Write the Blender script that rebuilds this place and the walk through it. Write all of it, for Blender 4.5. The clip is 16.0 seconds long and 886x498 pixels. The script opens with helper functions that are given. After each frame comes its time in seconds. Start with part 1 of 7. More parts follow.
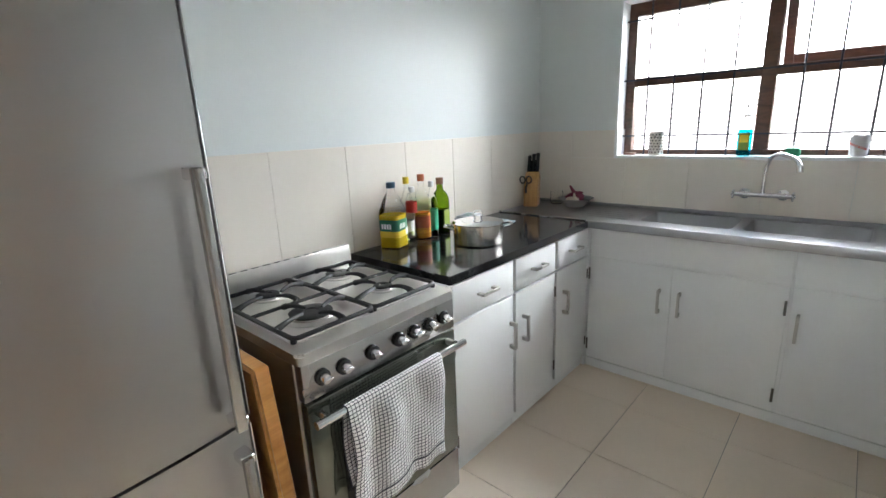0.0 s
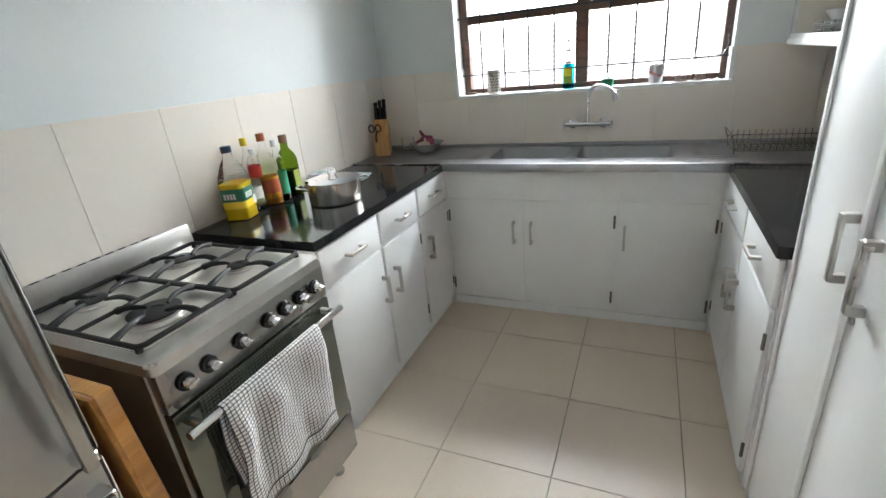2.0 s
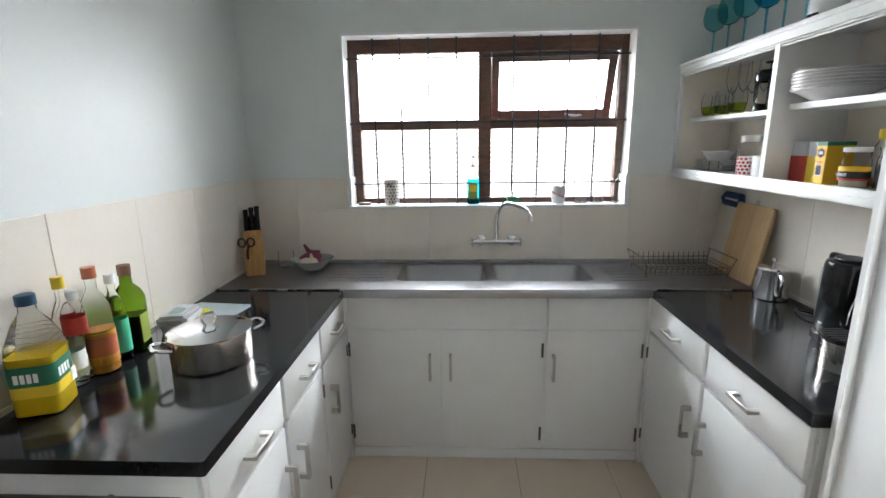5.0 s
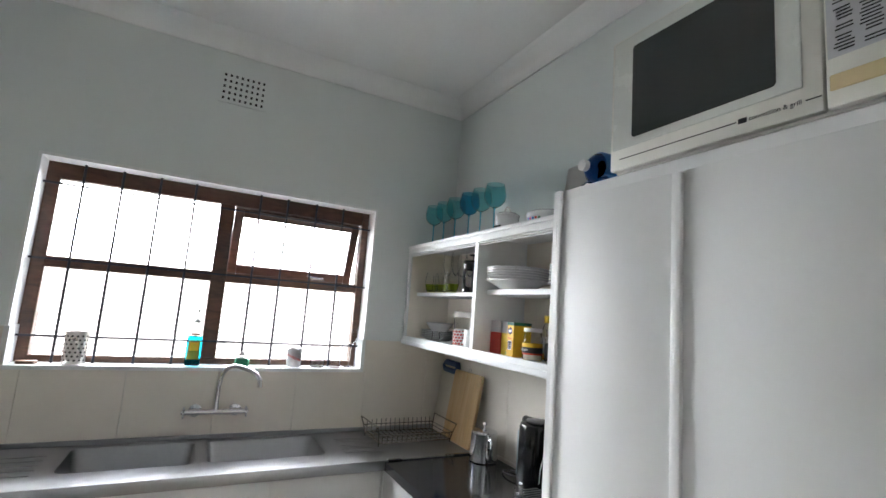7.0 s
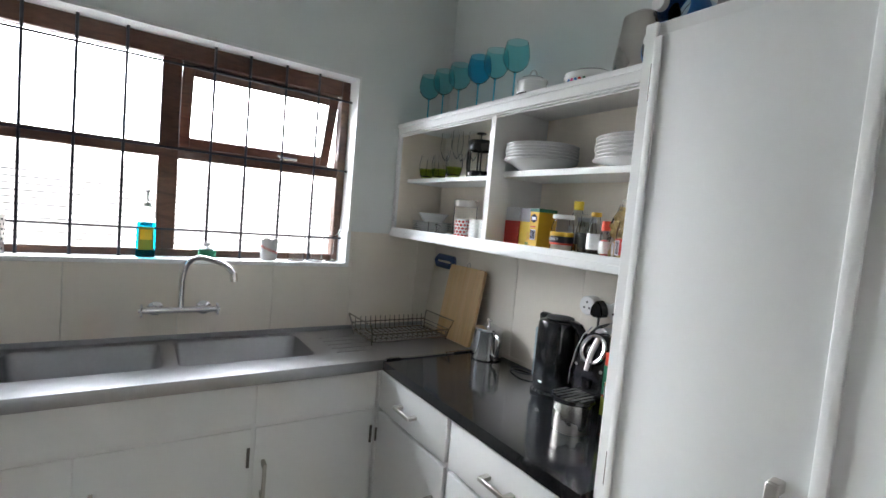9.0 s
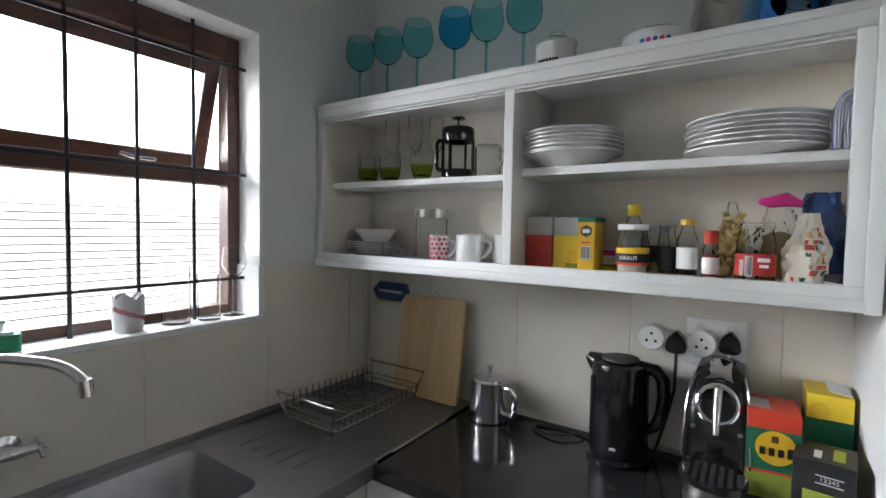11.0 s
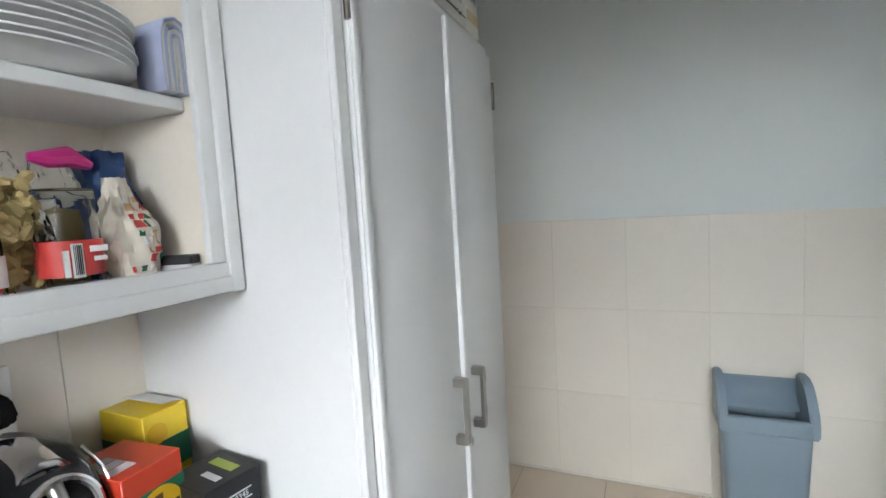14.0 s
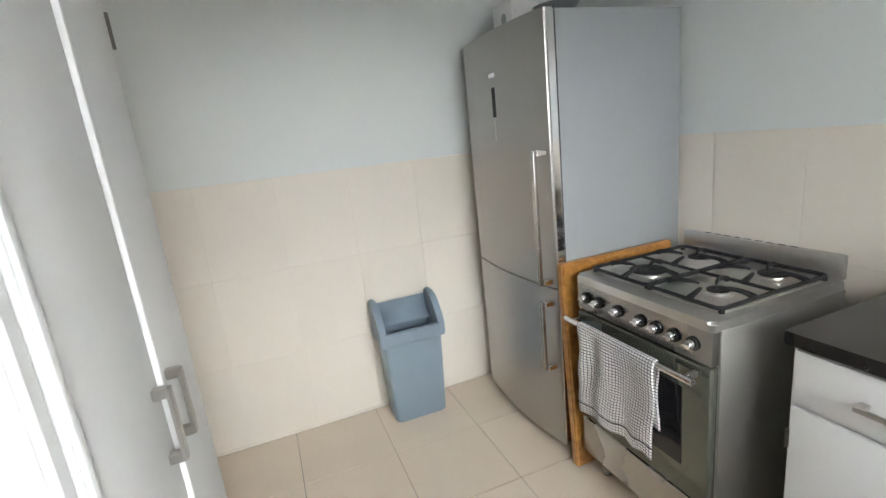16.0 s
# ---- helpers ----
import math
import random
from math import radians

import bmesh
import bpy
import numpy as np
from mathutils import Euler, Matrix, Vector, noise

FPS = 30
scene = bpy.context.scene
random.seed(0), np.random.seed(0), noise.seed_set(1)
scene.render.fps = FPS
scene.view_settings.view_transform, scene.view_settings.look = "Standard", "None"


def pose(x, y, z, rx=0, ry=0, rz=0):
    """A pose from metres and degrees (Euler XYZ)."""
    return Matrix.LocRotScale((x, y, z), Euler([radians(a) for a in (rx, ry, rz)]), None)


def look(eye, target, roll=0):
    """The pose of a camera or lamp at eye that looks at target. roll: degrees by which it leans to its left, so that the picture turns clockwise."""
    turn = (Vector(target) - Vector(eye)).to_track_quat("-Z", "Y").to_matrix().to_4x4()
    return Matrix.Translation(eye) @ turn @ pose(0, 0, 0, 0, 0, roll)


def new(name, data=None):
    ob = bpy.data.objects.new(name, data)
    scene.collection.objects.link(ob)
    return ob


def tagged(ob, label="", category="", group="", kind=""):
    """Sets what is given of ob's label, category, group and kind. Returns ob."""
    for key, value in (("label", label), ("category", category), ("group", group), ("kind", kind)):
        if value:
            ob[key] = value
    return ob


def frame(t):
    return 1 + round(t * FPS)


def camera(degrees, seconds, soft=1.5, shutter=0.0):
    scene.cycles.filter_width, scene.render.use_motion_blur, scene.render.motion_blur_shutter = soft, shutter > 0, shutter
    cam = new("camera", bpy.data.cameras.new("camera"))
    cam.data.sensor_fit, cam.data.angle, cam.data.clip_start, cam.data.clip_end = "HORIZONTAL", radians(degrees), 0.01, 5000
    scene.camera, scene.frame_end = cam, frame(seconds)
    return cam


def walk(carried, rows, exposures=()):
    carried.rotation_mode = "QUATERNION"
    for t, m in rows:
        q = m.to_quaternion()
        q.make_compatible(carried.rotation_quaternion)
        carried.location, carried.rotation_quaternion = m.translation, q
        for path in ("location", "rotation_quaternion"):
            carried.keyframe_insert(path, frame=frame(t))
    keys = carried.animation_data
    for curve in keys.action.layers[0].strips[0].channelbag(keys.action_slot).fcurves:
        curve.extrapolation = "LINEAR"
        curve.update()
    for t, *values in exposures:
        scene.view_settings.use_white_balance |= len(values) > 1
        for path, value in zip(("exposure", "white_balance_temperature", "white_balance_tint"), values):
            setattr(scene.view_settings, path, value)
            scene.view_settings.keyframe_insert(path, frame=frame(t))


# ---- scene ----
cam = camera(87.3, 16.0)
PATH = [
    (0, (1.725, 0.248, 1.471), (0.427, 1.682, 0.959), -2.5),
    (0.5, (1.69, 0.252, 1.487), (0.546, 1.788, 0.91), -3.4),
    (1, (1.689, 0.263, 1.483), (0.682, 1.863, 0.831), -4.8),
    (1.5, (1.7, 0.269, 1.482), (0.814, 1.918, 0.777), -5.5),
    (2, (1.679, 0.284, 1.478), (0.907, 1.967, 0.722), -5.6),
    (2.5, (1.631, 0.286, 1.463), (0.936, 1.99, 0.68), -5.4),
    (3, (1.577, 0.355, 1.45), (0.93, 2.068, 0.647), -5.1),
    (3.2, (1.535, 0.404, 1.465), (0.918, 2.13, 0.664), -5.1),
    (5.3, (1.166, 0.681, 1.58), (1.21, 2.659, 1.286), 0.3),
    (5.5, (1.166, 0.693, 1.534), (1.306, 2.68, 1.35), 1.0),
    (6, (1.191, 0.695, 1.564), (1.614, 2.65, 1.564), 2.7),
    (6.5, (1.219, 0.706, 1.573), (1.923, 2.572, 1.725), 3.8),
    (7, (1.214, 0.704, 1.587), (2.122, 2.466, 1.855), 4.3),
    (7.5, (1.199, 0.708, 1.591), (2.248, 2.378, 1.923), 4.4),
    (8, (1.21, 0.733, 1.577), (2.337, 2.37, 1.804), 4.0),
    (8.5, (1.2, 0.843, 1.52), (2.328, 2.494, 1.53), 4.6),
    (8.7, (1.196, 0.936, 1.498), (2.298, 2.602, 1.402), 4.8),
    (10.8, (1.131, 1.839, 1.539), (2.65, 3.132, 1.404), 1.3),
    (11, (1.16, 1.905, 1.533), (2.817, 3.021, 1.442), 1.0),
    (11.5, (1.202, 2.075, 1.532), (3.129, 2.609, 1.495), 0.2),
    (12, (1.265, 2.224, 1.537), (3.247, 1.954, 1.56), -1.2),
    (12.5, (1.382, 2.256, 1.528), (3.216, 1.458, 1.553), -1.5),
    (13, (1.49, 2.262, 1.541), (3.015, 0.969, 1.529), -2.5),
    (13.5, (1.584, 2.271, 1.537), (2.692, 0.609, 1.424), -2.8),
    (14, (1.681, 2.274, 1.501), (2.476, 0.447, 1.328), -3.4),
    (14.5, (1.762, 2.217, 1.484), (2.257, 0.294, 1.243), -3.7),
    (15, (1.788, 2.201, 1.517), (1.864, 0.231, 1.179), -4.5),
    (15.5, (1.797, 2.206, 1.515), (1.459, 0.276, 1.113), -5.3),
    (16, (1.825, 2.254, 1.508), (1.149, 0.431, 1.041), -6.3),
]
EXPOSURES = [(0.0, 1.82, 6400, 12), (2.0, 1.75, 6500, 11), (3.0, 1.78, 6500, 11), (5.5, 1.6, 6500, 13), (7.5, 1.55, 6500, 14), (8.5, 1.55, 6450, 13),
             (11.0, 0.92, 6450, 14), (11.5, 1.2, 6400, 12), (12.0, 1.6, 6600, 15), (13.0, 1.45, 6550, 14), (13.5, 1.2, 6500, 13), (14.0, 1.0, 6450, 12),
             (14.5, 0.95, 6300, 11), (15.0, 0.95, 6400, 12), (15.5, 1.1, 6600, 13), (16.0, 1.38, 6750, 13)]
walk(cam, [(t, look(eye, target, roll)) for t, eye, target, roll in PATH], EXPOSURES)

# ---- world and light ----
world = bpy.data.worlds.new("sky")
scene.world = world
world.use_nodes = True
wn = world.node_tree.nodes
sky = wn.new("ShaderNodeTexSky")
sky.sky_type = "NISHITA"
sky.sun_disc = False
sky.sun_elevation = radians(58)
sky.sun_rotation = radians(180)
sky.air_density, sky.dust_density = 1.0, 3.0
world.node_tree.links.new(sky.outputs[0], wn["Background"].inputs[0])
wn["Background"].inputs[1].default_value = 0.15

sun = new("sun", bpy.data.lights.new("sun", "SUN"))
sun.data.energy, sun.data.angle, sun.data.color = 5.0, radians(10), (1.0, 0.96, 0.9)
sun.matrix_world = look((1.1, -4.3, 12), (1.3, 3.2, 0))

sky_light = new("window_daylight", bpy.data.lights.new("window_daylight", "AREA"))
sky_light.data.shape = "RECTANGLE"
sky_light.data.size, sky_light.data.size_y = 2.4, 1.4
sky_light.data.energy, sky_light.data.color = 98, (0.87, 0.945, 1.0)
sky_light.matrix_world = look((1.34, 5.1, 2.50), (1.34, 0.0, 2.30))

# fill lamp added in the unseen passage to even out the window light
hall_light = new("passage_fill_lamp", bpy.data.lights.new("passage_fill_lamp", "AREA"))
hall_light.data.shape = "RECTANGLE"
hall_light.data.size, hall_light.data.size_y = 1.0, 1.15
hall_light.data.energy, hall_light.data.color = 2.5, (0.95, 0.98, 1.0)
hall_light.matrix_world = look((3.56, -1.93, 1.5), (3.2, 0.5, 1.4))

# ---- materials ----
def surface(name, color, rough=0.5, metal=0.0, var=0.06, scale=3.0, grain=0.03, bump=0.02, fine=90.0, rvar=0.08,
            stretch=(1, 1, 1), per_piece=0.0, coat=0.0, spec=0.5, sheen=0.0):
    """A procedural surface: large soft mottling, fine grain, uneven gloss and a little relief."""
    m = bpy.data.materials.new(name)
    m.use_nodes = True
    n, l = m.node_tree.nodes, m.node_tree.links
    b = n["Principled BSDF"]
    co = n.new("ShaderNodeTexCoord")
    mp = n.new("ShaderNodeMapping")
    mp.inputs["Scale"].default_value = stretch
    l.new(co.outputs["Object"], mp.inputs[0])
    big, fin = n.new("ShaderNodeTexNoise"), n.new("ShaderNodeTexNoise")
    big.inputs["Scale"].default_value, big.inputs["Detail"].default_value = scale, 5
    fin.inputs["Scale"].default_value, fin.inputs["Detail"].default_value = fine, 3
    l.new(co.outputs["Object"], big.inputs[0])
    l.new(mp.outputs[0], fin.inputs[0])
    add = n.new("ShaderNodeMath")
    add.operation = "MULTIPLY_ADD"
    l.new(big.outputs[0], add.inputs[0])
    add.inputs[1].default_value = 2 * var
    add.inputs[2].default_value = 1 - var
    add2 = n.new("ShaderNodeMath")
    add2.operation = "MULTIPLY_ADD"
    l.new(fin.outputs[0], add2.inputs[0])
    add2.inputs[1].default_value = 2 * grain
    l.new(add.outputs[0], add2.inputs[2])
    last = add2.outputs[0]
    if per_piece:
        info = n.new("ShaderNodeObjectInfo")
        add3 = n.new("ShaderNodeMath")
        add3.operation = "MULTIPLY_ADD"
        l.new(info.outputs["Random"], add3.inputs[0])
        add3.inputs[1].default_value = per_piece
        l.new(last, add3.inputs[2])
        last = add3.outputs[0]
    mul = n.new("ShaderNodeVectorMath")
    mul.operation = "SCALE"
    mul.inputs[0].default_value = color
    l.new(last, mul.inputs["Scale"])
    l.new(mul.outputs[0], b.inputs["Base Color"])
    r = n.new("ShaderNodeMath")
    r.operation = "MULTIPLY_ADD"
    r.use_clamp = True
    l.new(big.outputs[0], r.inputs[0])
    r.inputs[1].default_value, r.inputs[2].default_value = 2 * rvar, rough - rvar
    l.new(r.outputs[0], b.inputs["Roughness"])
    b.inputs["Metallic"].default_value = metal
    b.inputs["Coat Weight"].default_value = coat
    b.inputs["Specular IOR Level"].default_value = spec
    b.inputs["Sheen Weight"].default_value = sheen
    if bump:
        bp = n.new("ShaderNodeBump")
        bp.inputs["Strength"].default_value, bp.inputs["Distance"].default_value = bump, 0.01
        l.new(fin.outputs[0], bp.inputs["Height"])
        l.new(bp.outputs[0], b.inputs["Normal"])
    return m


def glass(name, color=(1, 1, 1), rough=0.02, ior=1.45):
    m = bpy.data.materials.new(name)
    m.use_nodes = True
    b = m.node_tree.nodes["Principled BSDF"]
    b.inputs["Base Color"].default_value = (*color, 1)
    b.inputs["Transmission Weight"].default_value = 1
    b.inputs["Roughness"].default_value, b.inputs["IOR"].default_value = rough, ior
    return m


def wood_mat(name, dark, light, scale=6.0, rough=0.45, stretch=(1, 12, 12), coat=0.0):
    m = bpy.data.materials.new(name)
    m.use_nodes = True
    n, l = m.node_tree.nodes, m.node_tree.links
    b = n["Principled BSDF"]
    co, mp = n.new("ShaderNodeTexCoord"), n.new("ShaderNodeMapping")
    mp.inputs["Scale"].default_value = stretch
    l.new(co.outputs["Object"], mp.inputs[0])
    no, fi = n.new("ShaderNodeTexNoise"), n.new("ShaderNodeTexNoise")
    no.inputs["Scale"].default_value, no.inputs["Detail"].default_value, no.inputs["Distortion"].default_value = scale, 6, 1.2
    fi.inputs["Scale"].default_value = scale * 9
    l.new(mp.outputs[0], no.inputs[0])
    l.new(mp.outputs[0], fi.inputs[0])
    mx = n.new("ShaderNodeMath")
    mx.operation = "MULTIPLY_ADD"
    l.new(fi.outputs[0], mx.inputs[0])
    mx.inputs[1].default_value = 0.25
    l.new(no.outputs[0], mx.inputs[2])
    ramp = n.new("ShaderNodeValToRGB")
    ramp.color_ramp.elements[0].position, ramp.color_ramp.elements[1].position = 0.4, 0.85
    ramp.color_ramp.elements[0].color, ramp.color_ramp.elements[1].color = (*dark, 1), (*light, 1)
    l.new(mx.outputs[0], ramp.inputs[0])
    l.new(ramp.outputs[0], b.inputs["Base Color"])
    b.inputs["Roughness"].default_value, b.inputs["Coat Weight"].default_value = rough, coat
    bp = n.new("ShaderNodeBump")
    bp.inputs["Strength"].default_value, bp.inputs["Distance"].default_value = 0.08, 0.005
    l.new(mx.outputs[0], bp.inputs["Height"])
    l.new(bp.outputs[0], b.inputs["Normal"])
    return m


M_WALL = surface("wall_paint", (0.705, 0.742, 0.722), 0.55, var=0.03, scale=1.2, grain=0.015, bump=0.06, fine=120)
M_CEIL = surface("ceiling_paint", (0.84, 0.845, 0.835), 0.7, var=0.03, scale=1.0, bump=0.05)
M_TILE = surface("wall_tile_glaze", (0.745, 0.695, 0.615), 0.3, var=0.035, scale=2.0, grain=0.02, bump=0.012, fine=40, per_piece=0.03)
M_GROUT = surface("grout", (0.70, 0.655, 0.58), 0.8, bump=0.1)
M_FLOOR = surface("floor_tile_glaze", (0.69, 0.585, 0.47), 0.3, var=0.05, scale=2.6, grain=0.03, bump=0.015, fine=60, per_piece=0.04)
M_FGROUT = surface("floor_grout", (0.30, 0.26, 0.21), 0.85, bump=0.1)
M_WHITE = surface("white_gloss_paint", (0.795, 0.80, 0.79), 0.46, var=0.03, scale=4, grain=0.015, bump=0.03, fine=60)
M_CREAM = surface("cream_shelf_paint", (0.84, 0.78, 0.68), 0.45, var=0.03, scale=4, bump=0.03)
M_PLASTER = surface("white_reveal_plaster", (0.78, 0.79, 0.78), 0.6, var=0.03, bump=0.05)
M_BLACKTOP = surface("black_stone_worktop", (0.012, 0.012, 0.013), 0.1, var=0.3, scale=30, grain=0.4, bump=0.004, fine=300, rvar=0.04)
M_STEEL = surface("brushed_steel", (0.42, 0.41, 0.395), 0.27, metal=1, var=0.05, scale=3, grain=0.03, bump=0.003, fine=60, stretch=(1, 1, 30), rvar=0.03)
M_FRIDGE = surface("fridge_steel", (0.42, 0.41, 0.395), 0.34, metal=1, var=0.05, scale=2, grain=0.03, bump=0.003, fine=50, stretch=(1, 1, 40), rvar=0.03)
M_SINK = surface("sink_steel", (0.36, 0.36, 0.37), 0.32, metal=1, var=0.07, scale=5, grain=0.05, bump=0.015, fine=80, rvar=0.08)
M_CHROME = surface("chrome", (0.78, 0.78, 0.79), 0.1, metal=1, var=0.03, bump=0.0, rvar=0.03)
M_NICKEL = surface("satin_nickel", (0.50, 0.48, 0.45), 0.28, metal=1, var=0.04, bump=0.01, rvar=0.05)
M_WIRE = surface("rack_wire_steel", (0.40, 0.38, 0.35), 0.25, metal=1, var=0.06, bump=0.0, rvar=0.05)
M_POT = surface("pot_steel", (0.52, 0.49, 0.45), 0.16, metal=1, var=0.04, bump=0.0, rvar=0.04)
M_HINGE = surface("dark_hinge_metal", (0.16, 0.15, 0.14), 0.4, metal=1, var=0.1, bump=0.02)
M_GREYSIDE = surface("grey_painted_steel", (0.33, 0.35, 0.36), 0.38, metal=0.1, var=0.05, scale=2, bump=0.02, fine=150)
M_HOB = surface("satin_hob_steel", (0.60, 0.585, 0.56), 0.38, metal=1, var=0.06, scale=5, grain=0.04, bump=0.006, fine=70, rvar=0.06)
M_IRON = surface("cast_iron", (0.010, 0.010, 0.011), 0.55, var=0.2, bump=0.1, fine=150)
M_STOVESIDE = surface("satin_stove_side", (0.40, 0.39, 0.37), 0.44, metal=1, var=0.04, scale=3, grain=0.02, bump=0.002, fine=60, rvar=0.03)
M_OVENGLASS = surface("oven_door_glass", (0.17, 0.18, 0.15), 0.1, metal=0.75, var=0.05, bump=0.0, rvar=0.02)
M_BLACK = surface("black_plastic", (0.009, 0.009, 0.010), 0.14, var=0.15, bump=0.01, rvar=0.05)
M_BLACKMATT = surface("matt_black_plastic", (0.02, 0.02, 0.021), 0.55, var=0.15, bump=0.03)
M_PINE = wood_mat("varnished_pine", (0.31, 0.12, 0.022), (0.53, 0.26, 0.065), 2.2, 0.3, (9, 9, 0.8), 0.4)
M_MERANTI = wood_mat("dark_meranti", (0.055, 0.022, 0.013), (0.14, 0.06, 0.035), 3.0, 0.4, (3, 10, 10), 0.2)
M_BAR = surface("black_bar_paint", (0.02, 0.018, 0.03), 0.4, var=0.2, bump=0.04)
M_GLASS = glass("clear_glass")
M_PANE = glass("window_glass", (1, 1, 1), 0.0, 1.02)
M_BLUEBIN = surface("blue_grey_plastic", (0.215, 0.28, 0.335), 0.38, var=0.06, scale=5, bump=0.04, fine=200)
M_MWCREAM = surface("cream_plastic", (0.74, 0.73, 0.67), 0.4, var=0.03, bump=0.01)
M_MWGLASS = surface("dark_screen_glass", (0.03, 0.035, 0.035), 0.12, var=0.1, bump=0.0, spec=0.6)
M_SLAT = surface("white_cladding", (0.75, 0.75, 0.73), 0.6, var=0.06, bump=0.05)


# ---- builders ----
def box(bm, x0, y0, z0, x1, y1, z1, bevel=0.0, seg=1):
    r = bmesh.ops.create_cube(bm, size=1.0)["verts"]
    for v in r:
        v.co = Vector((x0 + (v.co.x + 0.5) * (x1 - x0), y0 + (v.co.y + 0.5) * (y1 - y0), z0 + (v.co.z + 0.5) * (z1 - z0)))
    if bevel:
        bmesh.ops.bevel(bm, geom=list({e for v in r for e in v.link_edges}), offset=bevel, segments=seg, affect="EDGES", profile=0.5)
    return bm


def lathe(bm, profile, seg=28, cx=0.0, cy=0.0):
    """Turns (radius, height) pairs round an upright axis; a radius of 0 closes an end."""
    rings = []
    for r, z in profile:
        if r <= 1e-6:
            rings.append([bm.verts.new((cx, cy, z))])
        else:
            rings.append([bm.verts.new((cx + r * math.cos(2 * math.pi * i / seg), cy + r * math.sin(2 * math.pi * i / seg), z)) for i in range(seg)])
    for a, b in zip(rings, rings[1:]):
        for i in range(seg):
            j = (i + 1) % seg
            if len(a) == 1 and len(b) == 1:
                break
            if len(a) == 1:
                bm.faces.new((a[0], b[j], b[i]))
            elif len(b) == 1:
                bm.faces.new((a[i], a[j], b[0]))
            else:
                bm.faces.new((a[i], a[j], b[j], b[i]))
    return bm


def tube(bm, pts, r, seg=8, closed=False):
    """A round bar along a line of points; r may be a number or one radius a point."""
    pts = [Vector(p) for p in pts]
    rs = r if isinstance(r, (list, tuple)) else [r] * len(pts)
    rings, side = [], None
    n = len(pts)
    for i, p in enumerate(pts):
        if closed:
            d = (pts[(i + 1) % n] - pts[i - 1]).normalized()
        else:
            d = (pts[min(i + 1, n - 1)] - pts[max(i - 1, 0)]).normalized()
        if side is None:
            side = d.orthogonal().normalized()
        side = (side - d * side.dot(d)).normalized()
        up = d.cross(side)
        rings.append([bm.verts.new(p + rs[i] * (math.cos(2 * math.pi * k / seg) * side + math.sin(2 * math.pi * k / seg) * up)) for k in range(seg)])
    pairs = list(zip(rings, rings[1:])) + ([(rings[-1], rings[0])] if closed else [])
    for a, b in pairs:
        for k in range(seg):
            bm.faces.new((a[k], a[(k + 1) % seg], b[(k + 1) % seg], b[k]))
    if not closed:
        bm.faces.new(rings[0][::-1])
        bm.faces.new(rings[-1])
    return bm


def cyl(bm, p0, p1, r0, r1=None, seg=20):
    return tube(bm, [p0, p1], [r0, r0 if r1 is None else r1], seg)


def arc(p0, p1, p2, n=10):
    """Points of a smooth bend from p0 by p1 to p2."""
    a, b, c = Vector(p0), Vector(p1), Vector(p2)
    return [(1 - t) ** 2 * a + 2 * t * (1 - t) * b + t * t * c for t in (i / n for i in range(n + 1))]


def slab(bm, outline, z0, z1):
    """A plate with the given outline (x, y), from z0 to z1."""
    lo = [bm.verts.new((x, y, z0)) for x, y in outline]
    hi = [bm.verts.new((x, y, z1)) for x, y in outline]
    bm.faces.new(lo[::-1])
    bm.faces.new(hi)
    for i in range(len(lo)):
        j = (i + 1) % len(lo)
        bm.faces.new((lo[i], lo[j], hi[j], hi[i]))
    return bm


def rounded(x0, y0, x1, y1, r, n=5):
    """The outline of a rectangle with round corners."""
    out = []
    for cx, cy, a in ((x1 - r, y0 + r, -90), (x1 - r, y1 - r, 0), (x0 + r, y1 - r, 90), (x0 + r, y0 + r, 180)):
        out += [(cx + r * math.cos(radians(a + 90 * i / n)), cy + r * math.sin(radians(a + 90 * i / n))) for i in range(n + 1)]
    return out


def mesh_of(bm, name, material, smooth=True):
    bmesh.ops.recalc_face_normals(bm, faces=bm.faces)
    me = bpy.data.meshes.new(name)
    bm.to_mesh(me)
    bm.free()
    me.materials.append(material)
    if smooth:
        me.polygons.foreach_set("use_smooth", [True] * len(me.polygons))
        me.set_sharp_from_angle(angle=radians(38))
    return me


def part(name, bm, material, parent, label="", smooth=True):
    ob = new(name, mesh_of(bm, name, material, smooth))
    ob.parent = parent
    return tagged(ob, label)


def thing(name, m, label, category, group="", kind=""):
    """An Empty at the base of a thing, to carry its parts."""
    ob = new(name)
    ob.empty_display_size = 0.05
    ob.matrix_basis = m
    return tagged(ob, label, category, group, kind)


def single(name, bm, material, m, label, category, group="", kind="", smooth=True):
    ob = new(name, mesh_of(bm, name, material, smooth))
    ob.matrix_basis = m
    return tagged(ob, label, category, group, kind)


def B():
    return bmesh.new()


def bx(*a, **k):
    return box(bmesh.new(), *a, **k)


I4 = Matrix.Identity(4)

# ---- the plan ----
XR, YN, YS, ZC = 2.575, 3.215, -0.228, 2.905     # right wall, window wall, back wall, ceiling
TILE_TOP = 1.402
WX0, WX1, WZ0, WZ1 = 0.542, 2.068, 1.24, 2.139  # the window's opening
ZW = 0.917                                     # the worktops
DY0, DY1, DZ = 0.065, 0.86, 2.10               # the doorway in the right wall
T = 0.24

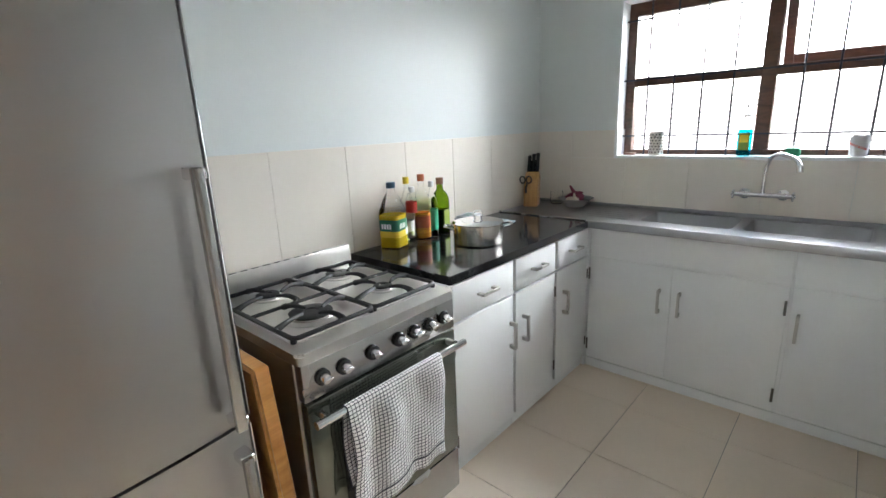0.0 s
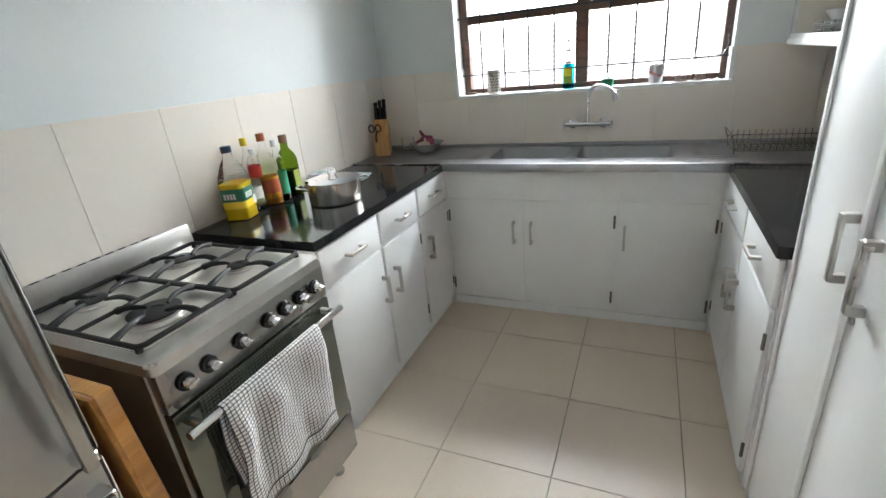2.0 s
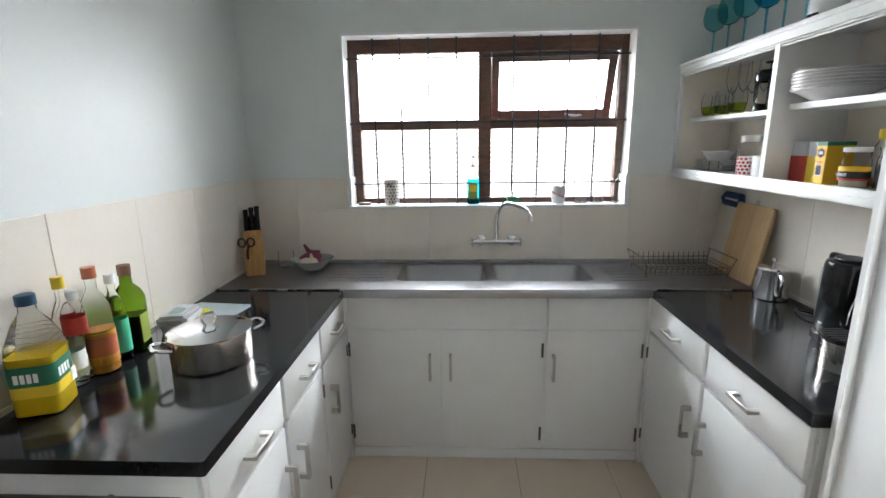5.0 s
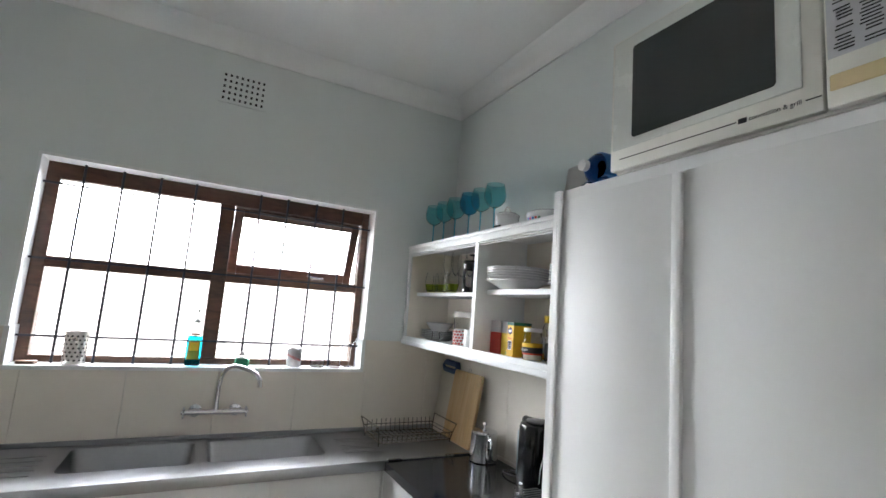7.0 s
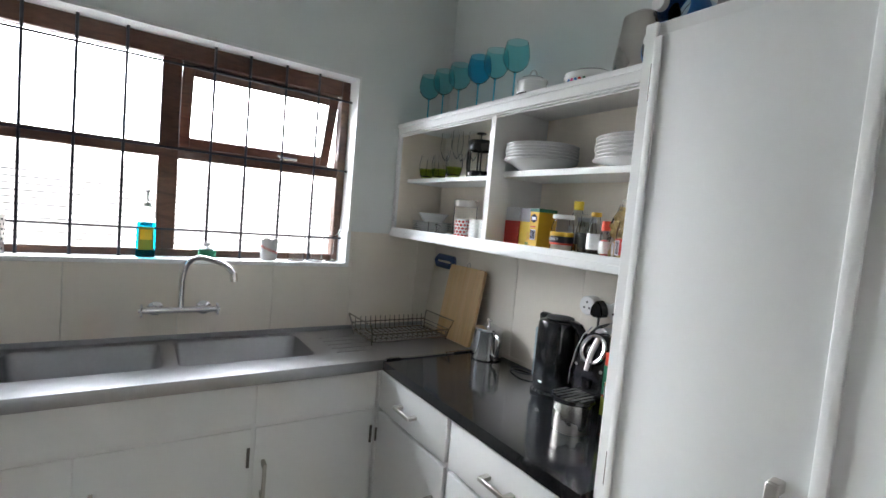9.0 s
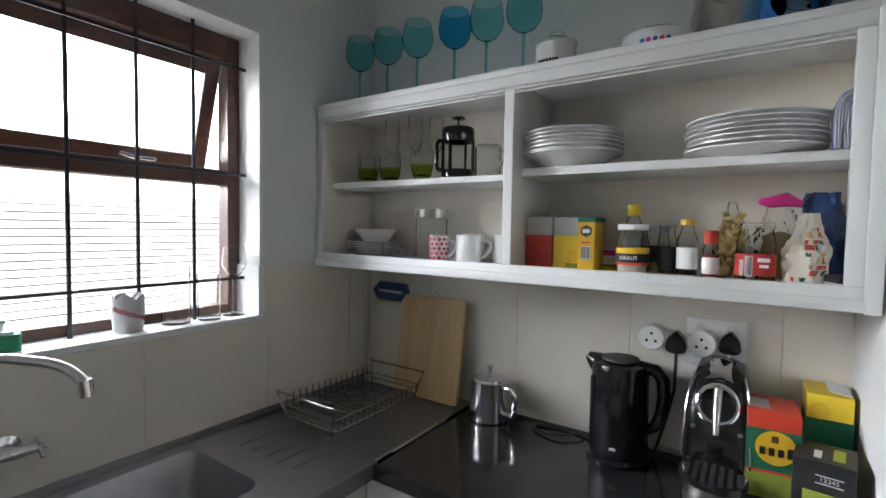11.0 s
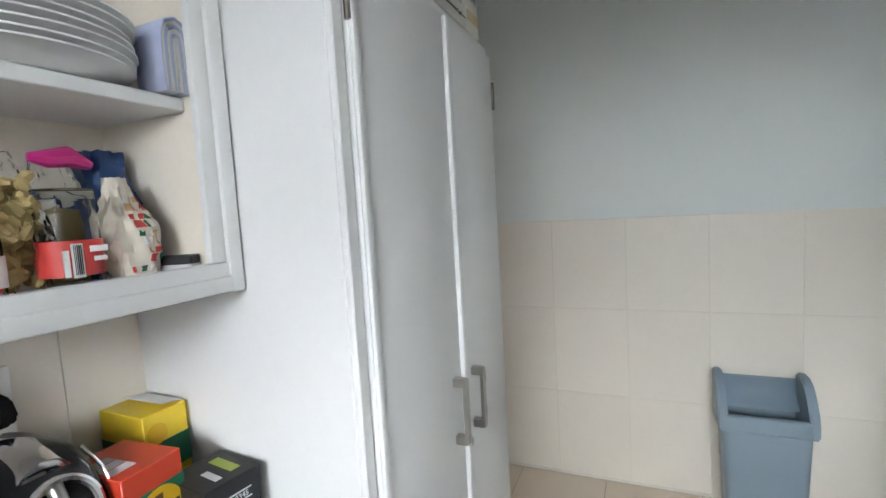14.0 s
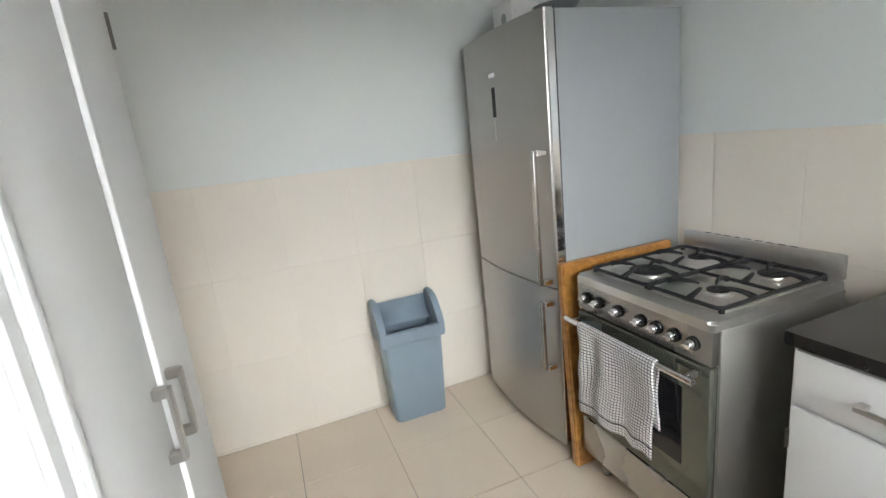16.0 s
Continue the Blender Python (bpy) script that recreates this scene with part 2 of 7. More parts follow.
w = single("wall_west", bx(-T, YS - T, -0.1, 0, YN + T, ZC + 0.1), M_WALL, I4, "pale blue-grey painted kitchen wall above cream tiles", "wall", kind="structure")
wall_w = w
w = single("wall_south", bx(0, YS - T, -0.1, XR, YS, ZC + 0.1), M_WALL, I4, "pale blue-grey painted wall above cream tiles", "wall", kind="structure")
wall_s = w
bm = B()
box(bm, 0, YN, -0.1, WX0, YN + T, ZC + 0.1)
box(bm, WX1, YN, -0.1, XR, YN + T, ZC + 0.1)
box(bm, WX0, YN, -0.1, WX1, YN + T, WZ0)
box(bm, WX0, YN, WZ1, WX1, YN + T, ZC + 0.1)
wall_n = single("wall_north", bm, M_WALL, I4, "pale blue-grey painted wall with a barred window", "wall", kind="structure")
bm = B()
box(bm, XR, YS - T, -0.1, XR + T, DY0, ZC + 0.1)
box(bm, XR, DY1, -0.1, XR + T, YN + T, ZC + 0.1)
box(bm, XR, DY0, DZ, XR + T, DY1, ZC + 0.1)
wall_e = single("wall_east", bm, M_WALL, I4, "pale painted wall behind the open shelf", "wall", kind="structure")
single("ceiling", bx(-T, YS - T, ZC, XR + T, YN + T, ZC + 0.12), M_CEIL, I4, "plain white painted ceiling", "ceiling", kind="structure")
floor = single("floor", bx(-T, YS - T, -0.12, XR + T, YN + T, -0.004), M_FGROUT, I4, "cream glazed floor tiles with thin dark joints", "floor", kind="structure")

# cove cornice round the ceiling
def cornice(name, p0, p1, inward):
    bm = B()
    n = 7
    prof = [(0.0, 0.0), (0.0, -0.09), (0.008, -0.09)] + [(0.008 + 0.08 * (1 - math.cos(radians(90 * i / n))), -0.082 + 0.076 * math.sin(radians(90 * i / n))) for i in range(n + 1)] + [(0.096, 0.0)]
    a, b, q = Vector(p0), Vector(p1), Vector(inward)
    r0 = [bm.verts.new(a + q * u + Vector((0, 0, v))) for u, v in prof]
    r1 = [bm.verts.new(b + q * u + Vector((0, 0, v))) for u, v in prof]
    for i in range(len(prof)):
        j = (i + 1) % len(prof)
        bm.faces.new((r0[i], r0[j], r1[j], r1[i]))
    return single(name, bm, M_CEIL, I4, "white coved plaster cornice", "cornice", kind="structure")


ZK = ZC - 0.002
cornice("trim", (0, YN, ZK), (XR, YN, ZK), (0, -1, 0))
cornice("trim", (XR, YS, ZK), (XR, YN, ZK), (-1, 0, 0))
cornice("trim", (0, YS, ZK), (0, YN, ZK), (1, 0, 0))
cornice("trim", (0, YS, ZK), (XR, YS, ZK), (0, 1, 0))

# air vent: a plate with square holes
def air_vent(x0, z0, x1, z1):
    v = thing("air_vent", pose((x0 + x1) / 2, YN, z0), "painted perforated air brick high on the wall", "air vent", kind="structure")
    w, h = x1 - x0, z1 - z0
    bm = B()
    nx, nz, bar = 8, 5, 0.0155
    px, pz = (w - bar) / nx, (h - bar) / nz
    for i in range(nx + 1):
        box(bm, -w / 2 + i * px, -0.006, 0, -w / 2 + i * px + bar, 0.0, h)
    for k in range(nz + 1):
        box(bm, -w / 2, -0.0055, k * pz, w / 2, 0.0, k * pz + bar)
    part("grille", bm, M_WALL, v)
    # a black sheet behind the grille stands in for shade in the holes
    part("backing", bx(-w / 2, -0.0015, 0, w / 2, -0.0005, h), M_BLACKMATT, v, "black sheet for the shade in the holes")


air_vent(1.180, 2.550, 1.404, 2.718)


# ---- window ----
def window():
    # reveal lining and sill
    bm = B()
    for x0, x1 in ((WX0, WX0 + 0.012), (WX1 - 0.012, WX1)):
        box(bm, x0, YN - 0.004, TILE_TOP, x1, YN + 0.11, WZ1)
    box(bm, WX0, YN - 0.004, WZ1 - 0.012, WX1, YN + 0.11, WZ1 + 0.001)
    single("trim", bm, M_PLASTER, I4, "white plastered window reveal", "reveal", kind="structure")
    bm = B()
    box(bm, WX0 + 0.001, YN - 0.012, WZ0 - 0.012, WX1 - 0.001, YN + 0.11, WZ0 + 0.006, 0.003)
    for x0, x1 in ((WX0, WX0 + 0.02), (WX1 - 0.02, WX1)):
        box(bm, x0, YN - 0.012, WZ0 + 0.006, x1, YN + 0.11, TILE_TOP, 0.002)
    single("window_sill", bm, M_PLASTER, I4, "white tiled window sill", "sill", kind="structure")
    y0, y1 = YN + 0.105, YN + 0.165
    win = thing("window_1", pose(0, 0, 0), "dark wooden casement window with an open top-hung sash", "window", kind="structure")
    bm = B()
    f = 0.05
    box(bm, WX0, y0, WZ0, WX0 + f + 0.013, y1, WZ1, 0.004)
    box(bm, WX1 - f, y0, WZ0, WX1, y1, WZ1, 0.004)
    box(bm, WX0 + f, y0 + 0.001, WZ1 - 0.085, WX1 - f, y1 - 0.001, WZ1, 0.004)
    box(bm, WX0 + f, y0 + 0.001, WZ0, WX1 - f, y1 - 0.001, WZ0 + 0.035, 0.004)
    box(bm, 1.262, y0 + 0.002, WZ0 + 0.035, 1.333, y1 - 0.002, WZ1 - 0.085, 0.004)
    box(bm, WX0 + f, y0 + 0.003, 1.655, 1.268, y1 - 0.003, 1.705, 0.004)
    box(bm, 1.328, y0 + 0.003, 1.655, WX1 - f, y1 - 0.003, 1.705, 0.004)
    part("window_frame", bm, M_MERANTI, win)
    for x0, x1, z0, z1 in ((WX0 + f, 1.268, WZ0 + 0.035, 1.655), (1.328, WX1 - f, WZ0 + 0.035, 1.655), (WX0 + f, 1.268, 1.705, WZ1 - 0.085)):
        p = part("pane", bx(x0, y0 + 0.03, z0, x1, y0 + 0.034, z1), M_PANE, win)
        p.visible_shadow = False
    # open sash, hinged at its top
    sw, sh = WX1 - f - 1.333 - 0.006, 0.355
    s = part("sash", B(), M_MERANTI, win, "open top-hung wooden sash")
    bm = B()
    box(bm, 0, -0.02, -sh, 0.045, 0.02, 0, 0.003)
    box(bm, sw - 0.045, -0.02, -sh, sw, 0.02, 0, 0.003)
    box(bm, 0.045, -0.019, -0.045, sw - 0.045, 0.019, 0, 0.003)
    box(bm, 0.045, -0.019, -sh, sw - 0.045, 0.019, -sh + 0.05, 0.003)
    old = s.data
    s.data = mesh_of(bm, "sash", M_MERANTI)
    bpy.data.meshes.remove(old)
    s.matrix_basis = pose(1.336, y0 + 0.05, WZ1 - 0.0852, 17, 0, 0)
    p = part("pane", bx(0.046, -0.002, -sh + 0.051, sw - 0.046, 0.002, -0.046), M_PANE, s)
    p.visible_shadow = False
    part("latch", tube(B(), [(sw * 0.62, -0.03, -sh + 0.03), (sw * 0.62 + 0.03, -0.045, -sh + 0.025), (sw * 0.62 + 0.09, -0.045, -sh + 0.025)], 0.006), M_NICKEL, s, "metal window latch")
    bars = thing("burglar_bars", pose(0, 0, 0), "thin black steel burglar bars inside the window", "security bars", kind="structure")
    yb = YN + 0.075
    for x in (0.695, 0.841, 0.992, 1.144, 1.448, 1.586, 1.740, 1.891):
        part("bar", cyl(B(), (x, yb, WZ0 + 0.006), (x, yb, WZ1 - 0.012), 0.0055, seg=8), M_BAR, bars)
    for z in (1.36, 1.69, 2.025):
        part("rail", bx(WX0 + 0.012, yb - 0.008, z - 0.0045, WX1 - 0.012, yb - 0.002, z + 0.0045), M_BAR, bars)


window()

# outside: a pale slatted boundary wall and the ground
single("ground", bx(-40, YN + T + 0.02, -0.5, 45, 60, -0.35), surface("paving_outside", (0.5, 0.48, 0.45), 0.8, bump=0.1), I4, "pale paved ground outside the window", "ground", kind="structure")
bm = B()
for i in range(46):
    z = -0.35 + i * 0.045
    box(bm, -4, 5.2 + 0.006 * (i % 2), z, 8, 5.24, z + 0.036)
fence = single("boundary_wall", bm, M_SLAT, I4, "pale horizontal slatted screen outside the window", "fence", kind="structure")
bd = bpy.data.materials.new("white_overcast_sky")
bd.use_nodes = True
bd.node_tree.nodes["Principled BSDF"].inputs["Base Color"].default_value = (0.8, 0.8, 0.8, 1)
bd.node_tree.nodes["Principled BSDF"].inputs["Emission Color"].default_value = (0.95, 0.98, 1.0, 1)
bd.node_tree.nodes["Principled BSDF"].inputs["Emission Strength"].default_value = 2.2
single("backdrop", bx(-70, 57, -0.34, 75, 57.2, 48), bd, I4, "plain white overcast sky beyond the window", "sky", kind="structure", smooth=False)
# added grey board, so the slat gaps read dark and not as sky
part("backing", bx(-4, 5.30, -0.35, 8, 5.32, 1.70), surface("grey_gap_board", (0.26, 0.26, 0.26), 0.9, bump=0.05), fence)

# doorway: pine frame, its unseen leaf set open for the added passage lamp
def doorway():
    d = thing("door_1", pose(XR, 0, 0), "open pine door in a varnished pine frame", "door", kind="structure")
    bm = B()
    box(bm, -0.055, DY0 - 0.075, 0, 0.10, DY0 + 0.02, DZ + 0.07, 0.004)
    part("door_frame", bm, M_PINE, d)
    part("door_frame", bx(-0.055, DY1 - 0.02, 0, 0.10, DY1 + 0.075, DZ + 0.07, 0.004), M_PINE, d)
    part("door_frame", bx(-0.053, DY0 + 0.02, DZ - 0.02, 0.10, DY1 - 0.02, DZ + 0.068, 0.004), M_PINE, d)
    part("leaf", bx(T + 0.01, DY1 - 0.065, 0.008, T + 0.80, DY1 - 0.025, DZ - 0.022, 0.003), M_PINE, d, "pine door leaf swung wide open")


doorway()

# an unseen passage added behind the doorway, a fill lamp in its end opening
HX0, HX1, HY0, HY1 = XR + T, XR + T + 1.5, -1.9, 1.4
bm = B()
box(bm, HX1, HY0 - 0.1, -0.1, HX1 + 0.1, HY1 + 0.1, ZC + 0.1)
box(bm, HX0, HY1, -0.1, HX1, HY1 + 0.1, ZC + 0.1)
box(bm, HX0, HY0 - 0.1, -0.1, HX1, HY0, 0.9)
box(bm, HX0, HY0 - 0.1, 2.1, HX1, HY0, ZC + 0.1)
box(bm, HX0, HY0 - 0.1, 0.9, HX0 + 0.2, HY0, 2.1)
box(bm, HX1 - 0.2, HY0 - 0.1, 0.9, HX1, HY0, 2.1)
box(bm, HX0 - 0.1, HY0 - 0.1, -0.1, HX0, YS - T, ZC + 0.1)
single("wall_passage", bm, M_CEIL, I4, "plain white walls of an unseen passage added behind the doorway", "wall", kind="structure")
single("floor_passage", bx(HX0 - 0.1, HY0 - 0.1, -0.12, HX1 + 0.1, HY1 + 0.1, -0.005), M_FLOOR, I4, "plain cream floor of the unseen added passage", "floor", kind="structure")
single("ceiling_passage", bx(HX0, HY0 - 0.1, ZC, HX1 + 0.1, HY1 + 0.1, ZC + 0.12), M_CEIL, I4, "plain white ceiling of the unseen added passage", "ceiling", kind="structure")


# ---- fitted cabinets ----
def bar_handle(parent, p, length, upright, out, mat=M_NICKEL, w=0.012, d=0.032):
    """A flat bow handle at p, on a face whose outward way is out."""
    o, p = Vector(out), Vector(p)
    along = Vector((0, 0, 1)) if upright else Vector((0, 0, 1)).cross(o)
    side = along.cross(o)
    h = part("handle", B(), mat, parent, "satin metal bow handle")
    bm = B()
    for s in (-1, 1):
        c = p + along * s * (length / 2 - 0.01)
        cube = bmesh.ops.create_cube(bm, size=1)["verts"]
        for v in cube:
            v.co = c + along * v.co.x * 0.02 + side * v.co.y * w + o * (v.co.z + 0.5) * d
    cube = bmesh.ops.create_cube(bm, size=1)["verts"]
    for v in cube:
        v.co = p + along * v.co.x * (length - 0.004) + side * v.co.y * (w + 0.001) + o * (d - 0.004 + (v.co.z + 0.5) * 0.009)
    bmesh.ops.bevel(bm, geom=list(bm.edges), offset=0.0015, segments=1, affect="EDGES")
    old = h.data
    h.data = mesh_of(bm, "handle", mat)
    bpy.data.meshes.remove(old)
    return h


def hinge(parent, p, out, h=0.055):
    o, p = Vector(out), Vector(p)
    q = part("hinge", cyl(B(), p + o * 0.004 - Vector((0, 0, h / 2)), p + o * 0.004 + Vector((0, 0, h / 2)), 0.0055, seg=8), M_HINGE, parent, "small dark metal butt hinge")
    return q


def base_unit_x(face, back, y0, y1, out, label, drawer=True, handle_y=None, open_by=0.0):
    """A base unit on a side wall, whose face looks along x (out is 1 or -1)."""
    u = thing("base_cabinet", pose(0, 0, 0), label, "cabinet", "base cabinets")
    lo, hi = sorted((face, back))
    part("body", bx(lo, y0 + 0.001, 0.06, hi, y1 - 0.001, 0.879), M_WHITE, u)
    k0, k1 = sorted((face - out * 0.004, back))
    part("plinth", bx(k0, y0 + 0.002, 0, k1, y1 - 0.002, 0.06), M_WHITE, u)
    f0, f1 = sorted((face + out * 0.0005, face + out * 0.018))
    if drawer:
        d = part("drawer_front", bx(f0, y0 + 0.012, 0.715, f1, y1 - 0.012, 0.868, 0.004, 2), M_WHITE, u)
        bar_handle(d, (face + out * 0.018, (y0 + y1) / 2, 0.79), 0.12, False, (out, 0, 0))
    g = part("door", bx(f0, y0 + 0.012, 0.068, f1, y1 - 0.012, 0.702, 0.004, 2), M_WHITE, u)
    bar_handle(g, (face + out * 0.018, handle_y, 0.515), 0.135, True, (out, 0, 0))
    hy = y0 + 0.008 if handle_y > (y0 + y1) / 2 else y1 - 0.008
    for z in (0.17, 0.60):
        hinge(g, (face + out * 0.014, hy, z), (out, 0, 0))
    return u


LF, RF, SF = 0.588, 2.066, 2.758
base_unit_x(LF, 0.01, 1.518, 1.965, 1, "white painted base cabinet with a drawer beside the stove", handle_y=1.925)
base_unit_x(LF, 0.01, 1.965, 2.36, 1, "white painted base cabinet with a drawer", handle_y=2.035)
base_unit_x(LF, 0.01, 2.36, 2.745, 1, "white painted base cabinet with a drawer near the corner", handle_y=2.44)
base_unit_x(RF, XR - 0.01, 2.24, 2.745, -1, "white painted base cabinet with a drawer near the corner", handle_y=2.30)
base_unit_x(RF, XR - 0.01, 1.72, 2.24, -1, "white painted base cabinet with a drawer beside the tall cupboard", handle_y=2.19)


def sink_unit():
    u = thing("sink_cabinet", pose(0, 0, 0), "white painted cabinet with three doors under the sink", "cabinet", "base cabinets")
    x0, x1 = LF + 0.022, RF - 0.022
    part("body", bx(x0, SF, 0.06, x1, SF + 0.03, 0.879), M_WHITE, u)
    part("plinth", bx(x0, SF - 0.006, 0, x1, SF + 0.02, 0.055, 0.003), M_WHITE, u)
    part("corner_post", bx(LF + 0.001, 2.7345, 0.002, LF + 0.0215, SF + 0.03, 0.879, 0.002), M_WHITE, u)
    part("corner_post", bx(RF - 0.0215, 2.7345, 0.002, RF - 0.001, SF + 0.03, 0.879, 0.002), M_WHITE, u)
    part("upper_panel", bx(x0 + 0.004, SF - 0.005, 0.715, 1.567, SF - 0.0005, 0.868, 0.003), M_WHITE, u)
    part("upper_panel", bx(1.573, SF - 0.005, 0.715, x1 - 0.004, SF - 0.0005, 0.868, 0.003), M_WHITE, u)
    for a, b, hx, gx in ((x0 + 0.006, 1.0655, 1.012, x0 + 0.006), (1.067, 1.562, 1.112, 1.556), (1.578, x1 - 0.014, 1.608, x1 - 0.016)):
        d = part("door", bx(a, SF - 0.008, 0.062, b, SF - 0.0005, 0.703, 0.0025, 2), M_WHITE, u)
        bar_handle(d, (hx, SF - 0.008, 0.515), 0.135, True, (0, -1, 0))
        for z in (0.15, 0.60):
            hinge(d, (gx, SF - 0.007, z), (0, -1, 0), 0.07)


sink_unit()

single("worktop", slab(B(), rounded(0.002, 1.505, 0.616, 2.708, 0.006, 2), 0.88, ZW), M_BLACKTOP, I4, "glossy black stone worktop beside the stove", "worktop", "worktops", smooth=True)
single("worktop", slab(B(), rounded(2.036, 1.715, XR - 0.002, 2.708, 0.006, 2), 0.88, ZW), M_BLACKTOP, I4, "glossy black stone worktop under the open shelf", "worktop", "worktops")


def bowl(bm, x0, y0, x1, y1, top, depth):
    """An open pressed bowl with round corners, as a closed shell."""
    n = 6
    levels = [(0.0, top, 0.035), (0.004, top - 0.008, 0.035), (0.014, top - depth + 0.03, 0.04), (0.03, top - depth + 0.006, 0.045), (0.06, top - depth, 0.05)]
    rings = []
    for inset, z, r in levels:
        rings.append([bm.verts.new((x, y, z)) for x, y in rounded(x0 + inset, y0 + inset, x1 - inset, y1 - inset, r, n)])
    for a, b in zip(rings, rings[1:]):
        for i in range(len(a)):
            j = (i + 1) % len(a)
            bm.faces.new((a[i], a[j], b[j], b[i]))
    bm.faces.new(rings[-1])
    return rings[0]


def sink():
    s = thing("sink", pose(0, 0, 0), "stainless steel double bowl sink with drainers", "sink")
    y0, y1, zt = 2.708, YN - 0.009, ZW + 0.002
    bw = ((0.843, 2.850, 1.290, 3.160), (1.335, 2.850, 1.815, 3.160))
    bm = B()
    outer = [bm.verts.new((x, y, zt)) for x, y in ((0.003, y0), (XR - 0.003, y0), (XR - 0.003, y1), (0.003, y1))]
    edges = [bm.edges.new((outer[i], outer[(i + 1) % 4])) for i in range(4)]
    for b in bw:
        ring = bowl(bm, *b, zt, 0.165)
        edges += [bm.edges.get((ring[i], ring[(i + 1) % len(ring)])) for i in range(len(ring))]
    bmesh.ops.triangle_fill(bm, edges=edges, use_beauty=True)
    part("top", bm, M_SINK, s)
    part("front_edge", bx(0.60, y0 - 0.008, 0.879, 2.052, y0 + 0.004, zt + 0.004, 0.003, 2), M_SINK, s)
    part("upstand", bx(0.003, y1 - 0.004, zt, XR - 0.003, y1 + 0.008, zt + 0.02, 0.002), M_SINK, s)
    part("side_edge", bx(0.003, y0 - 0.006, zt - 0.001, 0.60, y0 + 0.006, zt + 0.006, 0.002), M_STEEL, s)
    part("side_edge", bx(2.052, y0 - 0.006, zt - 0.001, XR - 0.003, y0 + 0.006, zt + 0.006, 0.002), M_STEEL, s)
    for b in bw:
        cx, cy = (b[0] + b[2]) / 2, (b[1] + b[3]) / 2
        part("drain", lathe(B(), [(0, 0.755), (0.02, 0.755), (0.026, 0.758), (0.036, 0.759), (0.04, 0.7555)], 24, cx, cy), M_CHROME, s, "chrome sink waste")
    # drainer grooves
    for k in range(5):
        part("groove", bx(1.90, 2.85 + 0.055 * k, zt - 0.001, 2.09, 2.854 + 0.055 * k, zt + 0.0025, 0.001), M_SINK, s)
    for k in range(5):
        part("groove", bx(0.50, 2.85 + 0.055 * k, zt - 0.001, 0.78, 2.854 + 0.055 * k, zt + 0.0025, 0.001), M_SINK, s)


sink()


def tap():
    t = thing("tap", pose(1.358, YN - 0.008, 1.05), "chrome wall-mounted mixer tap with a swan neck", "tap")
    part("body", cyl(B(), (-0.085, -0.045, 0), (0.085, -0.045, 0), 0.013), M_CHROME, t)
    for s in (-1, 1):
        part("wall_flange", tube(B(), [(s * 0.085, 0, 0), (s * 0.085, -0.008, 0), (s * 0.085, -0.012, 0), (s * 0.085, -0.045, 0)], [0.028, 0.028, 0.013, 0.013], 20), M_CHROME, t)
        k = part("valve", cyl(B(), (s * 0.085, -0.045, 0), (s * 0.125, -0.045, 0), 0.014, 0.012), M_CHROME, t)
        bm = B()
        for a in range(4):
            c, d = math.cos(radians(45 + 90 * a)), math.sin(radians(45 + 90 * a))
            cyl(bm, (s * 0.132, -0.045, 0), (s * 0.132, -0.045 + 0.027 * c, 0.027 * d), 0.006, 0.0045, 8)
        cyl(bm, (s * 0.12, -0.045, 0), (s * 0.142, -0.045, 0), 0.009, seg=12)
        part("cross_handle", bm, M_CHROME, k)
    e = Vector((0.155, -0.225, 0.162))
    pts = [Vector((0, -0.045, 0.0)), Vector((0, -0.045, 0.05)), Vector((0, -0.045, 0.11))]
    pts += arc((0, -0.045, 0.12), (0.01, -0.05, 0.235), (0.085, -0.13, 0.212), 8) + arc((0.095, -0.14, 0.21), (0.15, -0.19, 0.20), e, 6)
    part("spout", tube(B(), pts, 0.0105, 14), M_CHROME, t)
    part("aerator", cyl(B(), e + Vector((0, 0, 0.012)), e + Vector((0.003, -0.003, -0.02)), 0.014, seg=16), M_CHROME, t)


tap()


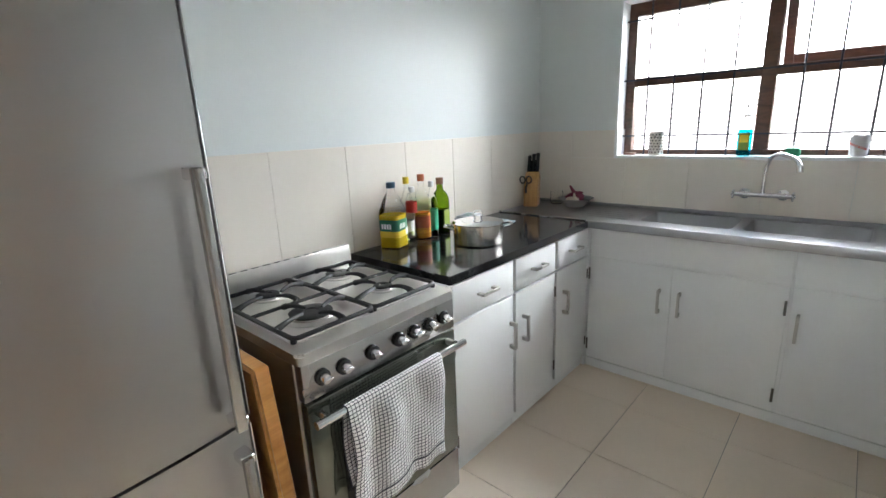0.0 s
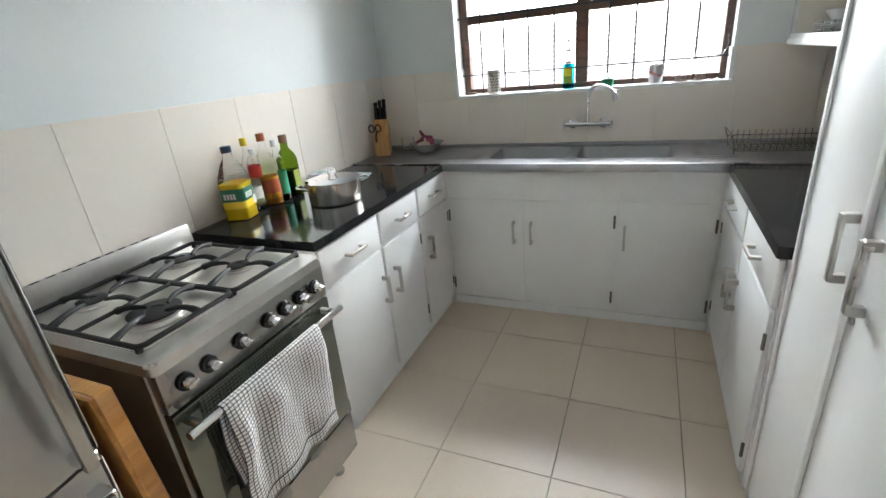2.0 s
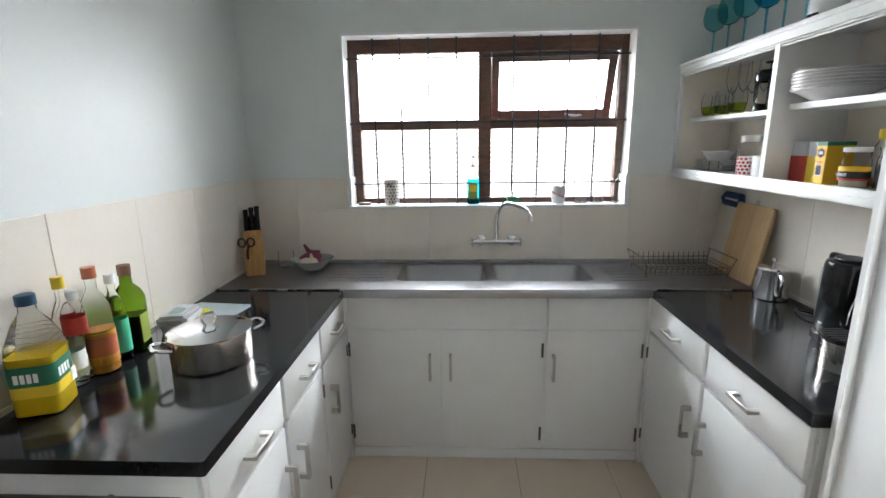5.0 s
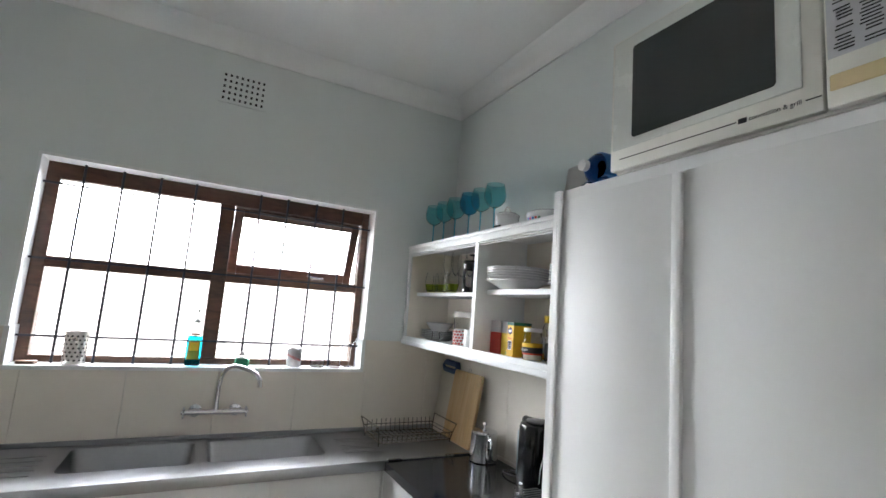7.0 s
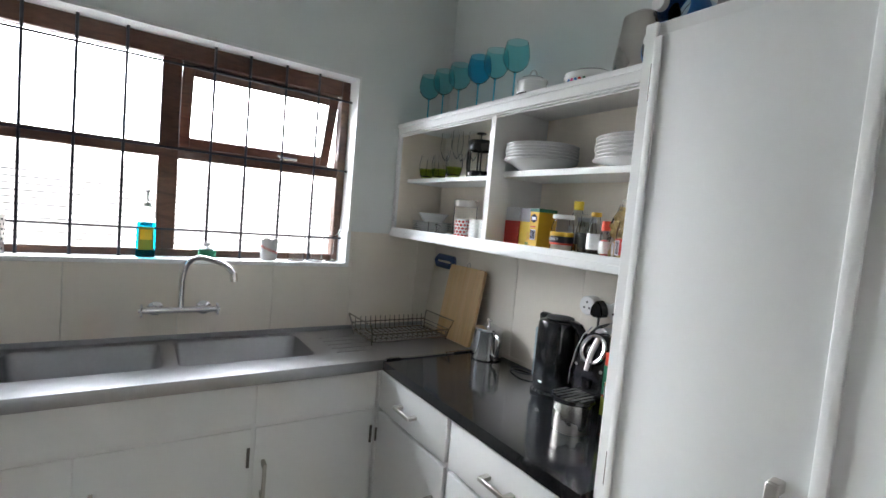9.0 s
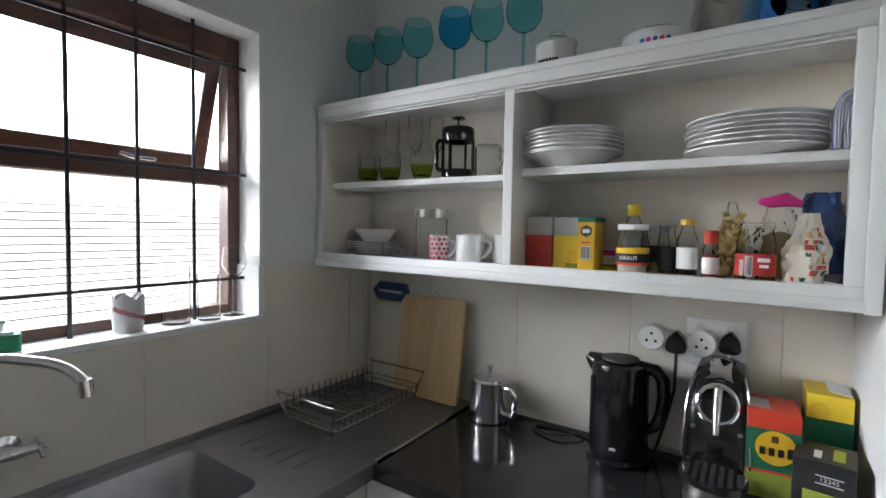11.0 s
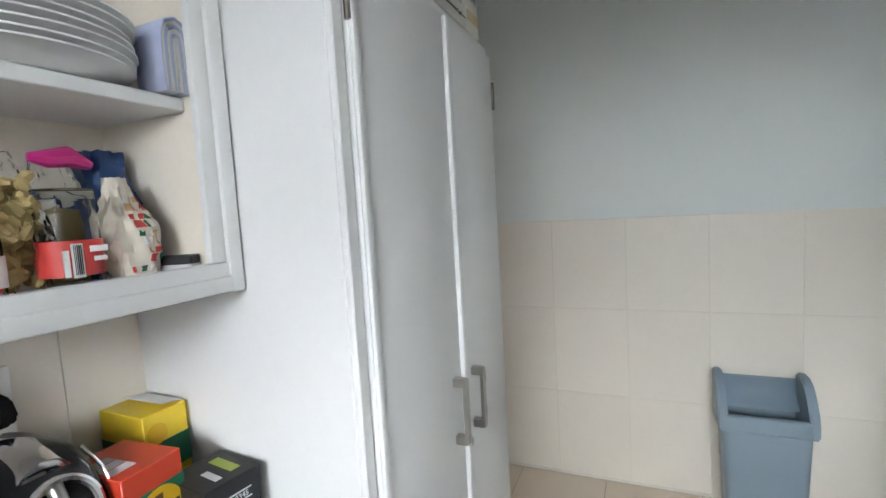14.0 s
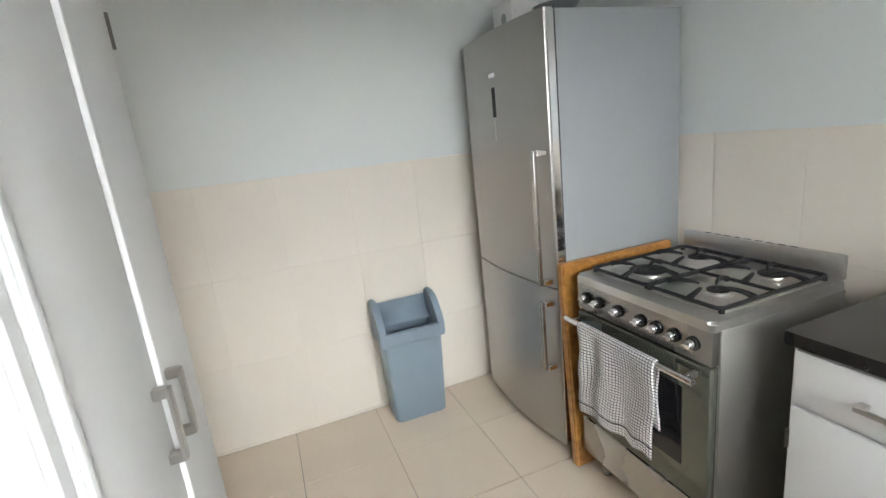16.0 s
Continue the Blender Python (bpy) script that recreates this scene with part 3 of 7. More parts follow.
# ---- tall cupboard ----
def tall_cupboard():
    x0, y0, y1, zt = 2.081, 0.950, 1.708, 1.950
    u = thing("tall_cupboard", pose(0, 0, 0), "tall white painted two-door larder cupboard", "cupboard")
    bm = B()
    box(bm, x0 + 0.006, y0, 0.0, XR - 0.004, y1, zt, 0.003)
    part("body", bm, M_WHITE, u)
    part("edge_strip", bx(x0 - 0.006, y1 - 0.026, 0.002, x0 + 0.006, y1 + 0.003, zt - 0.002, 0.003), M_WHITE, u)
    mid = 1.314
    d1 = part("door", bx(x0 - 0.012, mid + 0.004, 0.06, x0 + 0.005, y1 - 0.030, zt - 0.035, 0.003, 2), M_WHITE, u)
    d2 = part("door", bx(x0 - 0.012, y0 + 0.026, 0.06, x0 + 0.005, mid - 0.004, zt - 0.035, 0.003, 2), M_WHITE, u)
    part("cover_strip", bx(x0 - 0.024, mid - 0.011, 0.065, x0 - 0.0125, mid + 0.011, zt - 0.04, 0.003, 2), M_WHITE, d1)
    part("cover_strip", bx(x0 - 0.020, y1 - 0.048, 0.065, x0 - 0.0125, y1 - 0.030, zt - 0.04, 0.003, 2), M_WHITE, d1)
    bar_handle(d1, (x0 - 0.0125, 1.366, 1.058), 0.15, True, (-1, 0, 0), w=0.018, d=0.026)
    bar_handle(d2, (x0 - 0.0125, 1.252, 1.045), 0.15, True, (-1, 0, 0), w=0.018, d=0.026)
    part("keyhole", lathe(B(), [(0, 0.0), (0.011, 0.0), (0.012, 0.003), (0.004, 0.0035), (0, 0.001)], 16), M_NICKEL, d2).matrix_basis = pose(x0 - 0.0125, 1.284, 0.945, 0, -90, 0)
    hinge(d1, (x0 - 0.008, y1 - 0.030, 1.82), (-1, 0, 0), 0.075)
    hinge(d1, (x0 - 0.008, y1 - 0.030, 0.30), (-1, 0, 0), 0.075)
    hinge(d2, (x0 - 0.008, y0 + 0.018, 1.81), (-1, 0, 0), 0.075)
    hinge(d1, (x0 - 0.008, y1 - 0.030, 0.99), (-1, 0, 0), 0.075)


tall_cupboard()


# ---- open wall shelf ----
SX, SY0, SY1, SZ0, SZ1 = 2.288, 1.717, 3.212, 1.392, 1.952


def open_shelf():
    u = thing("open_shelf", pose(0, 0, 0), "white painted open wall shelf unit with crockery and groceries", "shelf")
    xb = XR - 0.002
    part("back_panel", bx(xb - 0.012, SY0 + 0.02, SZ0 + 0.02, xb, SY1 - 0.018, SZ1 - 0.02), M_CREAM, u)
    part("top_board", bx(SX + 0.012, SY0, SZ1 - 0.022, xb, SY1, SZ1), M_WHITE, u)
    part("bottom_board", bx(SX + 0.012, SY0, SZ0 + 0.012, xb, SY1, SZ0 + 0.036), M_WHITE, u)
    part("side_panel", bx(SX + 0.012, SY0, SZ0 + 0.036, xb - 0.012, SY0 + 0.02, SZ1 - 0.022), M_CREAM, u)
    part("side_panel", bx(SX + 0.012, SY1 - 0.018, SZ0 + 0.036, xb - 0.012, SY1, SZ1 - 0.022), M_CREAM, u)
    bm = B()
    box(bm, SX - 0.004, SY0 + 0.02, SZ1 - 0.045, SX + 0.012, SY1, SZ1 + 0.004, 0.004, 2)
    box(bm, SX - 0.010, SY0 + 0.02, SZ1 - 0.016, SX - 0.002, SY1, SZ1 + 0.002, 0.003, 2)
    part("top_rail", bm, M_WHITE, u, "moulded white front rail")
    for k, (dx, dz) in enumerate(((0.000, 0.052), (0.005, 0.060))):
        part("bead", bx(SX + dx, SY0 + 0.05, SZ1 - dz, SX + 0.012, SY1 - 0.03, SZ1 - dz + 0.0055, 0.0015), M_WHITE, u)
    bm = B()
    box(bm, SX - 0.004, SY0 + 0.02, SZ0, SX + 0.012, SY1, SZ0 + 0.046, 0.004, 2)
    box(bm, SX - 0.011, SY0 + 0.02, SZ0 - 0.001, SX - 0.002, SY1, SZ0 + 0.024, 0.004, 2)
    part("bottom_rail", bm, M_WHITE, u, "moulded white front rail")
    bm = B()
    box(bm, SX - 0.008, SY0 - 0.004, SZ0 - 0.004, SX + 0.014, SY0 + 0.022, SZ1 - 0.002, 0.003, 2)
    box(bm, SX - 0.002, SY0 + 0.022, SZ0 + 0.046, SX + 0.012, SY0 + 0.05, SZ1 - 0.045, 0.003, 2)
    part("stile", bm, M_WHITE, u)
    part("stile", bx(SX - 0.003, SY1 - 0.03, SZ0 + 0.046, SX + 0.012, SY1 - 0.001, SZ1 - 0.045, 0.003, 2), M_WHITE, u)
    part("divider", bx(SX + 0.002, 2.448, SZ0 + 0.036, xb - 0.012, 2.476, SZ1 - 0.022, 0.002), M_WHITE, u)
    part("middle_shelf", bx(SX + 0.06, SY0 + 0.02, 1.678, xb - 0.012, 2.448, 1.700, 0.002), M_WHITE, u)
    part("middle_shelf", bx(SX + 0.06, 2.476, 1.668, xb - 0.012, SY1 - 0.018, 1.688, 0.002), M_WHITE, u)


open_shelf()


# ---- fridge freezer ----
def fridge():
    y0, y1, xf, zt, zs = -0.105, 0.645, 0.724, 1.942, 0.818
    u = thing("fridge_freezer", pose(0, 0, 0), "tall brushed steel fridge freezer with bowed doors", "fridge")
    part("body", bx(0.03, y0 + 0.004, 0.03, 0.674, y1 - 0.004, zt - 0.004, 0.006, 2), M_GREYSIDE, u, "grey painted steel sides")
    for name, z0, z1 in (("freezer_door", 0.045, zs - 0.004), ("fridge_door", zs + 0.004, zt)):
        n = 14
        pts = [(0.681, y0), (xf - 0.012, y0)]
        pts += [(xf + 0.034 * math.sin(math.pi * (i / n)) ** 0.9, y0 + 0.006 + (y1 - y0 - 0.012) * i / n) for i in range(n + 1)]
        pts += [(xf - 0.012, y1), (0.681, y1)]
        bm = slab(B(), pts, z0, z1)
        bmesh.ops.bevel(bm, geom=[e for e in bm.edges if abs(e.verts[0].co.z - e.verts[1].co.z) < 1e-6], offset=0.004, segments=2, affect="EDGES")
        d = part(name, bm, M_FRIDGE, u)
        part("gasket", bx(0.6745, y0 + 0.008, z0, 0.6805, y1 - 0.001, z1), M_BLACKMATT, d, "dark rubber door seal")
        part("edge_trim", bx(0.684, y1 + 0.0005, z0 + 0.006, xf - 0.004, y1 + 0.006, z1 - 0.006, 0.002), M_CHROME, d, "bright steel door edge")
        h0, h1 = (0.838, 1.415) if z0 > 0.5 else (0.435, 0.765)
        hy, hx = 0.603, xf + 0.058
        bm = B()
        box(bm, hx - 0.008, hy - 0.012, h0, hx + 0.008, hy + 0.012, h1, 0.004, 2)
        h = part("handle", bm, M_STEEL, d, "brushed steel bar handle")
        for z in (h0, h1 - 0.026):
            part("bracket", bx(xf - 0.006, hy - 0.010, z + 0.001, hx - 0.006, hy + 0.022, z + 0.025, 0.003), M_CHROME, h)
        if z0 > 0.5:
            part("control_panel", bx(xf + 0.028, 0.246, 1.568, xf + 0.0355, 0.278, 1.702, 0.002), M_MWGLASS, d, "dark narrow control panel")
            part("control_trim", bx(xf + 0.028, 0.259, 1.462, xf + 0.037, 0.266, 1.566, 0.001), M_CHROME, d)
            part("control_trim", bx(xf + 0.028, 0.243, 1.562, xf + 0.038, 0.281, 1.569, 0.001), M_CHROME, d)
            part("badge", bx(xf + 0.028, 0.229, 1.745, xf + 0.0355, 0.286, 1.764, 0.001), M_CHROME, d, "small silver badge")
    for y in (y0 + 0.08, y1 - 0.08):
        part("foot", cyl(B(), (0.56, y, 0.0), (0.56, y, 0.032), 0.02), M_BLACKMATT, u)
        part("foot", cyl(B(), (0.09, y, 0.0), (0.09, y, 0.032), 0.02), M_BLACKMATT, u)
    part("kick_grille", bx(0.63, y0 + 0.02, 0.006, 0.65, y1 - 0.02, 0.032), M_BLACKMATT, u)


fridge()


# ---- stove ----
def stove():
    y0, y1, xb, xf = 0.784, 1.392, 0.14, 0.726
    u = thing("gas_stove", pose(0, 0, 0), "stainless steel gas stove with a cloth over its rail", "stove")
    part("body", bx(xb, y0, 0.115, xf - 0.03, y1, 0.893, 0.004, 2), M_STOVESIDE, u)
    bm = slab(B(), rounded(xb, y0 - 0.002, xf + 0.008, y1 + 0.002, 0.02), 0.894, 0.925)
    bmesh.ops.bevel(bm, geom=[e for e in bm.edges if min(v.co.z for v in e.verts) > 0.92], offset=0.008, segments=3, affect="EDGES")
    part("hob", bm, M_HOB, u)
    part("hob_well", slab(B(), rounded(xb + 0.05, y0 + 0.03, xf - 0.06, y1 - 0.03, 0.02), 0.9255, 0.9285), M_HOB, u)
    part("splash_panel", bx(xb, y0 + 0.002, 0.9265, xb + 0.022, y1 - 0.002, 1.008, 0.003, 2), M_HOB, u)
    part("control_panel", bx(xf - 0.03, y0 + 0.004, 0.785, xf + 0.004, y1 - 0.004, 0.893, 0.004, 2), M_STEEL, u)
    for k, y in enumerate((0.845, 0.914, 1.017, 1.123, 1.191, 1.26, 1.33)):
        kn = part("knob", B(), M_CHROME, u, "chrome stove knob")
        bm = B()
        lathe(bm, [(0, 0), (0.018, 0), (0.018, 0.006), (0.0145, 0.008), (0.0135, 0.026), (0.012, 0.029), (0, 0.029)], 24)
        box(bm, -0.0035, -0.015, 0.029, 0.0035, 0.015, 0.036, 0.001)
        kn.data = mesh_of(bm, "knob", M_CHROME)
        kn.matrix_basis = pose(xf + 0.004, y, 0.842, 0, 90, 0) @ pose(0, 0, 0, 0, 0, (8, 0, -6, 0, 4, 0, 0)[k])
        part("skirt", lathe(B(), [(0, 0.0005), (0.0225, 0.0005), (0.0225, 0.009), (0.0195, 0.012), (0.0165, 0.013), (0, 0.0125)], 24), M_BLACK, kn)
    d = part("oven_door", bx(xf - 0.028, y0 + 0.006, 0.300, xf + 0.006, y1 - 0.006, 0.778, 0.004, 2), M_OVENGLASS, u, "dark mirror-glass oven door")
    part("door_window", bx(xf + 0.0065, y0 + 0.10, 0.40, xf + 0.008, y1 - 0.10, 0.68, 0.0005), M_BLACK, d)
    part("drawer", bx(xf - 0.028, y0 + 0.006, 0.125, xf + 0.004, y1 - 0.006, 0.292, 0.004, 2), M_STEEL, u)
    r = part("door_rail", cyl(B(), (xf + 0.060, y0 - 0.004, 0.750), (xf + 0.060, y1 - 0.018, 0.750), 0.0115, seg=16), M_CHROME, d, "round steel door rail")
    for y in (y0 + 0.035, y1 - 0.05):
        part("bracket", bx(xf + 0.006, y - 0.008, 0.740, xf + 0.060, y + 0.008, 0.760, 0.003), M_STEEL, r)
    for x in (xb + 0.06, xf - 0.08):
        for y in (y0 + 0.05, y1 - 0.05):
            part("foot", lathe(B(), [(0, 0), (0.022, 0), (0.024, 0.01), (0.018, 0.02), (0.018, 0.116), (0, 0.116)], 16, x, y), M_STEEL, u)
    for k in range(9):
        part("vent_slot", bx(xb + 0.006, y0 + 0.10 + 0.042 * k, 1.0075, xb + 0.016, y0 + 0.125 + 0.042 * k, 1.0086), M_BLACKMATT, u)
    ym = (y0 + y1) / 2
    for x, y, r in ((0.53, 0.955, 0.070), (0.27, 0.955, 0.042), (0.27, 1.245, 0.050), (0.53, 1.245, 0.036)):
        b = part("burner", lathe(B(), [(0, 0.9285), (r * 1.3, 0.9285), (r * 1.35, 0.931), (r, 0.933), (r, 0.938), (0, 0.938)], 32, x, y), M_HOB, u, "round gas burner")
        part("burner_cap", lathe(B(), [(r * 0.93, 0.9385), (r * 0.95, 0.942), (r * 0.8, 0.945), (r * 0.35, 0.945), (r * 0.3, 0.942), (0, 0.942)], 32, x, y), M_IRON, b)
    for ya, yb in ((y0 + 0.028, ym - 0.003), (ym + 0.003, y1 - 0.028)):
        bm = B()
        xa, xz, z = xb + 0.05, xf - 0.055, 0.944
        ring = [(x, y, z) for x, y in rounded(xa, ya, xz, yb, 0.02, 4)]
        tube(bm, ring, 0.0068, 8, closed=True)
        yc = (ya + yb) / 2
        xm = (xa + xz) / 2
        tube(bm, [(xm, ya, z), (xm, yc, z + 0.001), (xm, yb, z)], 0.0062, 8)
        for xc in ((xa + xm) / 2, (xm + xz) / 2):
            for sx, sy in ((0, 1), (0, -1), (1, 0), (-1, 0)):
                p1 = Vector((xc + sx * 0.034, yc + sy * 0.034, z + 0.008))
                p0 = Vector((xc + sx * ((xz - xa) / 4 - 0.002), yc + sy * ((yb - ya) / 2), z))
                sweep = Vector((-sy, sx, 0)) * 0.030
                tube(bm, arc(p0 + sweep * 0.9, (p0 + p1) / 2 + sweep * 0.9 + Vector((0, 0, 0.016)), p1, 8), [0.0105, 0.0100, 0.0088, 0.0080, 0.0076, 0.0072, 0.0066, 0.0058, 0.0042], 8)
        for x in (xa + 0.01, xz - 0.01):
            for y in (ya + 0.004, yb - 0.004):
                cyl(bm, (x, y, 0.9283), (x, y, z), 0.009, seg=8)
        part("pan_support", bm, M_IRON, u, "black cast iron pan support")


stove()


def towel_mat():
    m = bpy.data.materials.new("checked_cotton")
    m.use_nodes = True
    n, l = m.node_tree.nodes, m.node_tree.links
    b = n["Principled BSDF"]
    co, sep = n.new("ShaderNodeTexCoord"), n.new("ShaderNodeSeparateXYZ")
    l.new(co.outputs["UV"], sep.inputs[0])

    def lines(out, every, width):
        a = n.new("ShaderNodeMath")
        a.operation = "FRACT"
        s = n.new("ShaderNodeMath")
        s.operation = "MULTIPLY"
        s.inputs[1].default_value = 1 / every
        l.new(out, s.inputs[0])
        l.new(s.outputs[0], a.inputs[0])
        c = n.new("ShaderNodeMath")
        c.operation = "LESS_THAN"
        c.inputs[1].default_value = width
        l.new(a.outputs[0], c.inputs[0])
        return c.outputs[0]

    mx = n.new("ShaderNodeMath")
    mx.operation = "MAXIMUM"
    l.new(lines(sep.outputs[0], 0.0122, 0.19), mx.inputs[0])
    l.new(lines(sep.outputs[1], 0.0112, 0.24), mx.inputs[1])
    band = n.new("ShaderNodeMath")
    band.operation = "COMPARE"
    band.inputs[1].default_value, band.inputs[2].default_value = 0.335, 0.004
    l.new(sep.outputs[1], band.inputs[0])
    mx2 = n.new("ShaderNodeMath")
    mx2.operation = "MAXIMUM"
    l.new(mx.outputs[0], mx2.inputs[0])
    l.new(band.outputs[0], mx2.inputs[1])
    mix = n.new("ShaderNodeMix")
    mix.data_type = "RGBA"
    mix.inputs["A"].default_value = (0.80, 0.79, 0.77, 1)
    mix.inputs["B"].default_value = (0.06, 0.06, 0.075, 1)
    l.new(mx2.outputs[0], mix.inputs["Factor"])
    l.new(mix.outputs["Result"], b.inputs["Base Color"])
    b.inputs["Roughness"].default_value = 0.95
    no, bp = n.new("ShaderNodeTexNoise"), n.new("ShaderNodeBump")
    no.inputs["Scale"].default_value = 350
    bp.inputs["Strength"].default_value, bp.inputs["Distance"].default_value = 0.4, 0.003
    l.new(no.outputs[0], bp.inputs["Height"])
    l.new(bp.outputs[0], b.inputs["Normal"])
    return m


M_TOWEL = towel_mat()


def cloth(name, y0, y1, front, back, xr, zr, label, lift=0.014, seed=0.0):
    """A cloth that hangs over a rail along y at (xr, zr), front metres down before it and back metres behind it."""
    bm = bmesh.new()
    uv = bm.loops.layers.uv.new("UVMap")
    ny, nv = 46, 44
    length = front + back
    grid, coords = [], {}
    for j in range(nv + 1):
        s = j / nv * length - back
        row = []
        for i in range(ny + 1):
            u = i / ny
            y = y0 + (y1 - y0) * u
            hang = max(0.0, abs(s) - 0.02)
            fold = math.sin(u * 17 + seed + 1.5 * math.sin(u * 5)) * 0.009 * min(1, hang / 0.15) + noise.noise((u * 6, s * 8, seed)) * 0.012 * min(1, hang / 0.1)
            if abs(s) <= 0.022:
                a = s / 0.022 * math.pi / 2
                x, z = xr + lift * math.sin(a), zr + lift * math.cos(a)
            else:
                sign = 1 if s > 0 else -1
                x, z = xr + sign * lift + (fold if sign > 0 else 0.3 * fold), zr - (abs(s) - 0.022)
                z += 0.02 * (u - 0.5) * min(1, hang / 0.2) + 0.004 * math.sin(u * 23 + seed) * hang / 0.3
            v = bm.verts.new((x, y + 0.008 * math.sin(s * 14 + seed) * min(1, hang / 0.1), z))
            coords[v] = ((y1 - y0) * u, s)
            row.append(v)
        grid.append(row)
    for a, b in zip(grid, grid[1:]):
        for i in range(ny):
            f = bm.faces.new((a[i], a[i + 1], b[i + 1], b[i]))
            for lp in f.loops:
                lp[uv].uv = coords[lp.vert]
    ob = single(name, bm, M_TOWEL, I4, label, "towel")
    so = ob.modifiers.new("thickness", "SOLIDIFY")
    so.thickness = 0.003
    return ob


cloth("tea_towel", 0.868, 1.243, 0.375, 0.27, 0.786, 0.7505, "white and black checked tea towel hung over the oven rail")

# pine board between fridge and stove
bm = slab(B(), rounded(0.0, 0.0, 0.60, 0.94, 0.010, 3), -0.022, 0.022)
bmesh.ops.bevel(bm, geom=[e for e in bm.edges if abs(e.verts[0].co.z - e.verts[1].co.z) < 1e-6], offset=0.008, segments=3, affect="EDGES")
single("wooden_board", bm, M_PINE, pose(0.14, 0.735, 0.004, 93.2, 0, 0), "thick varnished pine board standing between fridge and stove", "board")


# ---- waste bin ----
def waste_bin():
    u = thing("waste_bin", pose(1.216, -0.086, 0), "blue-grey plastic waste bin with an open sloping lid", "bin")
    bm = B()
    rings = []
    for z, w, d, r in ((0.0, 0.285, 0.165, 0.03), (0.006, 0.295, 0.172, 0.03), (0.48, 0.33, 0.195, 0.03), (0.49, 0.325, 0.19, 0.03), (0.02, 0.278, 0.165, 0.028)):
        rings.append([bm.verts.new((x, y, z)) for x, y in rounded(-w / 2, -d / 2, w / 2, d / 2, r, 5)])
    for a, b in zip(rings, rings[1:]):
        for i in range(len(a)):
            j = (i + 1) % len(a)
            bm.faces.new((a[i], a[j], b[j], b[i]))
    bm.faces.new(rings[0])
    bm.faces.new(rings[-1])
    part("body", bm, M_BLUEBIN, u)
    lid = part("lid_rim", B(), M_BLUEBIN, u)
    bm = B()
    w, d = 0.362, 0.212
    # front band, two arched cheeks and the back
    n = 8
    box(bm, -w / 2 + 0.02, d / 2 - 0.03, 0.462, w / 2 - 0.02, d / 2 + 0.006, 0.535, 0.012, 3)
    for s in (-1, 1):
        prof = [(-d / 2 + 0.002, 0.47), (d / 2 + 0.004, 0.465), (d / 2 + 0.006, 0.525)]
        prof += [(d / 2 + 0.004 - (d - 0.05) * (i / n), 0.53 + 0.155 * math.sin(math.pi / 2 * i / n) ** 0.85) for i in range(1, n + 1)]
        prof += [(-d / 2 + 0.012, 0.682), (-d / 2 + 0.002, 0.668)]
        x0, x1 = sorted((s * (w / 2 - 0.036), s * (w / 2)))
        a = [bm.verts.new((x0, y, z)) for y, z in prof]
        b = [bm.verts.new((x1, y, z)) for y, z in prof]
        fa, fb = bm.faces.new(a), bm.faces.new(b[::-1])
        side = [bm.faces.new((a[i], a[(i + 1) % len(a)], b[(i + 1) % len(a)], b[i])) for i in range(len(a))]
        bmesh.ops.bevel(bm, geom=list({e for f in (fa, fb) for e in f.edges}), offset=0.007, segments=2, affect="EDGES")
    box(bm, -w / 2 + 0.03, -d / 2 + 0.002, 0.465, w / 2 - 0.03, -d / 2 + 0.014, 0.652, 0.004, 2)
    old = lid.data
    lid.data = mesh_of(bm, "lid_rim", M_BLUEBIN)
    bpy.data.meshes.remove(old)
    # swing flap, tilted back inside
    bm = B()
    pts = [(-d / 2 + 0.022, 0.648), (-d / 2 + 0.03, 0.59), (-d / 2 + 0.055, 0.556), (-d / 2 + 0.075, 0.538), (-d / 2 + 0.082, 0.528)]
    a = [bm.verts.new((-w / 2 + 0.038, y, z)) for y, z in pts]
    b = [bm.verts.new((w / 2 - 0.038, y, z)) for y, z in pts]
    for i in range(len(pts) - 1):
        bm.faces.new((a[i], a[i + 1], b[i + 1], b[i]))
    f = part("flap", bm, M_BLUEBIN, u)
    so = f.modifiers.new("thickness", "SOLIDIFY")
    so.thickness = 0.005


waste_bin()


# ---- lettering ----
def text_mesh(words, size, name):
    cu = bpy.data.curves.new(name, "FONT")
    cu.body, cu.size, cu.extrude, cu.align_x, cu.align_y = words, size, 0.0004, "CENTER", "CENTER"
    tmp = new("lettering_source", cu)
    me = bpy.data.meshes.new_from_object(tmp.evaluated_get(bpy.context.evaluated_depsgraph_get()))
    bpy.data.objects.remove(tmp)
    bpy.data.curves.remove(cu)
    return me


def lettering(parent, words, size, m, material):
    me = text_mesh(words, size, "lettering")
    me.materials.clear()
    me.materials.append(material)
    ob = new("lettering", me)
    ob.parent = parent
    ob.matrix_basis = m
    return ob


def plain(name, color, rough=0.5, var=0.06, metal=0.0):
    return surface(name, color, rough, metal=metal, var=var, scale=12, bump=0.015)


M_INK = plain("dark_print", (0.013, 0.013, 0.015), 0.5)
M_RED = plain("red_print", (0.55, 0.045, 0.035), 0.4)
M_ORANGE = plain("orange_red_card", (0.60, 0.05, 0.018), 0.4)
M_YELLOW = plain("yellow_card", (0.78, 0.56, 0.03), 0.4)
M_GOLD = plain("deep_yellow_card", (0.72, 0.43, 0.02), 0.4)
M_GREEN = plain("dark_green_print", (0.012, 0.14, 0.07), 0.4)
M_LIME = plain("lime_card", (0.25, 0.30, 0.04), 0.45)
M_PAPER = plain("white_paper", (0.78, 0.78, 0.77), 0.6)
M_GREYCARD = plain("grey_card", (0.55, 0.56, 0.58), 0.5)
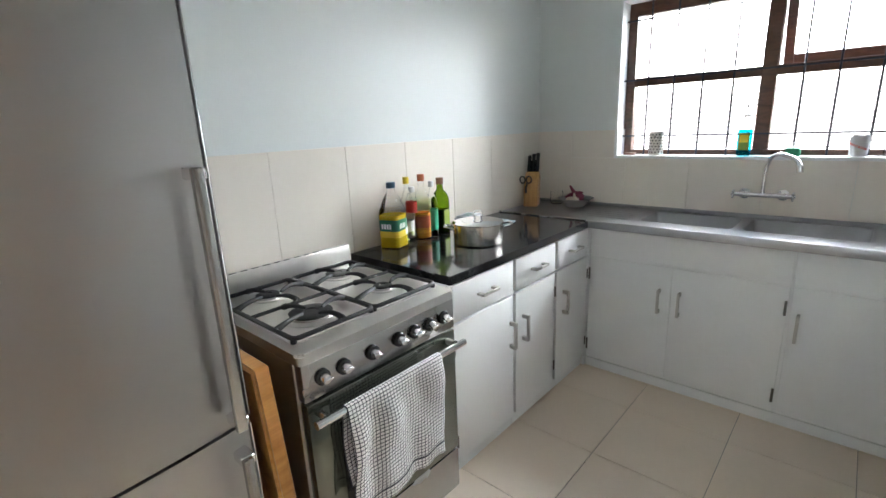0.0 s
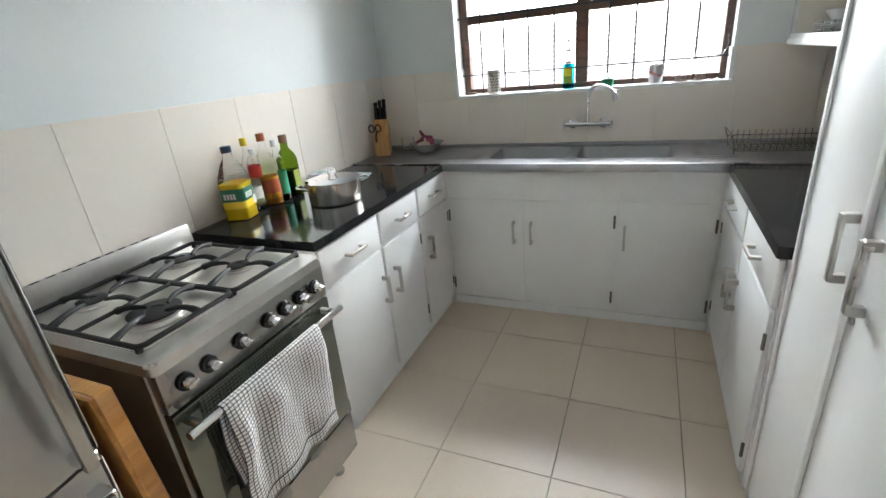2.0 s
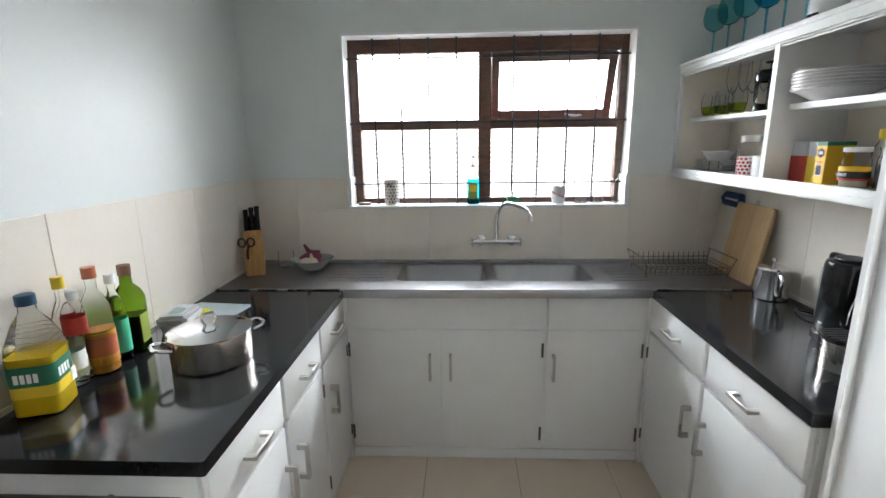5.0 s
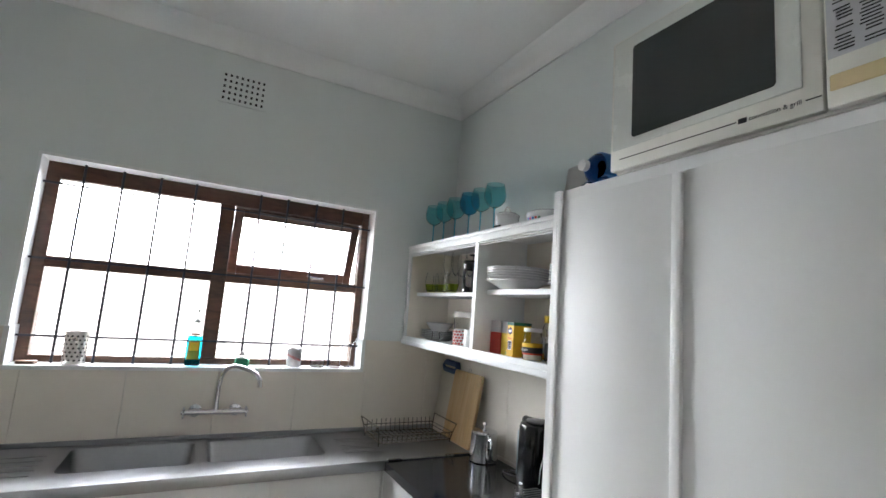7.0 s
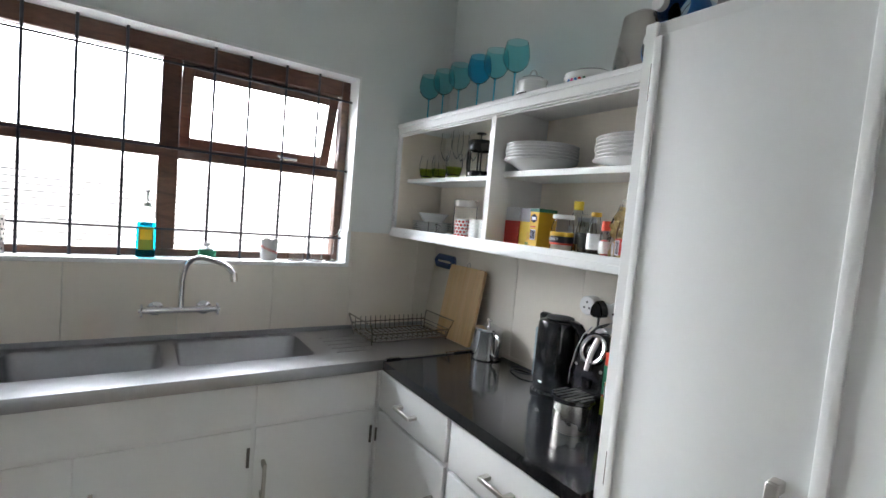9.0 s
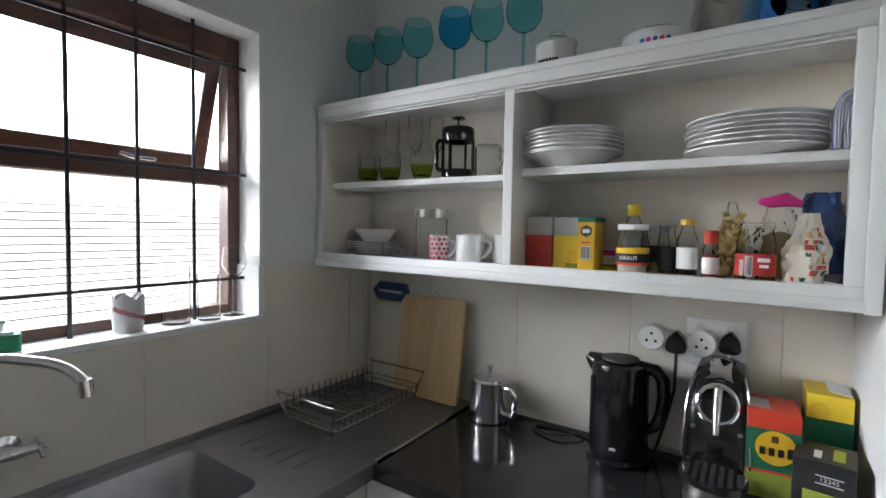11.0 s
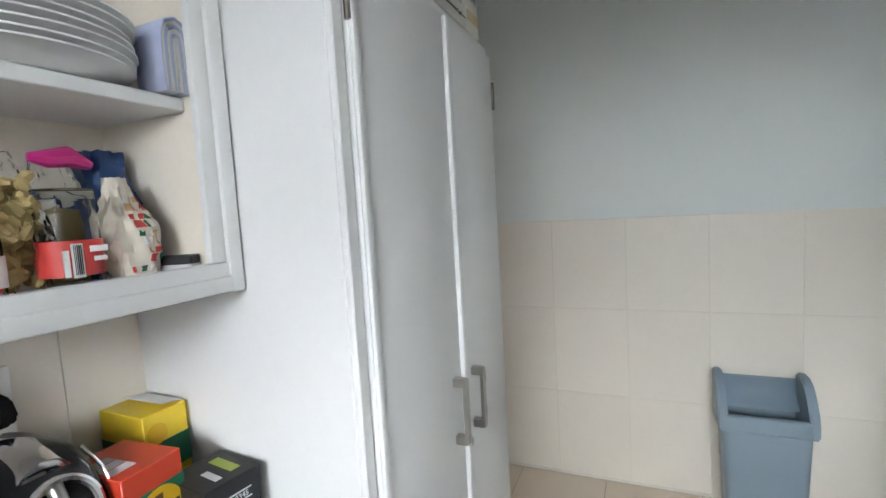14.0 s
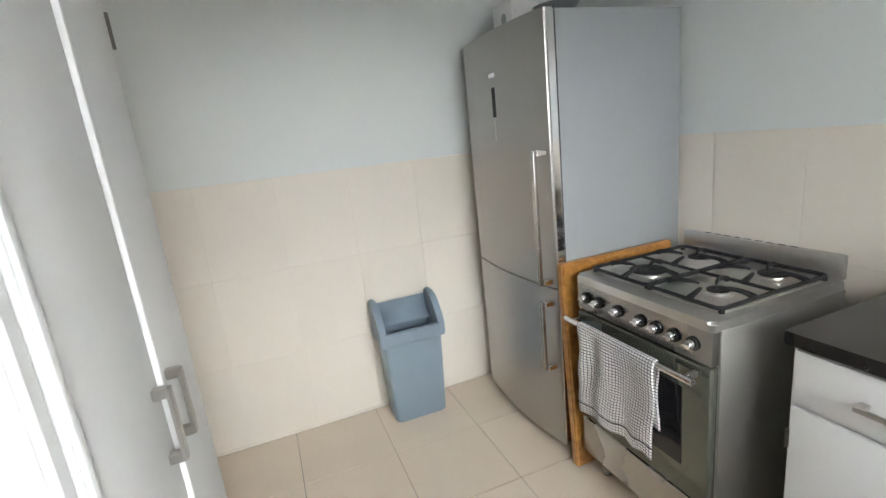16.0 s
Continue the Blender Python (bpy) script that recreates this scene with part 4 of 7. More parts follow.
M_CHINA = surface("white_china", (0.80, 0.80, 0.79), 0.14, var=0.02, bump=0.0, rvar=0.03, coat=0.3)
M_BLUE = plain("bright_blue_plastic", (0.02, 0.16, 0.45), 0.35)
M_NAVY = plain("dark_blue_plastic", (0.015, 0.05, 0.16), 0.4)
M_CAPBLUE = plain("dark_blue_cap", (0.012, 0.06, 0.11), 0.35)
M_CAPBROWN = plain("orange_brown_print", (0.46, 0.12, 0.045), 0.45)
M_CLOUDY = glass("cloudy_clear_plastic", (0.93, 0.92, 0.90), 0.18, 1.2)
M_CLOUDY.node_tree.nodes["Principled BSDF"].inputs["Transmission Weight"].default_value = 0.6
M_TEAL = plain("teal_plastic", (0.0, 0.33, 0.46), 0.3)
M_PINK = plain("pink_plastic", (0.62, 0.03, 0.24), 0.35)
M_OIL = glass("sunflower_oil", (0.95, 0.66, 0.03), 0.2, 1.2)
M_OIL.node_tree.nodes["Principled BSDF"].inputs["Transmission Weight"].default_value = 0.35
M_AMBER = glass("amber_vinegar", (0.85, 0.42, 0.08), 0.2, 1.2)
M_AMBER.node_tree.nodes["Principled BSDF"].inputs["Transmission Weight"].default_value = 0.4
M_GREENGLASS = glass("green_bottle_glass", (0.17, 0.30, 0.015), 0.04, 1.15)
M_TURQ = glass("turquoise_glass", (0.50, 0.87, 0.91), 0.03, 1.12)
M_TURQ2 = glass("deep_turquoise_glass", (0.16, 0.66, 0.88), 0.03, 1.12)
M_THIN = glass("thin_clear_glass", (0.99, 0.995, 0.99), 0.01, 1.14)
M_BAGFILM = glass("clear_bag_film", (0.95, 0.96, 0.95), 0.04, 1.16)
M_GREENTINT = glass("yellow_green_glass", (0.66, 0.78, 0.22), 0.03, 1.2)
M_PALEBLUE = glass("pale_blue_plastic", (0.62, 0.80, 0.95), 0.06, 1.1)
M_SPICE = plain("dark_spice", (0.06, 0.045, 0.03), 0.8, 0.3)
M_PASTA = plain("dried_pasta", (0.55, 0.42, 0.18), 0.7, 0.3)
M_SUGAR = plain("brown_sugar", (0.60, 0.42, 0.22), 0.85, 0.15)
M_BAMBOO = wood_mat("pale_bamboo", (0.52, 0.33, 0.15), (0.66, 0.46, 0.24), 2.2, 0.5, (12, 0.7, 12))
M_PALEBOARD = plain("off_white_plastic_board", (0.62, 0.57, 0.47), 0.45)
M_BLOCK = wood_mat("beech_block", (0.48, 0.24, 0.07), (0.66, 0.38, 0.14), 4, 0.45, (12, 12, 1))
M_CARTON = plain("grey_paper_pulp", (0.50, 0.50, 0.51), 0.9, 0.1)
M_GARLIC = plain("garlic_skin", (0.75, 0.68, 0.55), 0.6, 0.1)
M_ONION = plain("red_onion_skin", (0.20, 0.03, 0.06), 0.45, 0.2)
M_CORK = plain("brown_cap", (0.16, 0.07, 0.035), 0.6)
M_NAPKIN = surface("blue_white_napkin", (0.55, 0.60, 0.80), 0.9, var=0.1, scale=40, bump=0.1)


# ---- microwave on the tall cupboard ----
def microwave():
    x0, x1, y0, y1, z0, z1 = 2.10, 2.50, 0.966, 1.533, 1.964, 2.322
    u = thing("microwave_oven", pose(0, 0, 0), "cream microwave oven standing on the tall cupboard", "microwave")
    part("case", bx(x0 + 0.02, y0, z0, x1, y1, z1, 0.008, 2), M_MWCREAM, u)
    d = part("door", bx(x0, y0 + 0.106, z0 + 0.004, x0 + 0.0195, y1 - 0.001, z1 - 0.004, 0.006, 2), M_MWCREAM, u)
    part("door_panel", bx(x0 - 0.003, y0 + 0.135, z0 + 0.056, x0 - 0.0005, y1 - 0.012, z1 - 0.012, 0.002), plain("pale_grey_panel", (0.66, 0.68, 0.64), 0.25), d)
    part("window", slab(B(), rounded(1.142, 2.040, 1.462, 2.278, 0.008, 3), -0.0008, 0.0008), M_MWGLASS, d, "dark oven window").matrix_basis = Matrix(((0, 0, 1, x0 - 0.0042), (1, 0, 0, 0), (0, 1, 0, 0), (0, 0, 0, 1)))
    part("print_line", bx(x0 - 0.0012, 1.215, z0 + 0.030, x0 - 0.0002, 1.50, z0 + 0.032), M_INK, d)
    part("print_line", bx(x0 - 0.0012, 1.074, z0 + 0.030, x0 - 0.0002, 1.098, z0 + 0.032), M_INK, d)
    face = Matrix(((0, 0, -1, x0 - 0.0006), (-1, 0, 0, 1.148), (0, 1, 0, z0 + 0.031), (0, 0, 0, 1)))
    lettering(d, "convection & grill", 0.0125, face, M_INK)
    part("print_mark", bx(x0 - 0.0012, 1.196, z0 + 0.026, x0 - 0.0002, 1.212, z0 + 0.036), M_INK, d)
    c = part("control_panel", bx(x0, y0 + 0.001, z0 + 0.004, x0 + 0.0195, y0 + 0.1035, z1 - 0.004, 0.006, 2), M_MWCREAM, u)
    s = part("instruction_sheet", bx(x0 - 0.0015, y0 + 0.018, z0 + 0.090, x0 - 0.0003, y0 + 0.098, z1 - 0.02), M_GREYCARD, c, "printed grey instruction sheet")
    bm = B()
    rnd = random.Random(4)
    for col in (0.022, 0.060):
        z = z0 + 0.098
        while z < z1 - 0.035:
            if rnd.random() < 0.85:
                box(bm, x0 - 0.0022, y0 + col + 0.005 * rnd.random(), z, x0 - 0.0016, y0 + col + 0.022 + 0.010 * rnd.random(), z + 0.0025)
            z += 0.0062
    part("print", bm, M_INK, s)
    part("door_button", bx(x0 - 0.004, y0 + 0.014, z0 + 0.032, x0 - 0.0003, y0 + 0.096, z0 + 0.060, 0.002), plain("yellowed_plastic", (0.62, 0.50, 0.28), 0.5), c, "yellowed door button")
    for x in (x0 + 0.06, x1 - 0.06):
        for y in (y0 + 0.06, y1 - 0.06):
            part("foot", cyl(B(), (x, y, 1.9505), (x, y, z0 + 0.002), 0.014, seg=12), M_BLACKMATT, u)


microwave()


# ---- generic vessels ----
def goblet(y, mat, label):
    g = thing("wine_glass", pose(2.37, y, 1.9525), label, "glass", "coloured wine glasses")
    part("foot", lathe(B(), [(0, 0), (0.036, 0), (0.036, 0.002), (0.012, 0.005), (0.004, 0.01)], 24), M_TURQ2, g)
    part("stem", lathe(B(), [(0.0042, 0.009), (0.0035, 0.05), (0.0038, 0.115), (0.007, 0.128)], 12), M_TURQ2, g, "deep blue glass stem")
    prof = [(0.0, 0.126), (0.012, 0.127), (0.032, 0.138), (0.046, 0.158), (0.051, 0.182), (0.047, 0.212), (0.041, 0.236), (0.0395, 0.236), (0.0455, 0.211), (0.0492, 0.182), (0.0445, 0.160), (0.031, 0.141), (0.012, 0.131), (0.0, 0.130)]
    part("bowl", lathe(B(), prof, 32), mat, g)


for y, m_ in ((3.085, M_TURQ), (2.958, M_TURQ), (2.832, M_TURQ), (2.690, M_TURQ2), (2.580, M_TURQ), (2.462, M_TURQ)):
    goblet(y, m_, "turquoise glass wine goblet standing on the shelf top" if m_ is M_TURQ else "deep blue glass wine goblet standing on the shelf top")


def tumbler(name, x, y, z, r, h, label, taper=0.92, thick=0.0028):
    t = single(name, lathe(B(), [(0, 0), (r * taper, 0), (r, h), (r - thick, h), (r * taper - thick, 0.008), (0, 0.007)], 28), M_GLASS, pose(x, y, z), label, "glass", "clear drinking glasses")
    return t


def stem_glass(x, y, z, r, h, bowl_h, label):
    g = thing("stemmed_glass", pose(x, y, z), label, "glass", "clear drinking glasses")
    part("foot", lathe(B(), [(0, 0), (r * 0.9, 0), (r * 0.9, 0.002), (0.006, 0.006), (0.004, 0.01)], 24), M_THIN, g)
    part("stem", lathe(B(), [(0.004, 0.009), (0.0035, (h - bowl_h) * 0.6), (0.005, h - bowl_h)], 12), M_THIN, g)
    b0 = h - bowl_h
    part("bowl", lathe(B(), [(0, b0), (r * 0.5, b0 + bowl_h * 0.12), (r * 0.95, b0 + bowl_h * 0.4), (r, b0 + bowl_h * 0.55), (r * 0.85, h), (r * 0.85 - 0.0015, h), (r - 0.0015, b0 + bowl_h * 0.55), (r * 0.93, b0 + bowl_h * 0.42), (r * 0.48, b0 + bowl_h * 0.16), (0, b0 + 0.004)], 28), M_THIN, g)


ZL, ZUR, ZUL = 1.4262, 1.7002, 1.6882
tumbler("drinking_glass", 1.83, 3.275, 1.2462, 0.038, 0.165, "tall clear drinking glass on the window sill", 0.98)
tumbler("drinking_glass", 1.921, 3.262, 1.2462, 0.034, 0.135, "clear drinking glass on the window sill")
stem_glass(2.004, 3.268, 1.2462, 0.037, 0.215, 0.10, "clear stemmed wine glass on the window sill")
tumbler("carafe", 2.44, 3.11, ZUL, 0.03, 0.10, "small clear glass carafe on the shelf", 1.2)
for x, y in ((2.43, 2.985), (2.49, 2.93), (2.42, 2.875), (2.48, 2.83)):
    stem_glass(x, y, ZUL, 0.027, 0.222, 0.13, "slim clear champagne flute on the shelf")
for x, y in ((2.36, 3.03), (2.38, 2.95), (2.36, 2.80)):
    t = thing("drinking_glass", pose(x, y, ZUL), "stemless clear wine glass with a green tinted base", "glass", "tinted glasses")
    part("bowl", lathe(B(), [(0.0369, 0.0445), (0.0375, 0.055), (0.036, 0.078), (0.030, 0.108), (0.0288, 0.108), (0.0345, 0.078), (0.0359, 0.055), (0.0353, 0.0445)], 28), M_THIN, t)
    part("tinted_base", lathe(B(), [(0, 0), (0.022, 0), (0.030, 0.010), (0.034, 0.0275), (0.0368, 0.044), (0.0352, 0.044), (0.0315, 0.0275), (0.026, 0.012), (0, 0.008)], 28), M_GREENTINT, t, "yellow-green tinted glass base")


def mug(name, x, y, z, r, h, mat, label, turn=0.0, upside=False, cat="mug"):
    u = thing(name, pose(x, y, z, 0, 0, turn), label, cat, "mugs on the shelf")
    prof = [(0, 0), (r * 0.93, 0), (r, 0.006), (r, h), (r - 0.0035, h), (r - 0.004, 0.008), (0, 0.007)]
    if upside:
        prof = [(a, h - b) for a, b in prof]
    part("cup", lathe(B(), prof, 28), mat, u)
    hp = arc((r - 0.002, 0, h * 0.82), (r + 0.045, 0, h * 0.75), (r + 0.022, 0, h * 0.42), 6) + arc((r + 0.018, 0, h * 0.36), (r + 0.008, 0, h * 0.2), (r - 0.002, 0, h * 0.2), 5)
    part("handle", tube(B(), hp, 0.0048, 8), mat, u)
    return u


mug("glass_mug", 2.43, 2.60, ZUL, 0.040, 0.10, M_THIN, "clear glass beer mug standing upside down", -110, True)
mu = mug("mug", 2.395, 2.752, ZL, 0.031, 0.082, M_CHINA, "small white mug with a red diamond pattern", -85)
bm = B()
for k in range(5):
    for a in range(12):
        t0 = 2 * math.pi * (a + 0.5 * (k % 2)) / 12
        c = Vector((0.0315 * math.cos(t0), 0.0315 * math.sin(t0), 0.011 + 0.0148 * k))
        tn, zn = Vector((-math.sin(t0), math.cos(t0), 0)), Vector((0, 0, 1))
        o = Vector((math.cos(t0), math.sin(t0), 0)) * 0.0002
        bm.faces.new([bm.verts.new(c + o + p) for p in (tn * 0.0075, zn * 0.0068, -tn * 0.0075, -zn * 0.0068)])
part("red_pattern", bm, M_RED, mu, "red diamond print")
mug("mug", 2.41, 2.648, ZL, 0.041, 0.085, M_CHINA, "plain white china mug", -80)
mug("mug", 2.47, 2.552, ZL, 0.040, 0.088, M_CHINA, "plain white china mug", -120)
mug("mug", 2.52, 2.70, ZL, 0.040, 0.088, M_CHINA, "plain white china mug", -60)
mug("glass_mug", 2.36, 2.935, ZL, 0.022, 0.055, M_THIN, "tiny clear glass cup", -80)


def plate_profile(r):
    return [(0, 0), (r * 0.55, 0), (r * 0.60, 0.002), (r * 0.78, 0.010), (r, 0.0155), (r, 0.018), (r * 0.97, 0.018), (r * 0.77, 0.013), (r * 0.58, 0.0055), (0, 0.005)]


def plate_stack(x, y, z, r, n, step, bowl=None, over=None):
    if bowl:
        single("bowl", lathe(B(), [(0, 0), (r * 0.5, 0), (r * 0.53, 0.004), (r * 0.85, bowl - 0.006), (r * 0.98, bowl), (r * 0.97, bowl + 0.002), (r * 0.83, bowl - 0.002), (r * 0.5, 0.010), (0, 0.008)], 48), M_CHINA, pose(x, y, z), "wide white china bowl under a stack of plates", "bowl", "crockery")
        z += bowl - 0.012
    for i in range(n):
        single("plate", lathe(B(), plate_profile(r * (1 - 0.006 * (i % 3))), 56), M_CHINA, pose(x + 0.002 * math.sin(i * 2.1), y + 0.003 * math.cos(i * 1.7), z + i * step), "white china dinner plate in a stack", "plate", "crockery")
    top = z + (n - 1) * step + 0.018
    if over:
        single("bowl", lathe(B(), [(0, 0), (over * 0.5, 0), (over * 0.55, 0.005), (over * 0.9, 0.04), (over, 0.052), (over * 0.985, 0.053), (over * 0.87, 0.042), (over * 0.5, 0.009), (0, 0.008)], 40), M_CHINA, pose(x, y, top - 0.011), "white china cereal bowl on a stack of plates", "bowl", "crockery")


plate_stack(2.427, 2.335, ZUR, 0.134, 6, 0.0105, bowl=0.036)
plate_stack(2.425, 1.920, ZUR, 0.137, 7, 0.0108)
plate_stack(2.45, 3.075, ZL, 0.105, 5, 0.0095, over=0.078)


# napkins folded over beside the plates
def napkins():
    u = thing("napkins", pose(2.35, 1.762, ZUR), "folded blue and white striped cloth napkins", "napkins")
    for k in range(6):
        bm = B()
        w = 0.030
        half, top = 0.004 + 0.0042 * k, 0.080 + 0.006 * k
        pts = [(-half - 0.004 * math.sin(k), 0.0), (-half * 1.05, 0.04), (-half, top - half - 0.004), (-half * 0.7, top - half * 0.3), (0.0, top), (half * 0.7, top - half * 0.3), (half, top - half - 0.004), (half * 1.05, 0.04), (half + 0.002 * math.cos(2 * k), 0.0)]
        a = [bm.verts.new((-w, p, q)) for p, q in pts]
        b = [bm.verts.new((w, p + 0.001, q)) for p, q in pts]
        for i in range(len(pts) - 1):
            bm.faces.new((a[i], a[i + 1], b[i + 1], b[i]))
        f = part("napkin", bm, M_NAPKIN if k % 2 else M_PAPER, u)
        f.modifiers.new("thickness", "SOLIDIFY").thickness = 0.0018


napkins()


# french press
def french_press():
    u = thing("french_press", pose(2.425, 2.706, ZUL), "black framed glass french press coffee maker", "coffee maker")
    part("beaker", lathe(B(), [(0, 0.012), (0.044, 0.012), (0.046, 0.02), (0.046, 0.135), (0.044, 0.135), (0.044, 0.02), (0, 0.018)], 32), M_THIN, u)
    part("base", lathe(B(), [(0, 0), (0.052, 0), (0.053, 0.02), (0.048, 0.03), (0.047, 0.03), (0.047, 0.0115), (0, 0.0115)], 32), M_BLACK, u)
    part("collar", lathe(B(), [(0.047, 0.118), (0.051, 0.118), (0.052, 0.137), (0.047, 0.137)], 32), M_BLACK, u)
    for a in (0, 60, 120, 180, 240, 300):
        c, s = math.cos(radians(a)), math.sin(radians(a))
        part("upright", cyl(B(), (0.0495 * c, 0.0495 * s, 0.02), (0.0495 * c, 0.0495 * s, 0.125), 0.0035, seg=8), M_BLACK, u)
    lid = part("lid", lathe(B(), [(0.052, 0.1375), (0.052, 0.156), (0.048, 0.162), (0.02, 0.164), (0, 0.164)], 32), M_BLACK, u)
    part("plunger", lathe(B(), [(0.003, 0.1645), (0.003, 0.188), (0.02, 0.190), (0.022, 0.195), (0.012, 0.199), (0, 0.199)], 20), M_BLACK, lid)
    part("handle", tube(B(), [(0, 0.050, 0.128), (0, 0.075, 0.130), (0, 0.083, 0.12), (0, 0.083, 0.05), (0, 0.078, 0.036), (0, 0.051, 0.032)], 0.007, 8), M_BLACK, u)


french_press()


def storage_jar():
    u = thing("storage_jar", pose(2.475, 2.84, ZL), "empty clear glass storage jar with a steel lid", "jar")
    part("jar", lathe(B(), [(0, 0), (0.052, 0), (0.055, 0.005), (0.055, 0.14), (0.052, 0.14), (0.052, 0.008), (0, 0.007)], 32), M_THIN, u)
    part("lid", lathe(B(), [(0.0525, 0.1405), (0.058, 0.1405), (0.058, 0.168), (0.054, 0.171), (0, 0.171)], 32), M_NICKEL, u, "brushed steel lid")


storage_jar()


# ---- groceries ----
def carton(name, x, y, z, w, d, h, base, label, bands=(), turn=0.0, category="carton", group="groceries"):
    """A card box; w along y, d along x. bands: (z from, z to, inset, material) wrapped round it as printed bands."""
    u = thing(name, pose(x, y, z, 0, 0, turn), label, category, group)
    part("box", bx(-d / 2, -w / 2, 0, d / 2, w / 2, h, 0.0015), base, u)
    for k, (z0, z1, m_) in enumerate(bands):
        part("printed_band", bx(-d / 2 - 0.0006 - 0.0002 * k, -w / 2 - 0.0006 - 0.0002 * k, z0, d / 2 + 0.0006 + 0.0002 * k, w / 2 + 0.0006 + 0.0002 * k, z1), m_, u)
    return u


def print_on(parent, x, marks):
    """Small prints on the face that looks along -x: (y0, y1, z0, z1, material)."""
    for k, (y0, y1, z0, z1, m_) in enumerate(marks):
        part("print", bx(x - 0.0016 - 0.0003 * k, y0, z0, x - 0.0009, y1, z1), m_, parent)


def barcode(parent, x, y0, y1, z0, z1):
    part("print", bx(x - 0.0016, y0, z0, x - 0.0009, y1, z1), M_PAPER, parent)
    bm = B()
    rnd = random.Random(7)
    y = y0 + 0.002
    while y < y1 - 0.002:
        w_ = 0.0006 + 0.0012 * rnd.random()
        box(bm, x - 0.0021, y, z0 + 0.004, x - 0.0017, min(y + w_, y1 - 0.001), z1 - 0.002)
        y += w_ + 0.0008 + 0.001 * rnd.random()
    part("barcode", bm, M_INK, parent)


b1 = carton("food_box", 2.415, 2.405, ZL, 0.074, 0.075, 0.142, M_GREYCARD, "red and grey food carton", [(0.001, 0.092, M_RED)])
print_on(b1, -0.0385, [(-0.02, 0.028, 0.02 + 0.011 * k, 0.0235 + 0.011 * k, M_ORANGE) for k in range(6)])
b2 = carton("food_box", 2.42, 2.328, ZL, 0.072, 0.075, 0.140, M_GREYCARD, "yellow and grey food carton", [(0.001, 0.092, M_YELLOW)])
print_on(b2, -0.0385, [(-0.03, -0.005, 0.02, 0.055, M_GOLD), (-0.034, 0.0, 0.006, 0.018, M_LIME)])
b3 = carton("food_box", 2.40, 2.267, ZL, 0.043, 0.09, 0.140, M_GOLD, "narrow deep yellow food carton with a green top", [(0.128, 0.1405, M_GREEN)])
part("print", lathe(B(), [(0, 0), (0.016, 0), (0.016, 0.0008), (0, 0.0008)], 6), M_INK, b3).matrix_basis = pose(-0.0455, 0, 0.105, 0, -90, 0)
print_on(b3, -0.046, [(-0.009, 0.009, 0.100, 0.110, M_PAPER), (-0.012, 0.012, 0.074, 0.078, M_ORANGE)])
barcode(b3, -0.045, -0.012, 0.012, 0.03, 0.066)
carton("food_box", 2.46, 2.222, ZL, 0.045, 0.06, 0.016, M_YELLOW, "flat yellow stock cube packet", [(0.012, 0.0165, M_GREEN)])
carton("food_box", 2.46, 2.222, ZL + 0.0168, 0.045, 0.06, 0.014, M_GARLIC, "flat cream stock cube packet")
carton("food_box", 2.465, 2.222, ZL + 0.0312, 0.042, 0.06, 0.028, M_PAPER, "small pink and white stock cube packet", [(0.01, 0.024, M_PINK)])


def jar(name, x, y, z, r, h, fill, cap, label, bands=(), neck=0.75, capname="lid", category="jar", fillmat=M_SPICE, caph=0.014):
    u = thing(name, pose(x, y, z), label, category, "groceries")
    nr = r * neck
    part("glass_body", lathe(B(), [(0, 0), (r * 0.95, 0), (r, 0.005), (r, h * 0.70), (nr, h * 0.86), (nr, h), (nr - 0.002, h), (nr - 0.002, h * 0.86), (r - 0.0025, h * 0.69), (r - 0.0025, 0.006), (0, 0.005)], 28), M_BAGFILM, u)
    if fill > 0:
        part("contents", lathe(B(), [(0, 0.0055), (r - 0.004, 0.0065), (r - 0.004, h * 0.68 * fill), (0, h * 0.68 * fill + 0.001)], 24), fillmat, u)
    for z0, z1, m_ in bands:
        part("paper_label", lathe(B(), [(r + 0.0003, z0), (r + 0.0012, z0), (r + 0.0012, z1), (r + 0.0003, z1)], 28), m_, u)
    part(capname, lathe(B(), [(nr + 0.0005, h - caph * 0.6), (nr + 0.003, h - caph * 0.6), (nr + 0.003, h + caph * 0.35), (nr, h + caph * 0.4), (0, h + caph * 0.4)], 28), cap, u)
    return u


j = jar("jar", 2.385, 2.160, ZL, 0.038, 0.118, 0.35, M_PAPER, "glass jar of sauerkraut with a white lid", [(0.030, 0.052, M_INK), (0.052, 0.066, M_GOLD), (0.024, 0.030, M_ORANGE)], 0.85, fillmat=M_GARLIC)
lettering(j, "KRAUT", 0.013, Matrix(((0, 0, -1, -0.0395), (-1, 0, 0, 0.0), (0, 1, 0, 0.041), (0, 0, 0, 1))), M_PAPER)
jar("jar", 2.455, 2.118, ZL, 0.034, 0.115, 0.5, M_GREYCARD, "half-empty glass jar with a dark label", [(0.03, 0.07, M_INK)], 0.85, fillmat=M_PASTA)
jar("bottle", 2.475, 2.178, ZL, 0.026, 0.165, 0.7, M_YELLOW, "small bottle with a bright yellow cap", [(0.03, 0.09, M_PAPER)], 0.55, "cap", "bottle", M_AMBER, 0.03)
jar("spice_bottle", 2.41, 2.085, ZL, 0.021, 0.125, 0.75, M_THIN, "glass spice bottle with a dark label", [(0.02, 0.07, M_INK)], 0.8, "cap", "bottle")
jar("spice_bottle", 2.40, 2.040, ZL, 0.022, 0.132, 0.6, M_GOLD, "glass spice bottle with a gold cap and white label", [(0.02, 0.07, M_PAPER)], 0.6, "cap", "bottle")
